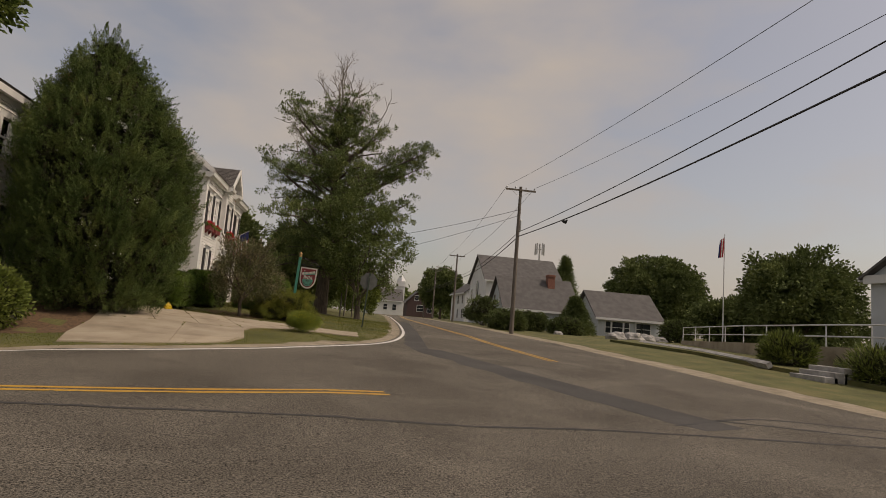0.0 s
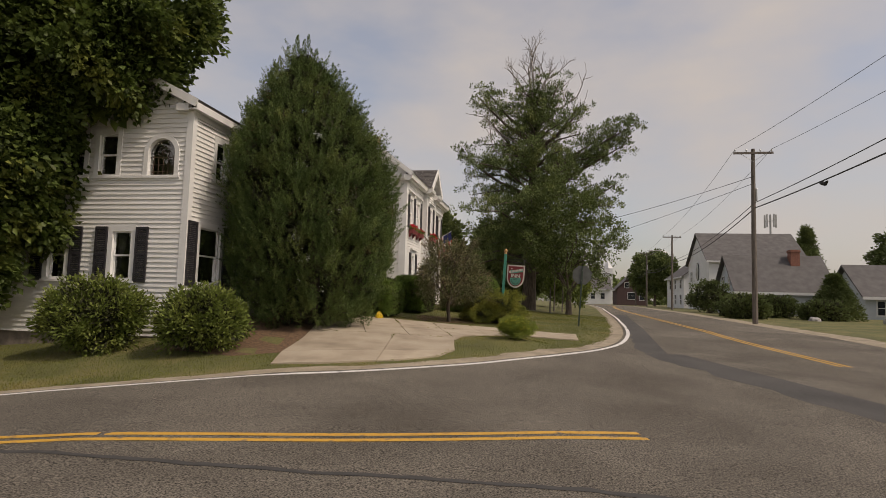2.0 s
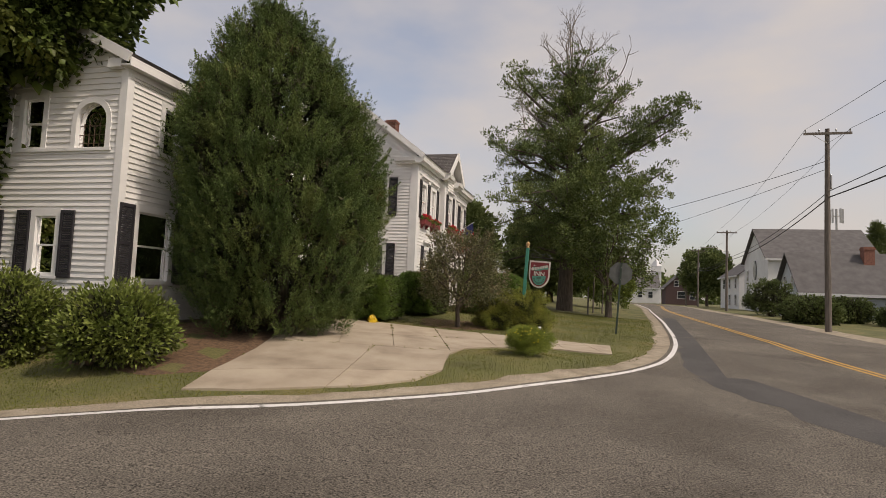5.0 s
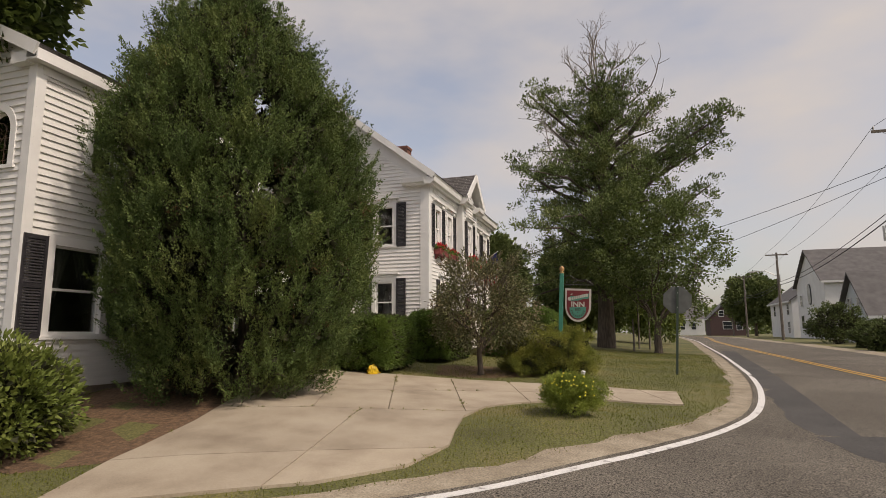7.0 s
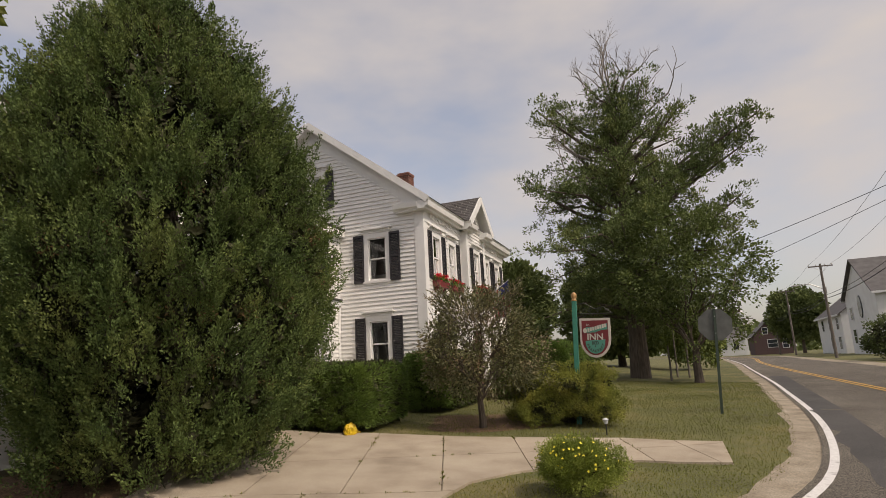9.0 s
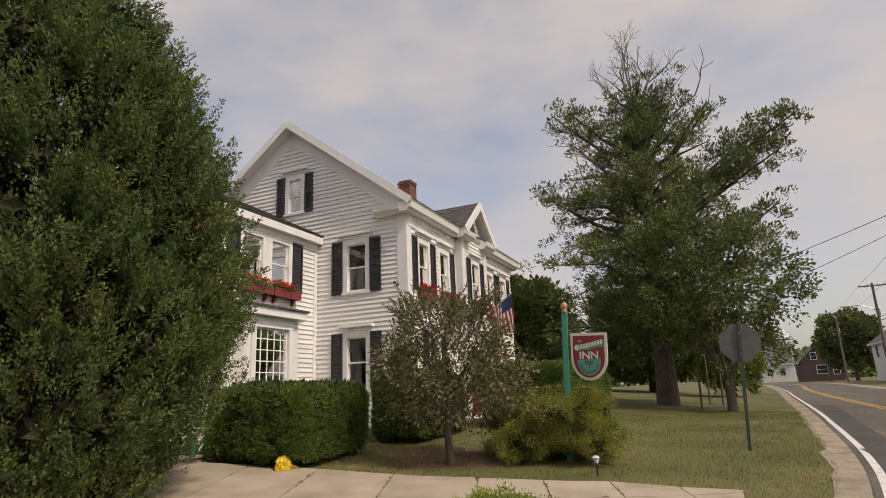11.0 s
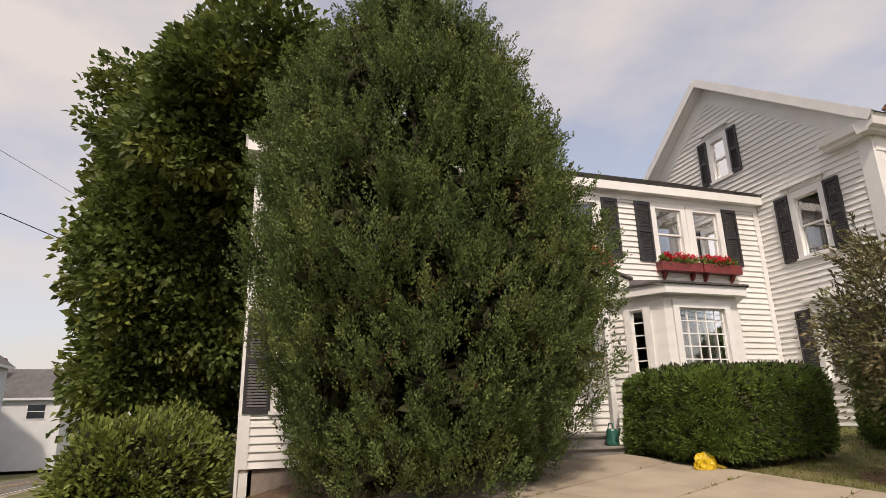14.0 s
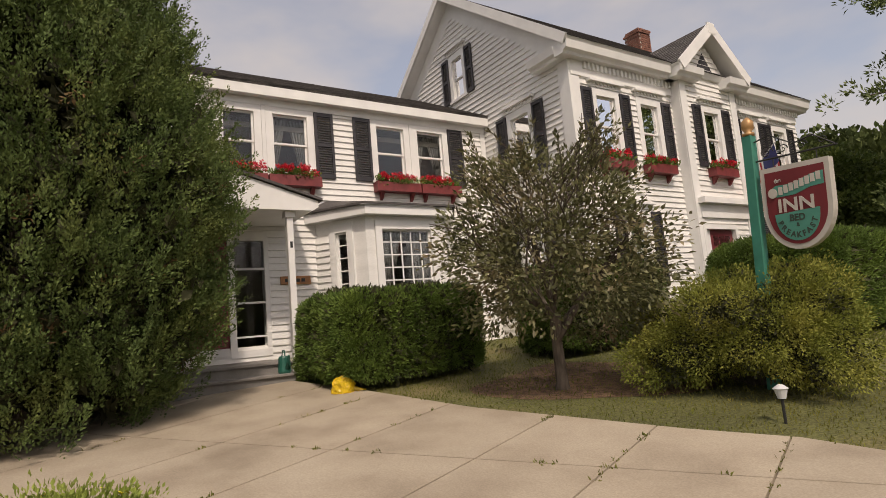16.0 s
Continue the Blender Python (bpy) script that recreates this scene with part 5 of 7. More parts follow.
# added tree: keeps sun off the annex wall and fills the view there
broadleaf("shade_tree", -17.8, 20.4, 1.8, 0.3, (0, 0, 5.2), (3.0, 2.6, 4.2), M_maple, "added dark tree that shades the annex", n=300, size=0.6, per=50, L=0.2, W=0.15, seed=15)

# apple-like tree before the gable
apple = thing("crabapple", -1.60, 25.5, ground_z(-1.60, 25.5), "small crabapple tree with thin bronze-green leaves", "tree")
bm = bmesh.new()
ends = []
tube(bm, [(0, 0, -0.05), (0.02, 0, 0.1), (-0.02, 0.02, 0.55), (0.02, 0, 0.95)], [0.11, 0.075, 0.065, 0.07], 10)
for k in range(9):
    a = k * math.tau / 9 + RNG.random() * 0.5
    limbs(bm, (0.02, 0, 0.6 + 0.05 * k), (math.cos(a) * 0.8, math.sin(a) * 0.8, 0.75 + 0.3 * (k % 2)), 0.98, 0.034, 2, ends, bend=0.35, up=0.2)
part("trunk", bm, M_bark, apple)
c, o = shell_points(300, (1.34, 1.28, 1.30), 0.5, -0.8, 4)
c = c * (0.55 + 0.45 * RNG.random((len(c), 1)) ** 0.4) + np.array([0.08, 0.02, 1.72])
leaves_on(apple, "crown", c, o, 0.25, 46, 0.080, 0.036, M_apple, 0.05, jitter=0.9)
m = 70
a = RNG.random(m) * math.tau
tip = np.stack([np.cos(a) * 0.95, np.sin(a) * 0.9, 2.55 + 0.5 * RNG.random(m)], 1) * np.array([1, 1, 1])
per = 22
k = RNG.random((m * per, 1))
dirn = unit(np.stack([np.cos(a), np.sin(a), np.full(m, 1.2)], 1) + RNG.normal(size=(m, 3)) * 0.4)
pts = np.repeat(tip * np.array([0.75, 0.75, 0.97]), per, axis=0) + np.repeat(dirn, per, axis=0) * k * 0.55
leaf_mesh("shoot_leaves", pts, np.repeat(dirn, per, axis=0) + rand_dirs(m * per) * 0.9, rand_dirs(m * per), 0.075, 0.032, M_apple, apple)
bm = bmesh.new()
for p, d in zip(tip * np.array([0.75, 0.75, 0.97]), dirn):
    tube(bm, [tuple(p - d * 0.5), tuple(p), tuple(p + d * 0.55)], [0.008, 0.006, 0.003], 5)
part("shoot", bm, M_bark, apple)
apple.matrix_basis = apple.matrix_basis @ Matrix.Diagonal((0.93, 0.93, 0.91, 1))


# clipped hedges: rounded boxes thick with small needles
def hedge(x0, y0, x1, y1, h, label, mat, n=360, per=75, group="", top_z=None, seed=1):
    cx, cy = (x0 + x1) / 2, (y0 + y1) / 2
    z = ground_z(cx, cy)
    t = thing("hedge", cx, cy, z, label, "hedge", group)
    hx, hy, hz = abs(x1 - x0) / 2, abs(y1 - y0) / 2, h / 2
    # even points over a box, then rounded off
    n = int(260 * (4 * (hx + hy) * h + 4 * hx * hy))
    q = RNG.random((n * 3, 3)) * 2 - 1
    area = np.array([hy * hz, hx * hz, hx * hy * 0.6])
    ax = RNG.choice(3, n * 3, p=area / area.sum())
    q[np.arange(n * 3), ax] = np.sign(q[np.arange(n * 3), ax])
    q = q[~((ax == 2) & (q[:, 2] < 0))][:n]
    half = np.array([hx, hy, hz])
    r = 0.42 * min(hx, hz)
    core = np.clip(q * half, -(half - r), half - r)
    out = unit(q * half - core)
    c = core + out * r
    bump = np.array([noise.noise((v[0] * 1.7 + seed * 7, v[1] * 1.7, v[2] * 1.7)) for v in c.tolist()])
    c = c + out * (bump * 0.07)[:, None] + np.array([0, 0, hz + 0.04])
    leaves_on(t, "foliage", c, out, 0.075, 34, 0.042, 0.016, mat, 0.4)
    # inner layer in the darkened colour, shade painted behind the outer needles
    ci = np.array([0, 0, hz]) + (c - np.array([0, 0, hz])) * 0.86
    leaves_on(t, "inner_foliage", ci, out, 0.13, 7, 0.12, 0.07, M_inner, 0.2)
    stems(t, "stem", 0.1, [tuple(v) for v in ci[::40]], M_bark, 0.025, 0.008)
    return t


hedge(-5.25, 23.68, -3.35, 25.8, 1.13, "rounded clipped green yew hedge before the bay window", M_yew, n=520, per=95)
hedge(-3.95, 26.9, -2.9, 29.4, 1.3, "dark clipped yew hedge by the corner of the inn", M_yew, n=300, per=70, seed=2)
hedge(-2.7, 30.2, -0.6, 33.4, 1.5, "rounded dark green yew hedge along the street front", M_yew, n=320, per=70, seed=3, group="street hedges")
hedge(-2.9, 34.6, -0.9, 38.5, 1.3, "rounded dark green yew hedge along the street front", M_yew, n=360, per=60, seed=4, group="street hedges")

shrub(-0.08, 26.84, (1.13, 1.05, 0.58), M_juniper, "low spreading yellow-green juniper", n=430, size=0.14, per=190, L=0.030, W=0.015, up=0.1, lobes=0.6, name="juniper", seed=2)
shrub(-5.54, 16.85, (0.86, 0.82, 0.68), M_bush, "leafy green shrub before the ell", n=210, size=0.2, per=42, L=0.085, W=0.046, lobes=0.3, seed=5, group="shrubs before the ell")
shrub(-8.30, 17.0, (1.02, 0.85, 0.84), M_bush, "leafy green shrub before the ell", n=230, size=0.2, per=42, L=0.085, W=0.046, lobes=0.35, seed=6, group="shrubs before the ell")
cq = shrub(0.98, 20.76, (0.44, 0.34, 0.28), M_cinq, "small cinquefoil bush dotted with yellow flowers", n=230, size=0.085, per=95, L=0.022, W=0.011, lobes=0.6, up=0.5, name="cinquefoil", seed=8)
nf = 80
d = rand_dirs(nf * 3)
d = d[d[:, 2] > -0.1][:nf]
pc = d * np.array([0.47, 0.37, 0.31]) + np.array([0, 0, 0.27])
pp = np.repeat(pc, 5, axis=0)
aa = np.tile(np.arange(5) * math.tau / 5, len(pc))
oo = np.repeat(d, 5, axis=0)
u = unit(np.cross(oo, np.array([0.3, 0.5, 1.0])))
w = np.cross(oo, u)
leaf_mesh("flowers", pp, u * np.cos(aa)[:, None] + w * np.sin(aa)[:, None], oo, 0.015, 0.015, M_yellow_petal, cq, "small yellow flowers", fold=0.1)


# ---- the large ragged pine on the lawn, with its dead top, and the broadleaf before it ----
def pine():
    x, y = 0.6, 44.8
    z = ground_z(x, y)
    t = thing("pine", x, y, z, "large ragged old pine with bare dead limbs on top", "tree")
    t.matrix_basis = t.matrix_basis @ Matrix.Diagonal((1.22, 1.22, 1.40, 1))
    bm = bmesh.new()
    trunk = [(0, 0, -0.1), (0.05, 0.0, 1.5), (0.1, 0.1, 5), (0.25, 0.1, 8.5), (0.15, 0, 10.8)]
    tube(bm, trunk, [0.42, 0.34, 0.27, 0.17, 0.09], 12)
    tufts, outs = [], []
    for k in range(92):
        h = 1.7 + 8.7 * (k / 91) ** 1.0
        a = k * 2.4 + RNG.normal() * 0.3
        reach = np.interp(h, [1.9, 3.5, 5.6, 7.4, 8.8, 10.5], [4.2, 5.2, 4.6, 2.9, 1.3, 0.9]) * (0.45 + 0.6 * RNG.random())
        rise = np.interp(h, [1.9, 6, 10.5], [-0.05, 0.18, 0.5])
        b = Vector((np.interp(h, [0, 5, 8.5, 10.8], [0, 0.1, 0.25, 0.15]), 0.05, h))
        tip = b + Vector((math.cos(a) * reach, math.sin(a) * reach, reach * rise + RNG.normal() * 0.25))
        mid = b.lerp(tip, 0.5) + Vector((0, 0, 0.1 * reach))
        tube(bm, [b, mid, tip], [0.07, 0.045, 0.014], 6)
        for f in np.linspace(0.22 if h < 8 else 0.5, 1.0, 11 if h < 7.2 else 4):
            q = b.lerp(mid, f * 2) if f < 0.5 else mid.lerp(tip, f * 2 - 1)
            for s in range(3):
                tufts.append(q + Vector((RNG.normal() * 0.42, RNG.normal() * 0.42, RNG.normal() * 0.14 + 0.08)))
                outs.append(((tip - b).normalized() + Vector((0, 0, 0.35))).normalized())
    # one long limb reaching over the road side, held high
    for tip, n in (((5.7, -0.4, 8.9), 22), ((5.2, 0.5, 8.1), 18), ((4.5, 0.8, 8.9), 14), ((4.0, -0.6, 7.6), 14), ((-3.9, 0.2, 7.6), 12), ((-3.0, -0.8, 10.3), 12), ((-2.4, -0.2, 9.3), 8), ((4.6, -0.6, 6.0), 14), ((1.5, 0.3, 11.2), 10), ((2.6, -0.2, 9.8), 8), ((2.9, 0.2, 9.9), 5), ((-2.6, 0.3, 10.9), 9)):
        b = Vector((0.2, 0.1, min(tip[2] - 2.2, 8.4)))
        tp = Vector(tip)
        tube(bm, [b, b.lerp(tp, 0.5) + Vector((0, 0, -0.25)), tp], [0.12, 0.07, 0.02], 7)
        for f in np.linspace(0.55, 1.0, n):
            q = b.lerp(tp, f)
            for s in range(3):
                tufts.append(q + Vector(np.clip(RNG.normal(size=3), -1.4, 1.4) * (0.42, 0.42, 0.26)) + Vector((0, 0, 0.1)))
                outs.append(((tp - b).normalized() + Vector((0, 0, 0.4))).normalized())
    part("trunk", bm, M_bark, t)
    # dead limbs: bare and grey
    bm = bmesh.new()
    ends = []
    for k, (dx, dy, L) in enumerate(((-0.50, 0.1, 1.7), (-0.22, -0.2, 1.9), (0.08, 0.2, 1.9), (0.34, -0.1, 1.8), (0.62, 0.1, 1.6), (-0.05, 0.35, 1.5))):
        limbs(bm, (0.1, 0, 9.6 + 0.3 * (k % 3)), (dx, dy, 1.0), L, 0.06, 4, ends, bend=0.30, fork=3, shrink=0.58, up=0.20)
    tube(bm, [(0.25, 0.1, 8.4), (0.2, 0.05, 9.6), (0.1, 0, 10.8)], [0.17, 0.12, 0.08], 8)
    for a, h in ((2.9, 9.0), (3.4, 7.8), (0.1, 8.0), (6.0, 9.1), (3.1, 6.8)):
        limbs(bm, (0.2, 0, h), (math.cos(a), math.sin(a) * 0.4, 0.25), 2.6, 0.055, 2, ends, bend=0.45, fork=3, shrink=0.55)
    part("dead_limb", bm, M_deadwood, t, "bare grey dead limbs")
    c, o = np.array([tuple(v) for v in tufts]), np.array([tuple(v) for v in outs])
    leaves_on(t, "needles", c, o, 0.24, 38, 0.12, 0.050, M_pine, 0.3, jitter=0.9, spread=(1, 1, 0.7))


pine()
broadleaf("maple", 3.1, 41.6, 1.3, 0.18, (-0.1, 0, 4.8), (3.0, 2.4, 3.6), M_linden, "broad-leaved tree growing before the pine", n=330, size=0.42, per=50, L=0.12, W=0.085, lobes=0.6, seed=11, inner=0.12)
broadleaf("maple", -7.5, 46.5, 1.2, 0.15, (0, 0, 3.4), (2.6, 2.2, 2.6), M_maple, "broad-leaved tree beyond the inn", n=260, size=0.4, per=50, L=0.14, W=0.10, lobes=0.3, seed=12)

# ---- things on the lawn ----
sign = thing("inn_sign", 0.15, 26.7, ground_z(0.15, 26.7), "hanging shield sign in red and green on a green post", "sign")
sign.matrix_basis = sign.matrix_basis @ Matrix.Rotation(radians(3.0), 4, "Y")      # the post leans a little
SZ = 2.78 - ground_z(0.15, 26.7)
bm = boxes((-0.05, -0.05, -0.2, 0.05, 0.05, SZ + 0.38), bevel=0.006)
part("post", bm, M_green_post, sign)
bm = bmesh.new()
tube(bm, [(0, 0, SZ + 0.38), (0, 0, SZ + 0.41), (0, 0, SZ + 0.42), (0, 0, SZ + 0.46), (0, 0, SZ + 0.53), (0, 0, SZ + 0.58)], [0.06, 0.06, 0.03, 0.06, 0.06, 0.012], 14)
part("finial", bm, M_gold, sign, "turned gilt finial", smooth=True)
bm = bmesh.new()
tube(bm, [(0.04, 0, SZ + 0.10), (0.80, 0, SZ + 0.10)], 0.010, 6)
tube(bm, [(0.04, 0, SZ + 0.30), (0.20, 0, SZ + 0.34), (0.42, 0, SZ + 0.20), (0.60, 0, SZ + 0.24), (0.78, 0, SZ + 0.11)], 0.008, 6)
for cx, r in ((0.16, 0.07), (0.32, 0.05), (0.50, 0.05), (0.68, 0.04)):
    tube(bm, [(cx + r * math.cos(a) * (1 - 0.06 * k), 0, SZ + 0.17 + r * math.sin(a) * (1 - 0.06 * k)) for k, a in enumerate([j * 0.6 for j in range(15)])], 0.006, 5)
for cx in (0.22, 0.62):
    tube(bm, [(cx, 0, SZ + 0.09), (cx, 0, SZ - 0.02)], 0.006, 5)
part("bracket", bm, M_black, sign, "black scrolled iron bracket")


def shield(inset, w=0.80, top=0.0, h=0.92):
    x0, x1 = 0.12 + inset, 0.12 + w - inset
    zt, zm = SZ - inset, SZ - h * 0.52
    cx, rx, rz = (x0 + x1) / 2, (x1 - x0) / 2, h * 0.48 - inset
    return [(x0, zt), (x0, zm)] + [(cx - rx * math.cos(a), zm - rz * math.sin(a)) for a in [math.pi * k / 18 for k in range(1, 18)]] + [(x1, zm), (x1, zt)]


bm = bmesh.new()
prism(bm, shield(0), "y", -0.045, 0.045)
board = part("panel", bm, M_sign_silver, sign, "shield panel with a silvery rim")
bm = bmesh.new()
prism(bm, shield(0.055), "y", -0.050, -0.0451)
part("field", bm, M_sign_red, board, "dark red field")
zc, rr = SZ - 0.60, 0.235
bm = bmesh.new()
lune = [(0.52 - 0.26, SZ - 0.53), (0.52 + 0.26, SZ - 0.50)] + [(0.52 + 0.255 * math.cos(a), SZ - 0.56 + 0.27 * math.sin(a)) for a in [-0.1 - (math.pi - 0.2) * k / 14 for k in range(15)]]
prism(bm, lune, "y", -0.055, -0.0501)
part("field", bm, M_sign_green, board, "green half-round field")
band = [(0.20, SZ - 0.27), (0.30, SZ - 0.21), (0.52, SZ - 0.215), (0.70, SZ - 0.15), (0.85, SZ - 0.13), (0.85, SZ - 0.27), (0.70, SZ - 0.28), (0.52, SZ - 0.335), (0.30, SZ - 0.34)]
bm = bmesh.new()
prism(bm, band, "y", -0.053, -0.0501)
part("ribbon", bm, M_sign_green, board)


def lettering(text, x, z, size, mat, parent, tilt=0, name="lettering", y=-0.056, squeeze=1.0, bold=0.002):
    cu = bpy.data.curves.new(name, "FONT")
    cu.body, cu.size, cu.align_x, cu.align_y, cu.extrude, cu.offset = text, size, "CENTER", "CENTER", 0.002, bold
    tmp = bpy.data.objects.new(name, cu)
    scene.collection.objects.link(tmp)
    me = bpy.data.meshes.new_from_object(tmp.evaluated_get(bpy.context.evaluated_depsgraph_get()))
    bpy.data.objects.remove(tmp)
    bpy.data.curves.remove(cu)
    me.materials.append(mat)
    ob = new(name, me)
    ob.parent = parent
    ob.matrix_basis = pose(x, y, z, 90, tilt, 0) @ Matrix.Diagonal((squeeze, 1, 1, 1))
    return ob


lettering("INN", 0.52, SZ - 0.445, 0.20, M_sign_silver, board, bold=0.005, squeeze=1.2)
lettering("BED", 0.52, SZ - 0.585, 0.10, M_dark_green_post, board, bold=0.003)
lettering("&", 0.52, SZ - 0.66, 0.055, M_dark_green_post, board)
for k, ch in enumerate("BREAKFAST"):
    a = radians(-162 + 18 * k)
    lettering(ch, 0.52 + 0.205 * math.cos(a), SZ - 0.565 + 0.205 * math.sin(a), 0.085, M_dark_green_post, board, tilt=-(math.degrees(a) + 90) * 0.9, bold=0.003)
bm = bmesh.new()
for k in range(8):
    box(bm, 0.33 + k * 0.063, -0.057, SZ - 0.318 + 0.014 * k, 0.33 + k * 0.063 + 0.048, -0.0531, SZ - 0.232 + 0.014 * k)
part("lettering", bm, M_sign_silver, board)
board.matrix_basis = Matrix.Translation((0.10, 0, SZ)) @ Matrix.Diagonal((0.79, 1, 0.90, 1)) @ Matrix.Translation((-0.12, 0, -SZ))
bm = bmesh.new()
tube(bm, [(0.26, -0.060, SZ - 0.29), (0.26, -0.050, SZ - 0.29)], [0.055, 0.055], 16)
part("roundel", bm, M_sign_silver, board)
lettering("the", 0.33, SZ - 0.16, 0.06, M_sign_silver, board, tilt=-8)

# yellow bag lying at the hedge
bag = thing("yellow_bag", -3.59, 23.69, ground_z(-3.59, 23.69) + 0.03, "crumpled bright yellow plastic bag on the walk", "bag")
bm = bmesh.new()
bmesh.ops.create_icosphere(bm, subdivisions=4, radius=1)
for v in bm.verts:
    d = v.co.normalized()
    f = 1 + 0.28 * noise.noise(d * 2.1 + Vector((3, 0, 0))) + 0.16 * noise.noise(d * 5) + 0.08 * abs(noise.noise(d * 11))
    v.co = Vector((d.x * 0.11 * f, d.y * 0.145 * f, max(d.z * 0.15 * f, -0.05)))
bm.transform(Matrix.Translation((0, 0, 0.05)))
part("sack", bm, M_yellow_bag, bag)
bm = bmesh.new()
tube(bm, [(0.04, 0.13, 0.04), (0.09, 0.22, 0.015), (0.07, 0.27, 0.008)], [0.03, 0.02, 0.008], 7)
part("tail", bm, M_yellow_bag, bag)

# stop sign seen from behind
stop = thing("stop_sign", 3.05, 29.2, ground_z(3.05, 29.2), "weathered stop sign seen from its grey back on a green post", "road sign")
stop.matrix_basis = stop.matrix_basis @ Matrix.Rotation(radians(3.5), 4, "Y")
part("post", boxes((-0.03, -0.02, -0.2, 0.03, 0.02, 2.42)), M_dark_green_post, stop)
bm = bmesh.new()
prism(bm, [(0.40 * math.cos(a), 2.05 + 0.40 * math.sin(a)) for a in [math.pi / 8 + k * math.pi / 4 for k in range(8)]], "y", 0.021, 0.024)
part("plate", bm, M_sign_back, stop, "bare metal back of the octagonal plate")
bm = bmesh.new()
for zz in (1.85, 2.25):
    tube(bm, [(0, -0.028, zz), (0, 0.03, zz)], 0.012, 6)
part("bolt", bm, M_metal, stop)
# thin bollards and a small tree stake by the pine
for px, py, h in ((2.85, 46.0, 3.7), (2.3, 46.3, 3.4), (2.0, 43.0, 1.6)):
    st = thing("stake", px, py, ground_z(px, py), "slim weathered wooden stake on the lawn", "stake", "stakes on the lawn")
    bm = bmesh.new()
    tube(bm, [(0, 0, -0.15), (0.02, 0, h * 0.5), (0.01, 0, h)], [0.05, 0.045, 0.035], 8)
    part("post", bm, M_pole, st)
lamp = thing("garden_lamp", 0.81, 25.58, ground_z(0.81, 25.58), "small white solar path light", "garden light")
bm = bmesh.new()
tube(bm, [(0, 0, -0.05), (0, 0, 0.26)], 0.012, 8)
part("stake", bm, M_black, lamp)
bm = bmesh.new()
tube(bm, [(0, 0, 0.2), (0, 0, 0.27), (0, 0, 0.28), (0, 0, 0.31)], [0.03, 0.05, 0.06, 0.02], 12)
part("head", bm, M_white_rail, lamp)


# flower boxes with geraniums
def flower_box(m, length, label, group, brackets=(0.15, 0.85), flowers=26, depth=0.2):
    t = new("flower_box")
    t.matrix_basis = m
    tagged(t, label, "flower box", group)
    h = 0.19
    bm = boxes((0, 0.0, 0, length, 0.018, h), (0, depth - 0.018, 0, length, depth, h), (0, 0.0181, 0, 0.018, depth - 0.0181, h), (length - 0.018, 0.0181, 0, length, depth - 0.0181, h), (0.0181, 0.0181, 0, length - 0.0181, depth - 0.0181, 0.02), (0.0181, 0.0181, 0.12, length - 0.0181, depth - 0.0181, 0.14))
    part("trough", bm, M_box, t)
    for f in brackets:
        bm = bmesh.new()
        prism(bm, [(0.0, 0), (depth * 0.7, 0), (0.05, -0.13), (0.0, -0.16)], "x", f * length - 0.03, f * length + 0.03)
        part("bracket", bm, M_box, t)
    c = np.stack([RNG.random(40) * length, RNG.random(40) * depth * 1.1 - 0.01, 0.17 + 0.10 * RNG.random(40)], 1)
    leaves_on(t, "leaves", c, np.tile([[0, 0.5, 0.8]], (40, 1)), 0.07, 16, 0.05, 0.042, M_yew, 0.2)
    c = np.stack([0.04 + RNG.random(flowers) * (length - 0.08), 0.02 + RNG.random(flowers) * depth * 1.0, 0.25 + 0.11 * RNG.random(flowers)], 1)
    leaves_on(t, "geranium_blooms", c, np.tile([[0, 0.3, 0.6]], (flowers, 1)), 0.055, 30, 0.034, 0.032, M_petal, 0.1)
    return t


def on_wall(mf, u, z):
    return mf @ Matrix.Translation((u, 0.035, z))


for y, L in ((25.98, 1.0), (27.01, 1.0)):
    flower_box(on_wall(mw, wy(y), WZ - 0.25), L, "dark red window box of red geraniums on the ell", "window boxes")
for y, L in ((22.95, 0.86), (23.84, 0.98)):
    flower_box(on_wall(mw, wy(y), WZ - 0.25), L, "dark red window box of red geraniums on the ell", "window boxes")
for w, oy, y, z in [(ms, MY0, *q) for q in S_UP] + [(pm, PY0, *q) for q in P_UP]:
    flower_box(on_wall(w, y - oy - 0.12, z - 0.26), SW + 0.24, "dark red window box of red geraniums on the street front", "window boxes")


# flag on a short staff from the street front
def flag(x, y, z, rz, length, height, droop, label, along="staff"):
    t = thing("flag", x, y, z, label, "flag", rz=rz)
    bm = bmesh.new()
    tube(bm, [(0, 0, 0), (1.35, 0, 0.55)], 0.014, 6)
    part("staff", bm, M_white_rail, t)
    nx, nz = 26, 26

    def at(u, v):
        q = Vector((0.35 + 0.95 * u, 0, 0.14 + 0.40 * u))
        sway = 0.07 * math.sin(u * 7 + v * 3) * v
        return (q.x + 0.10 * v, sway, q.z - v * length - 0.05 * u * v)

    for mat, test in ((M_flag_blue, lambda u, v: u > 0.46 and v < 0.40), (M_flag_red, lambda u, v: not (u > 0.46 and v < 0.40) and int(u * 13) % 2 == 0),
                      (M_flag_white, lambda u, v: not (u > 0.46 and v < 0.40) and int(u * 13) % 2 == 1)):
        vs, fs = [], []
        for i in range(26):
            for j in range(nz):
                u, v = (i + 0.5) / 26, (j + 0.5) / nz
                if test(u, v):
                    k = len(vs)
                    vs += [at(i / 26, j / nz), at((i + 1) / 26, j / nz), at((i + 1) / 26, (j + 1) / nz), at(i / 26, (j + 1) / nz)]
                    fs.append((k, k + 1, k + 2, k + 3))
        raw("cloth", vs, fs, mat, t)
    return t


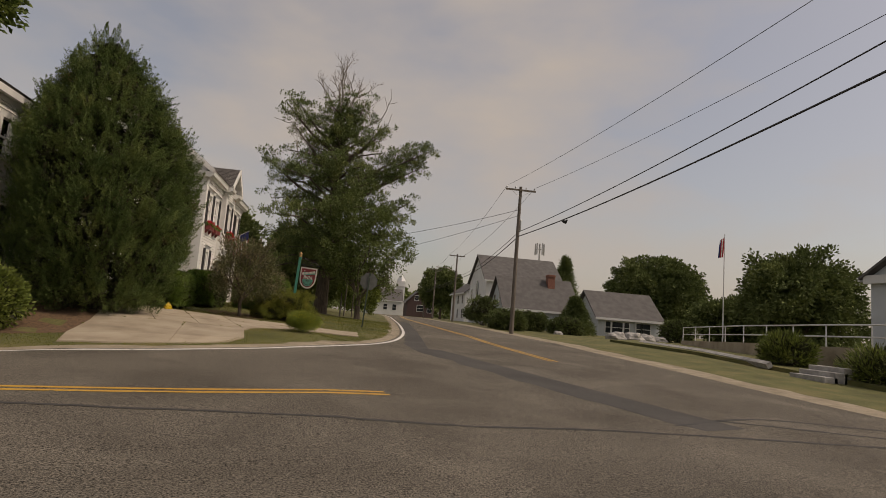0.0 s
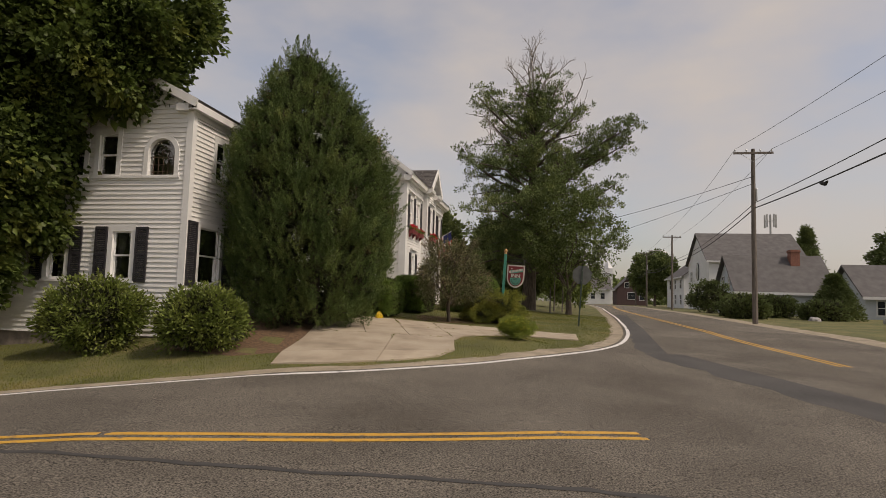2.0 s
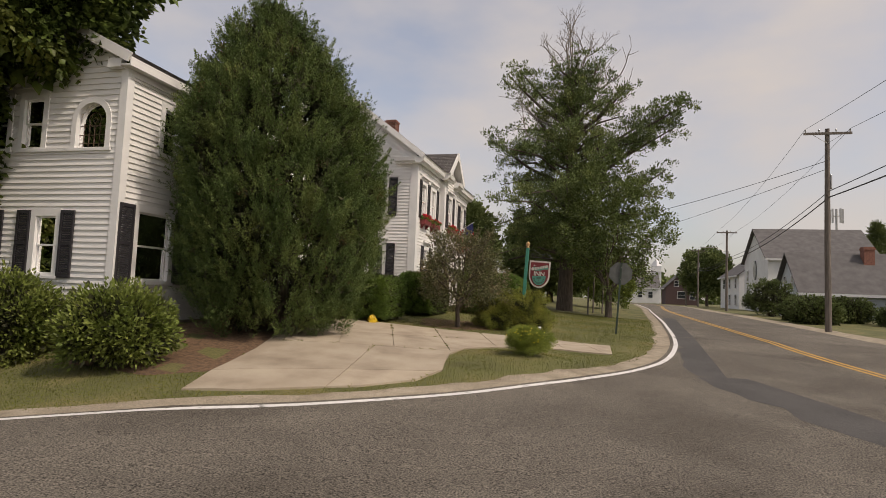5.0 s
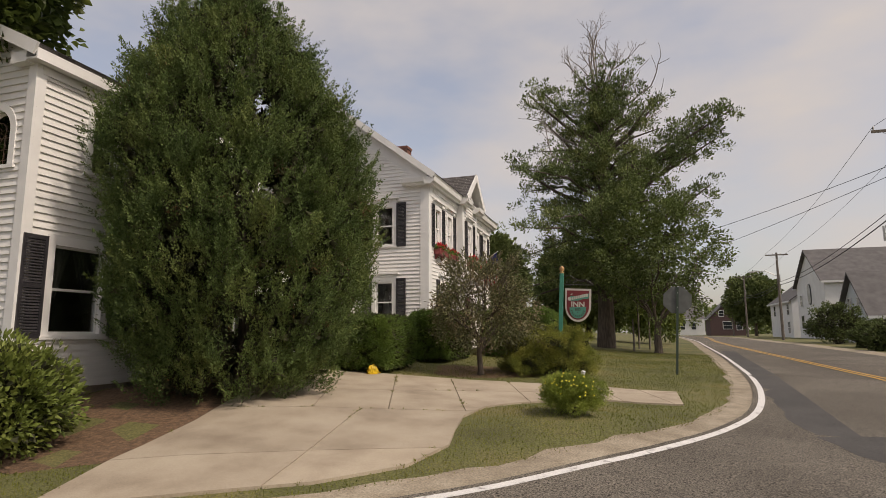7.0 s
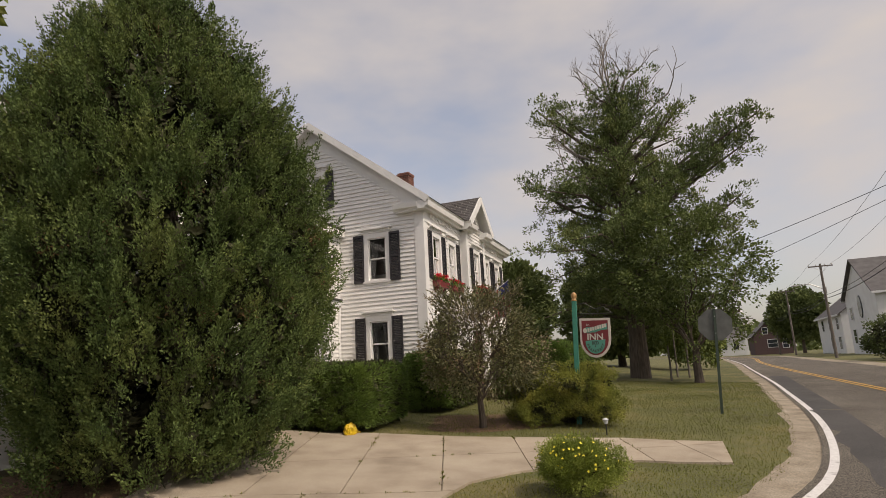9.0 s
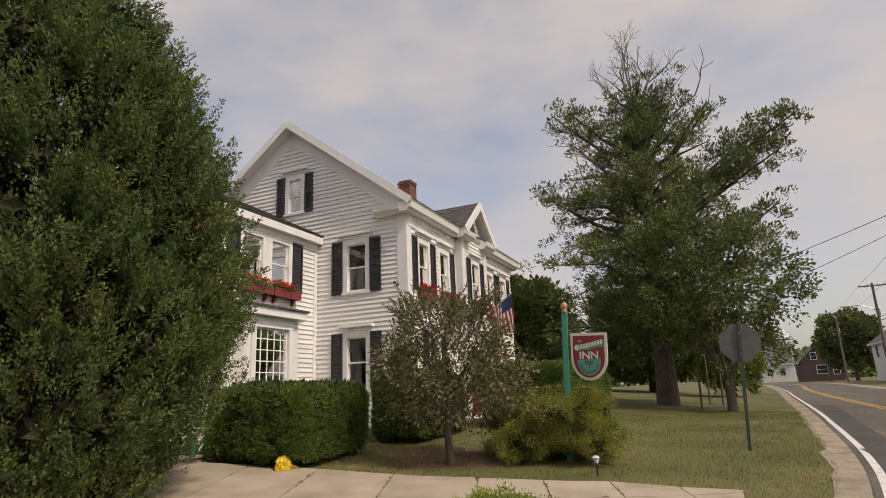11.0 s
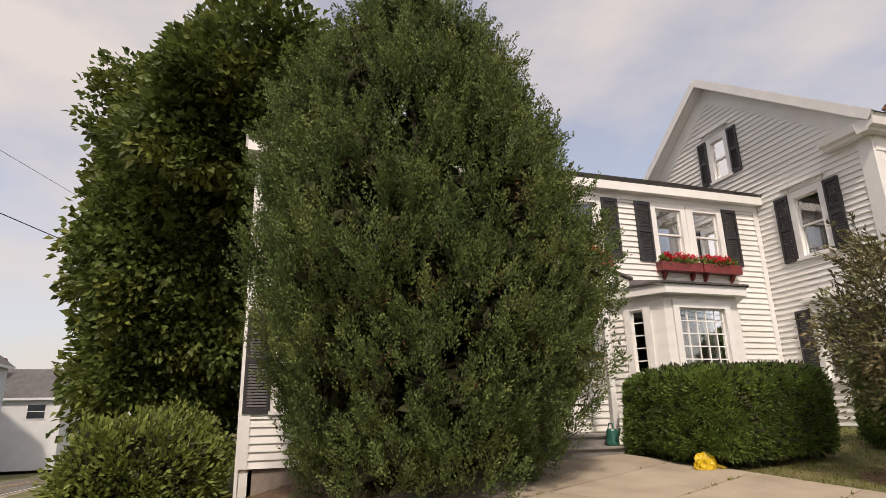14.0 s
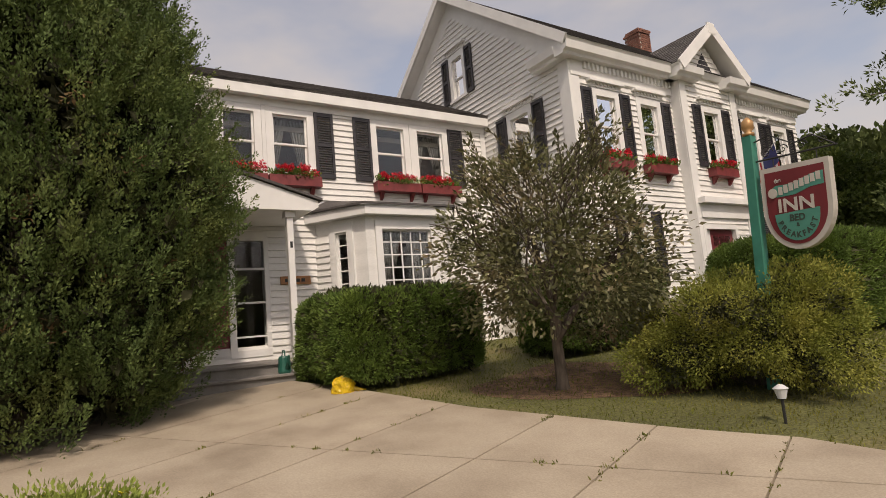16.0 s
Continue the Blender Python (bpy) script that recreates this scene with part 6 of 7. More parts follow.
flag(MX1 + 0.04, 34.6, 4.3, -32, 1.05, 0.7, 0.3, "striped red, white and blue flag on a white staff")


# ---- street: poles, wires, far houses, trees ----
def utility_pole(x, y, h, label, arm=1.1, rz=0):
    t = thing("utility_pole", x, y, ground_z(x, y), label, "utility pole", "utility poles", rz=rz)
    bm = bmesh.new()
    tube(bm, [(0, 0, -0.3), (0, 0, h * 0.5), (0.03, 0, h)], [0.15, 0.13, 0.10], 12)
    part("pole", bm, M_pole, t)
    part("crossarm", boxes((-arm, -0.16, h - 0.32, arm, -0.105, h - 0.20)), M_pole, t)
    for k in (-0.92, -0.35, 0.35, 0.92):
        bm = bmesh.new()
        tube(bm, [(arm * k, -0.13, h - 0.2), (arm * k, -0.13, h - 0.08), (arm * k, -0.13, h - 0.04)], [0.02, 0.045, 0.02], 8)
        part("insulator", bm, M_metal, t)
    bm = bmesh.new()
    tube(bm, [(-arm * 0.6, -0.11, h - 0.32), (0, -0.11, h - 0.75)], 0.012, 5)
    tube(bm, [(arm * 0.6, -0.11, h - 0.32), (0, -0.11, h - 0.75)], 0.012, 5)
    part("brace", bm, M_metal, t)
    bm = bmesh.new()
    tube(bm, [(0.16, -0.05, h - 3.0), (0.16, -0.05, h - 2.95), (0.16, -0.05, h - 2.3), (0.16, -0.05, h - 2.25)], [0.02, 0.05, 0.05, 0.02], 8)
    part("riser", bm, M_metal, t)
    return t


POLES = [(13.2, 40.3, 9.9), (16.8, 80.0, 9.1), (19.0, 112.0, 9.5), (20.2, 133.0, 9.5)]
for k, (x, y, h) in enumerate(POLES):
    p = utility_pole(x, y, h, "weathered wooden utility pole with a crossarm and wires", arm=1.05)
    if k == 1:
        bm = bmesh.new()
        tube(bm, [(0, 0, 6.6), (-1.2, 0, 7.2), (-2.2, 0, 7.15)], 0.04, 6)
        part("lamp_arm", bm, M_metal, p)
        part("lamp_head", boxes((-2.75, -0.1, 7.06, -2.2, 0.1, 7.2), bevel=0.03), M_metal, p)


def wire(name, pts, sag, r, label):
    bm = bmesh.new()
    for a, b in zip(pts, pts[1:]):
        a, b = Vector(a), Vector(b)
        n = 22
        tube(bm, [a.lerp(b, k / n) - Vector((0, 0, sag * 4 * (k / n) * (1 - k / n))) for k in range(n + 1)], r, 5)
    ob = mesh_ob(name, bm, M_wire)
    tagged(ob, label, "wire", "overhead wires")
    return ob


def top(k, dx, dz):
    x, y, h = POLES[k]
    return (x + dx, y - 0.13, ground_z(x, y) + h + dz)


NEAR = (12.6, -2.0, 7.3)
for dx, dz in ((-0.97, -0.04), (0.97, -0.04)):
    wire("power_line", [(NEAR[0] + dx, NEAR[1], NEAR[2] + 1.5)] + [top(k, dx, dz) for k in range(4)], 0.5, 0.010, "thin power line strung between the poles")
for z, dz, r, s in ((7.8, -3.40, 0.03, 0.55), (8.6, -3.10, 0.02, 0.5)):
    wire("cable", [(NEAR[0], NEAR[1], z)] + [top(k, 0.05, dz) for k in range(4)], s, r, "heavy black cable strung between the poles")
wire("cable", [top(0, 0.0, -1.6), (-2.0, 62.0, 7.5)], 0.5, 0.014, "thin service cable crossing the street")
wire("cable", [top(0, 0.0, -2.0), (-6.0, 80.0, 6.0)], 0.7, 0.012, "thin service cable crossing the street")
wire("cable", [(12.6, -3.2, 9.1), (-52, 21.2, 9.0)], 0.25, 0.02, "black cable strung along the side road")
wire("power_line", [(12.6, -1.3, 11.0), (-52, 20.2, 11.0)], 0.25, 0.009, "thin power line strung along the side road")
utility_pole(-52, 20.9, 9.2, "weathered wooden utility pole with a crossarm and wires")
bm = bmesh.new()
c0, c1 = Vector((NEAR[0], NEAR[1], 7.8)), Vector(top(0, 0.05, -3.40))
cc = c0.lerp(c1, 0.80) - Vector((0, 0, 0.55 * 4 * 0.8 * 0.2 + 0.10))
tube(bm, [cc + Vector((0.1, -0.25, 0.05)), cc + Vector((0.05, -0.1, -0.06)), cc, cc + Vector((-0.05, 0.15, 0.04))], [0.03, 0.09, 0.09, 0.03], 8)
tagged(mesh_ob("cable_splice", bm, M_wire), "black splice case on the cable", "cable splice")


def far_house(name, x0, y0, x1, y1, eave, ridge, axis, wall_mat, label, windows=(), roof=None, chimney=None, over=0.4, base=None):
    """A house with gabled roof: ridge along axis. windows: face, u, z, w, h."""
    z0 = (ground_z(x0, y0) if base is None else base) - 0.6
    t = thing(name, (x0 + x1) / 2, (y0 + y1) / 2, z0, label, "house")
    t.matrix_basis = Matrix()
    roof = roof or M_far_roof
    if axis == "x":
        mid = (y0 + y1) / 2
        prof = [(y0, z0), (y1, z0), (y1, eave), (mid, ridge), (y0, eave)]
        bm = prism(bmesh.new(), prof, "x", x0, x1)
        part("wall", bm, wall_mat, t)
        k = (ridge - eave) / (mid - y0)
        a, b = y0 - over, y1 + over
        for s, e in ((a, 1), (b, -1)):
            bm = prism(bmesh.new(), [(s, eave - over * k + 0.06), (mid, ridge + 0.06), (mid, ridge + 0.26), (s, eave - over * k + 0.2)], "x", x0 - over, x1 + over)
            part("roof", bm, roof, t)
            part("fascia", boxes((x0 - over, s - 0.03, eave - over * k - 0.04, x1 + over, s + 0.03, eave - over * k + 0.19)), M_far_white, t)
    else:
        mid = (x0 + x1) / 2
        prof = [(x0, z0), (x1, z0), (x1, eave), (mid, ridge), (x0, eave)]
        bm = prism(bmesh.new(), prof, "y", y0, y1)
        part("wall", bm, wall_mat, t)
        k = (ridge - eave) / (mid - x0)
        for s in (x0 - over, x1 + over):
            bm = prism(bmesh.new(), [(s, eave - over * k + 0.06), (mid, ridge + 0.06), (mid, ridge + 0.26), (s, eave - over * k + 0.2)], "y", y0 - over, y1 + over)
            part("roof", bm, roof, t)
            part("fascia", boxes((s - 0.03, y0 - over, eave - over * k - 0.04, s + 0.03, y1 + over, eave - over * k + 0.19)), M_far_white, t)
    for face, u, z, w, h in windows:
        if face == "-x":
            fr = boxes((x0 - 0.06, u - w / 2 - 0.1, z - 0.1, x0 - 0.001, u + w / 2 + 0.1, z + h + 0.1))
            pn = boxes((x0 - 0.075, u - w / 2, z, x0 - 0.061, u + w / 2, z + h))
            br = boxes((x0 - 0.09, u - w / 2, z + h / 2 - 0.03, x0 - 0.076, u + w / 2, z + h / 2 + 0.03))
        elif face == "-y":
            fr = boxes((u - w / 2 - 0.1, y0 - 0.06, z - 0.1, u + w / 2 + 0.1, y0 - 0.001, z + h + 0.1))
            pn = boxes((u - w / 2, y0 - 0.075, z, u + w / 2, y0 - 0.061, z + h))
            br = boxes((u - w / 2, y0 - 0.09, z + h / 2 - 0.03, u + w / 2, y0 - 0.076, z + h / 2 + 0.03))
        else:
            fr = boxes((x1 + 0.001, u - w / 2 - 0.1, z - 0.1, x1 + 0.06, u + w / 2 + 0.1, z + h + 0.1))
            pn = boxes((x1 + 0.061, u - w / 2, z, x1 + 0.075, u + w / 2, z + h))
            br = boxes((x1 + 0.076, u - w / 2, z + h / 2 - 0.03, x1 + 0.09, u + w / 2, z + h / 2 + 0.03))
        f = part("window", fr, M_far_white, t)
        part("pane", pn, M_dark_pane, f)
        part("sash_bar", br, M_far_white, f)
    if chimney:
        cx, cy, cz0, cz1 = chimney
        part("chimney", boxes((cx - 0.4, cy - 0.4, cz0, cx + 0.4, cy + 0.4, cz1), (cx - 0.46, cy - 0.46, cz1 - 0.25, cx + 0.46, cy + 0.46, cz1 - 0.1)), M_brick, t)
    return t


M_dark_pane = plain("dark_pane", (0.03, 0.035, 0.04), vary=0.2, rough=0.08)
big = far_house("white_house", 23.1, 88.0, 35.0, 99.4, 7.6, 11.6, "x", M_far_white, "large white two-storey house with a steep grey roof",
                [("-y", 25.2, 4.9, 1.0, 1.4), ("-y", 25.2, 1.9, 1.2, 1.5), ("-y", 30, 4.9, 1.0, 1.4), ("-x", 89.9, 2.2, 1.0, 1.6), ("-x", 97.5, 2.2, 1.0, 1.6), ("-x", 97.5, 5.0, 0.9, 1.4)])
bm = bmesh.new()
prism(bm, [(93.7 + 0.65 * math.cos(a), 6.3 + 1.3 * math.sin(a)) for a in [k * math.tau / 20 for k in range(20)]], "x", 22.98, 23.09)
ov = part("window", bm, M_dark_pane, big, "tall oval window")
grey = far_house("blue_grey_house", 19.4, 64.0, 27.6, 70.6, 3.1, 6.35, "x", M_far_blue, "small pale blue-grey house with a dark roof and chimney",
                 [("-x", 66.3, 3.2, 0.6, 1.2), ("-x", 68.3, 3.2, 0.6, 1.2), ("-y", 22.9, 1.2, 1.0, 1.15), ("-x", 66.0, 1.0, 0.8, 1.5), ("-x", 68.6, 1.0, 0.8, 1.5)], chimney=(25.3, 66.6, 4.6, 7.1))
ext = far_house("bungalow", 27.3, 58.0, 34.0, 63.9, 2.7, 5.1, "x", M_far_blue, "low pale blue-grey bungalow with a band of windows",
                [("-y", 28.4, 1.1, 0.5, 1.1), ("-y", 29.4, 1.1, 1.1, 1.1), ("-y", 30.4, 1.1, 0.5, 1.1), ("-y", 31.7, 1.1, 0.5, 1.1), ("-y", 32.5, 1.1, 0.9, 1.1)])
h2 = far_house("white_house", 23.4, 104, 31, 117, 6.2, 9.0, "y", M_far_white, "white two-storey house close to the street", [("-x", 106, 4.2, 1, 1.5), ("-x", 110, 4.2, 1, 1.5), ("-x", 114, 4.2, 1, 1.5), ("-x", 106, 1.6, 1.1, 1.6), ("-x", 110, 1.6, 1.1, 1.6), ("-y", 25.5, 4.2, 1, 1.5)])
barn = far_house("red_house", 18.3, 150, 25.2, 158, 5.0, 8.3, "y", M_far_red, "dark red barn-like house with white trimmed windows",
                 [("-y", 20.6, 5.3, 0.9, 1.2), ("-y", 22.8, 5.3, 0.9, 1.2), ("-y", 21.7, 2.6, 1.7, 1.5), ("-y", 24.0, 2.4, 1.0, 1.6)])
far_house("white_house", 9.0, 166, 18.5, 175, 5.2, 8.4, "x", M_far_white, "distant white house at the bend", [("-y", 11, 2.6, 1.0, 1.5), ("-y", 14, 2.6, 1.0, 1.5), ("-y", 16.5, 2.6, 1.0, 1.5)])
far_house("white_house", -74, -8, -66, 0.6, 4.25, 7.0, "y", M_far_white, "low white house across the side road", [("+x", -5.6, 2.2, 1.5, 1.3), ("+x", -1.6, 2.2, 1.5, 1.3)], chimney=(-68, -6.0, 5.6, 8.2), base=-2.0)
far_house("grey_house", -60, -11.5, -52, -2.6, 6.8, 10.4, "x", M_far_blue, "grey two-storey house across the side road", [("+x", -4.6, 4.6, 1.0, 1.5), ("+x", -4.8, 0.8, 1.0, 1.6), ("+x", -8.0, 4.6, 1.0, 1.5)], base=-2.2)
steeple = thing("steeple", 19.0, 178, ground_z(19, 178), "small white church steeple above the roofs", "steeple")
part("tower", boxes((-1.2, -1.2, 0, 1.2, 1.2, 10.2), (-1.4, -1.4, 8.6, 1.4, 1.4, 8.9)), M_far_white, steeple)
bm = bmesh.new()
tube(bm, [(0, 0, 10.2), (0, 0, 12.4)], [1.5, 0.05], 4)
part("spire", bm, M_far_white, steeple)
right = far_house("grey_hall", 30.0, 15.5, 40, 30.0, 5.2, 9.6, "x", M_far_blue, "grey-blue gabled building with white trim above a ramp", [("-x", 27.6, 2.0, 1.2, 2.2), ("-x", 19.6, 2.0, 1.2, 2.2)], base=0.6)
part("frieze", boxes((29.7, 15.3, 4.8, 29.99, 30.2, 5.25)), M_far_white, right)

# ramp with white pipe railing, retaining edge and steps
ramp = thing("ramp_railing", 24, 33, 0, "white two-pipe railing along a concrete ramp", "railing")
ramp.matrix_basis = Matrix()
RA = [(26.9, 42.5), (24.6, 33), (23.2, 26), (22.6, 16)]
rz = [0.95, 1.15, 1.25, 1.45]
for dz in (0.95, 0.45):
    bm = bmesh.new()
    tube(bm, [(x, y, z + dz) for (x, y), z in zip(RA, rz)], 0.035, 8)
    part("rail", bm, M_white_rail, ramp)
for k in range(12):
    f = k / 11
    y = 42.5 - 26.5 * f
    x, z = np.interp(-y, [-42.5, -33, -26, -16], [p[0] for p in RA]), np.interp(-y, [-42.5, -33, -26, -16], rz)
    bm = bmesh.new()
    tube(bm, [(x, y, z - 0.1), (x, y, z + 0.95)], 0.032, 8)
    part("post", bm, M_white_rail, ramp)
bm = bmesh.new()
v0 = [bm.verts.new((x + dx, y, z + dd)) for dd in (0, -1.4) for dx in (-0.15, 1.5) for (x, y), z in zip(RA, rz)]
for k in range(3):
    bm.faces.new((v0[k], v0[k + 1], v0[4 + k + 1], v0[4 + k]))
    bm.faces.new((v0[k], v0[8 + k], v0[8 + k + 1], v0[k + 1]))
part("deck", bm, M_concrete, ramp, "concrete ramp")
curb = mesh_ob("retaining_edge", tube(bmesh.new(), [(22.2, 40, ground_z(22.2, 40) + 0.12), (20.6, 31, ground_z(20.6, 31) + 0.15), (19.4, 24.4, ground_z(19.4, 24.4) + 0.18)], 0.16, 4), M_rock)
tagged(curb, "low grey stone edging along the bank", "edging", kind="structure")
steps = thing("stone_steps", 18.6, 21.6, ground_z(18.6, 21.6), "three grey stone steps up the bank", "steps")
for k in range(3):
    part("step", boxes((0.4 * k, -0.8, -0.2, 0.4 * k + 0.55, 0.8, 0.17 * (k + 1)), bevel=0.02), M_rock, steps)
bank = lay("bank", [(19.5, 16), (19.5, 24), (20, 40), (24, 44), (60, 46), (60, 12)], 0.16, M_lawn, thick=-0.2)
tagged(bank, "raised grassy bank beside the street", "lawn", kind="structure")

# flagpole across the street
fp = thing("flagpole", 34.0, 48.0, ground_z(34.0, 48.0), "tall thin flagpole with a limp striped flag", "flagpole")
bm = bmesh.new()
tube(bm, [(0, 0, -0.1), (0, 0, 9.7)], [0.06, 0.035], 8)
part("pole", bm, M_white_rail, fp)
for k, (mat, a) in enumerate(((M_flag_red, 0.0), (M_flag_white, 0.10), (M_flag_red, 0.18), (M_flag_blue, 0.28))):
    bm = bmesh.new()
    tube(bm, [(-0.08 - a, 0.02 * k, 9.4 - a * 0.8), (-0.12 - a, 0.03 * k, 8.6 - a), (-0.16 - a * 1.1, 0.03 * k, 7.7 - a * 0.3)], [0.03, 0.07, 0.05], 7)
    part("fold", bm, mat, fp)
# aerial on the far roof
mast = thing("aerial_mast", 42.0, 120.0, 0.9, "cell antenna mast with several panels", "antenna mast")
bm = bmesh.new()
tube(bm, [(0, 0, 0), (0, 0, 17.6)], 0.18, 8)
part("pole", bm, M_metal, mast)
for k in range(5):
    a = k * math.tau / 5
    part("panel", boxes((math.cos(a) * 0.95 - 0.12, math.sin(a) * 0.95 - 0.12, 15.2, math.cos(a) * 0.95 + 0.12, math.sin(a) * 0.95 + 0.12, 17.6)), M_metal, mast)
    bm = bmesh.new()
    tube(bm, [(0, 0, 16.4), (math.cos(a) * 0.95, math.sin(a) * 0.95, 16.4)], 0.05, 5)
    part("arm", bm, M_metal, mast)


def rock(x, y, s, seed):
    bm = bmesh.new()
    bmesh.ops.create_icosphere(bm, subdivisions=3, radius=1)
    for v in bm.verts:
        d = v.co.normalized()
        v.co = Vector((d.x * s, d.y * s * 0.8, max(d.z, -0.4) * s * 0.62)) * (1 + 0.3 * noise.noise(d * 1.7 + Vector((seed, 0, 0))) + 0.1 * noise.noise(d * 5))
    ob = mesh_ob("boulder", bm, M_rock)
    ob.location = (x, y, ground_z(x, y) + s * 0.12)
    tagged(ob, "grey granite boulder on the grass", "boulder", "boulders")


for k, (x, y, s) in enumerate(((24.2, 47.5, 0.85), (26.4, 49, 0.95), (28.2, 50, 0.8), (29.8, 50.5, 0.6), (19.8, 49, 0.4))):
    rock(x, y, s, k * 2.3)


def conifer(x, y, h, r, mat, label, n=28, name="spruce"):
    t = thing(name, x, y, ground_z(x, y), label, "tree")
    bm = bmesh.new()
    tube(bm, [(0, 0, -0.1), (0, 0, h)], [0.02 * h + 0.05, 0.02], 8)
    part("trunk", bm, M_bark, t)
    c, o = [], []
    for k in range(n):
        hh = 0.08 + 0.9 * k / n
        rr = r * (1 - hh) ** 0.85
        for j in range(9):
            a = RNG.random() * math.tau
            for f in (0.45, 0.75, 1.0):
                c.append((math.cos(a) * rr * f, math.sin(a) * rr * f, h * hh - 0.10 * rr * f))
                o.append((math.cos(a), math.sin(a), 0.1))
    leaves_on(t, "needles", np.array(c), np.array(o), r * 0.13 + 0.06, 22, r * 0.09 + 0.05, r * 0.03 + 0.02, mat, 0.1)


conifer(22.6, 52.5, 3.3, 1.9, M_far, "small blue-green spruce before the grey house")
conifer(47.9, 120, 15.5, 4.4, M_far, "dark spruce behind the white house")
broadleaf("shade_tree", 46.0, 80.0, 2.0, 0.35, (0, 0, 6.2), (6.6, 5.6, 5.2), M_far, "large round dark-leaved tree behind the houses", n=420, size=0.9, per=40, L=0.36, W=0.3, lobes=0.16, seed=21)
broadleaf("shade_tree", 42.0, 48.5, 1.0, 0.2, (0, 0, 4.6), (5.4, 4.0, 4.4), M_far, "feathery green tree behind the ramp", n=360, size=0.7, per=44, L=0.30, W=0.2, lobes=0.4, seed=22)
broadleaf("shade_tree", 47.0, 62.0, 1.0, 0.2, (0, 0, 2.6), (6.0, 3.4, 2.6), M_far, "feathery green tree behind the ramp", n=300, size=0.8, per=40, L=0.34, W=0.25, lobes=0.4, seed=23)
broadleaf("shade_tree", 24.0, 133.0, 2.0, 0.3, (0, 0, 6.5), (4.5, 4.5, 4.5), M_far, "distant leafy street tree at the bend", n=240, size=1.0, per=36, L=0.5, W=0.4, seed=24)
broadleaf("shade_tree", -1.5, 62.0, 1.6, 0.3, (0, 0, 4.2), (4.0, 4.0, 3.6), M_far, "leafy green tree beyond the inn", n=300, size=0.8, per=40, L=0.34, W=0.28, seed=25)
broadleaf("shade_tree", 3.6, 57.0, 0.8, 0.15, (0, 0, 2.2), (1.7, 1.7, 2.0), M_bush, "small leafy green tree by the pavement", n=200, size=0.45, per=40, L=0.16, W=0.12, seed=26)
broadleaf("shade_tree", -9.0, 54.0, 1.6, 0.3, (0, 0, 4.4), (3.6, 3.4, 3.6), M_far, "leafy green tree beyond the inn", n=320, size=0.8, per=40, L=0.34, W=0.28, seed=27)
broadleaf("shade_tree", -47.0, 26.0, 1.6, 0.3, (0, 0, 4.6), (3.8, 3.8, 3.6), M_far, "leafy green tree behind the white house", n=260, size=0.8, per=40, L=0.34, W=0.28, seed=28)
for x, y, rx, ry, rzz, s in ((16.6, 62.5, 1.9, 1.6, 1.5, 31), (16.4, 54.0, 1.5, 1.2, 0.8, 32), (18.9, 54.0, 1.6, 1.1, 0.8, 33), (15.6, 49.5, 1.4, 1.0, 0.75, 34), (21.0, 50.5, 1.5, 1.0, 0.6, 35), (31.6, 51.0, 1.4, 1.2, 1.0, 36)):
    shrub(x, y, (rx, ry, rzz), M_far, "dark green garden shrub across the street", n=120, size=0.35, per=32, L=0.16, W=0.10, seed=s, group="shrubs across the street")
for x, y, rx, ry, rzz, s in ((21.2, 25.6, 1.0, 1.0, 0.7, 41), (20.6, 20.4, 1.1, 1.2, 0.65, 42), (20.6, 17.8, 1.0, 1.2, 0.6, 43)):
    shrub(x, y, (rx, ry, rzz), M_bush, "leafy daylily clump on the bank", n=120, size=0.25, per=36, L=0.22, W=0.03, up=0.8, seed=s, group="daylilies on the bank", name="daylily", category="plant")


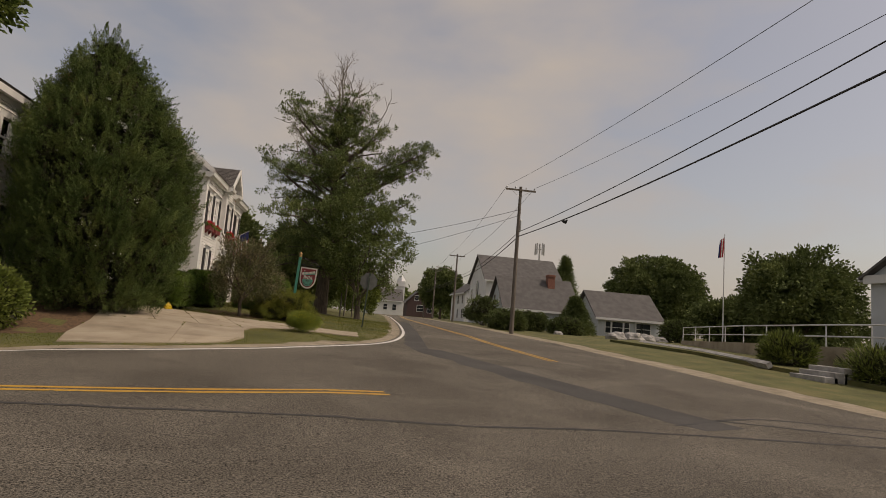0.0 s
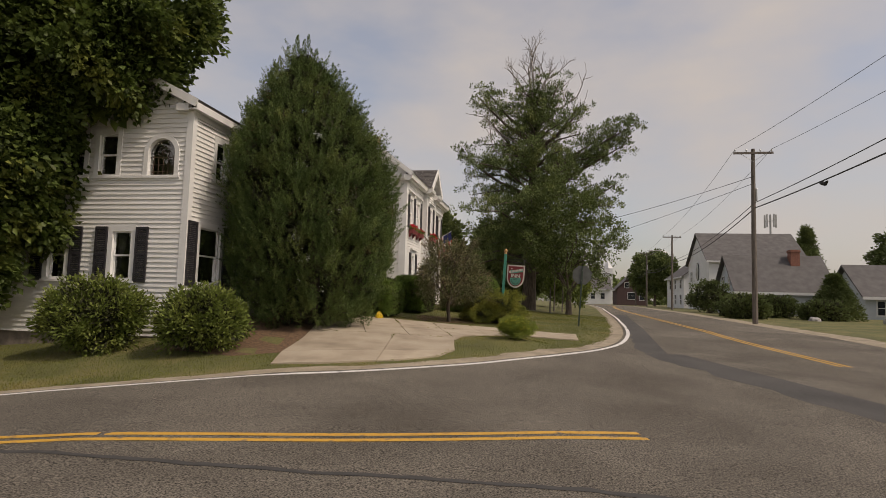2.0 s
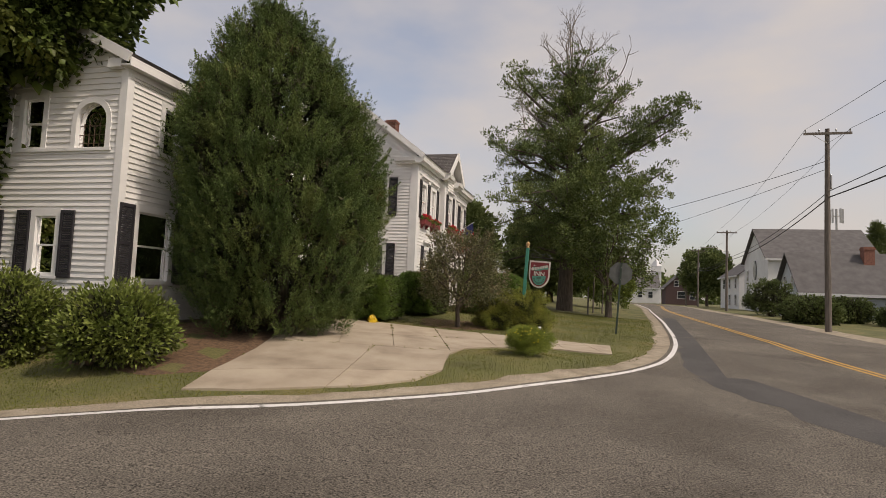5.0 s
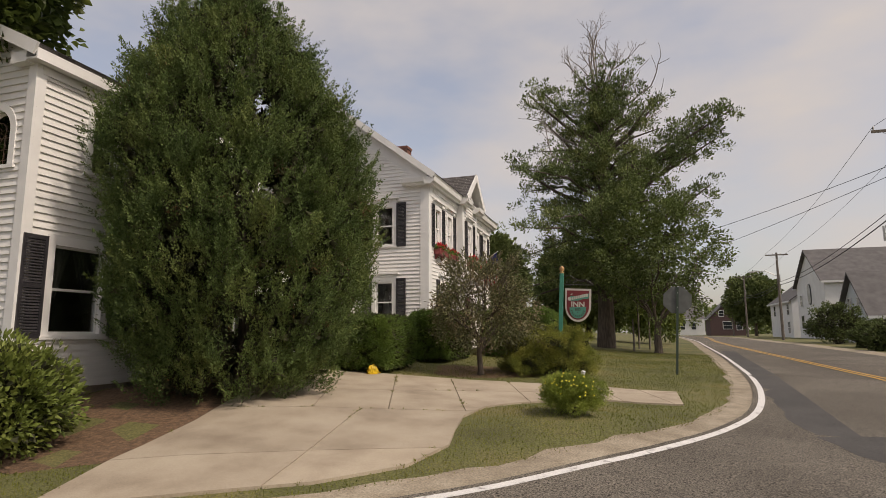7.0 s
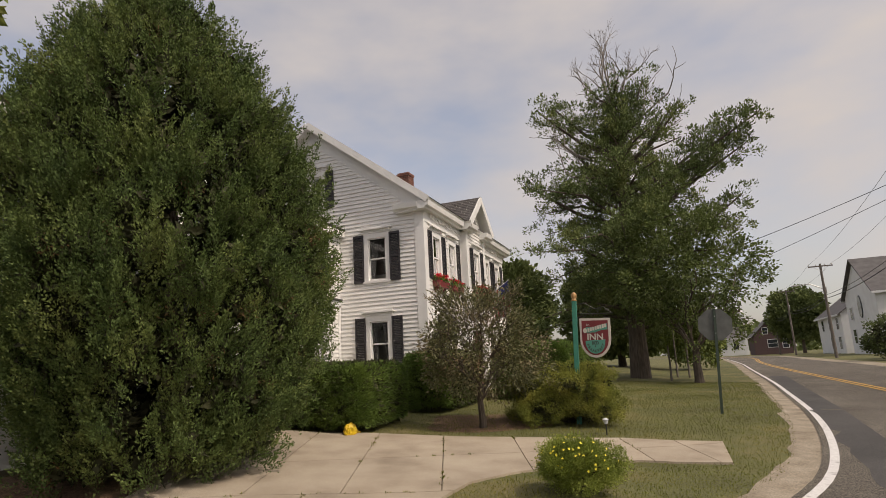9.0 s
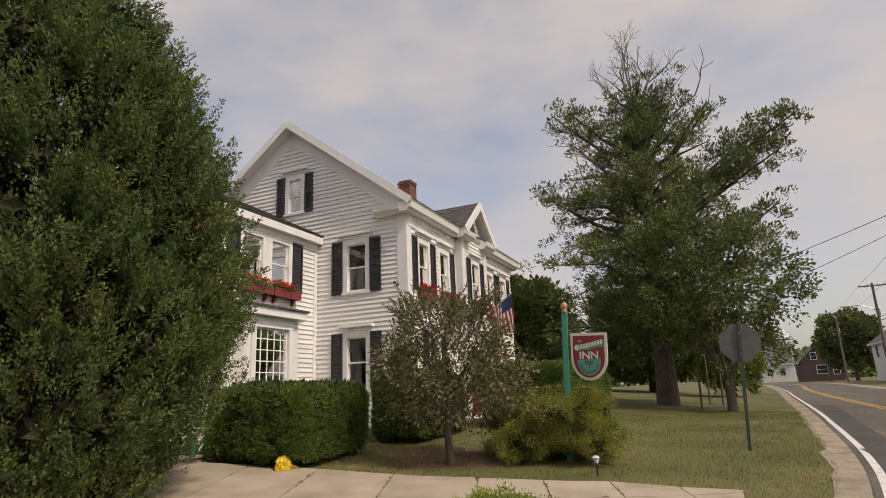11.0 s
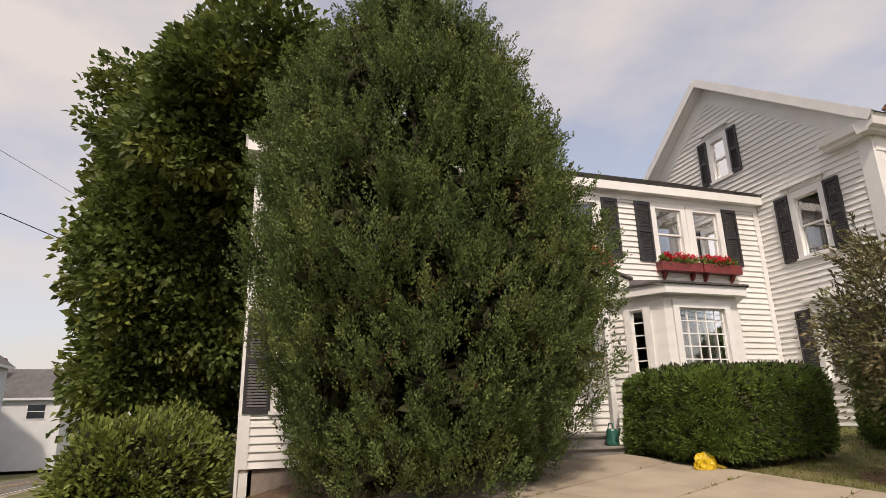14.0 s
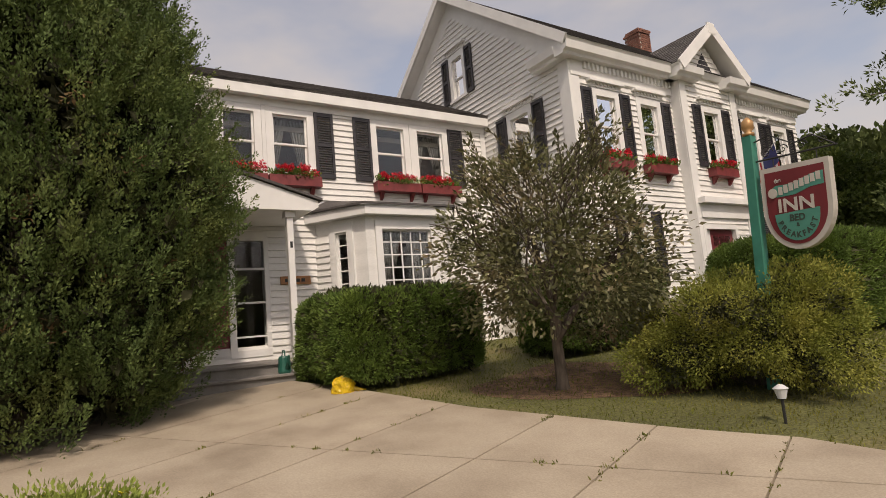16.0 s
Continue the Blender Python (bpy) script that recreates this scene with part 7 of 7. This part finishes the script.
# far woods round the horizon, one mass of leaf clumps
def far_woods():
    pts = []
    for k in range(1900):
        a = RNG.random() * math.tau
        rr = 230 + 160 * RNG.random()
        x, y = rr * math.sin(a) + 5, rr * math.cos(a) + 30
        hgt = 6 + 5 * noise.noise((a * 6, 0, 0)) + 3 * RNG.random()
        pts.append((x, y, ground_z(x, y) + hgt * RNG.random()))
    c = np.array(pts)
    ob = leaves_on(None, "far_woods", c, np.tile([[0, 0, 1.0]], (len(c), 1)), 4.5, 26, 2.2, 2.0, M_far, 0.1)
    tagged(ob, "distant line of woods on the horizon", "woods", kind="stuff")


far_woods()


# grass: short blades on the near lawn, outside road, walk and beds
def inside(poly, x, y):
    c = np.zeros(len(x), bool)
    px, py = np.array(poly).T
    j = len(px) - 1
    for i in range(len(px)):
        hit = ((py[i] > y) != (py[j] > y)) & (x < (px[j] - px[i]) * (y - py[i]) / (py[j] - py[i] + 1e-12) + px[i])
        c ^= hit
        j = i
    return c


def grass():
    n = 360000
    x = RNG.random(n) * 18.5 - 12.5
    y = 11 + 31 * RNG.random(n) ** 1.25
    keep = inside(offset(EDGE, 0.52) + [(-60, 170)], x, y) & ~inside(WALK, x, y) & (y < 44)
    keep &= ~inside(BED, x, y) & ~((x < EX1) & (x > EX0) & (y > EY0)) & ~((x < MX1) & (y > MY0))
    dens = np.array([noise.noise((a * 0.5, b * 0.5, 0)) for a, b in zip(x, y)])
    keep &= RNG.random(n) < 0.75 + 0.5 * dens
    x, y = x[keep], y[keep]
    z = ground_h(x, y)
    c = np.stack([x, y, z - 0.004], 1)
    al = RNG.normal(size=c.shape) * 0.55 + np.array([0, 0, 1.0])
    ob = leaf_mesh("grass", c, al, rand_dirs(len(c)), 0.038, 0.009, M_grass)
    tagged(ob, "short mown grass of the lawn, patchy and dry in places", "grass", kind="stuff")


grass()


# weeds in the joints of the walk
def weeds():
    c = []
    for cell in cut_walk():
        for (ax, ay), (bx, by) in zip(cell, cell[1:] + cell[:1]):
            n = int(math.hypot(bx - ax, by - ay) * 3)
            for k in range(n):
                f = RNG.random()
                x, y = ax + (bx - ax) * f, ay + (by - ay) * f
                if noise.noise((x * 1.3, y * 1.3, 4)) > 0.12:
                    c += [(x + RNG.normal() * 0.018, y + RNG.normal() * 0.018, ground_z(x, y) + 0.028) for _ in range(9)]
    c = np.array(c)
    ob = leaf_mesh("weeds", c, RNG.normal(size=c.shape) * 0.8 + np.array([0, 0, 0.7]), rand_dirs(len(c)), 0.035, 0.010, M_grass)
    tagged(ob, "small weeds growing in the joints of the walk", "weeds", kind="stuff")


weeds()
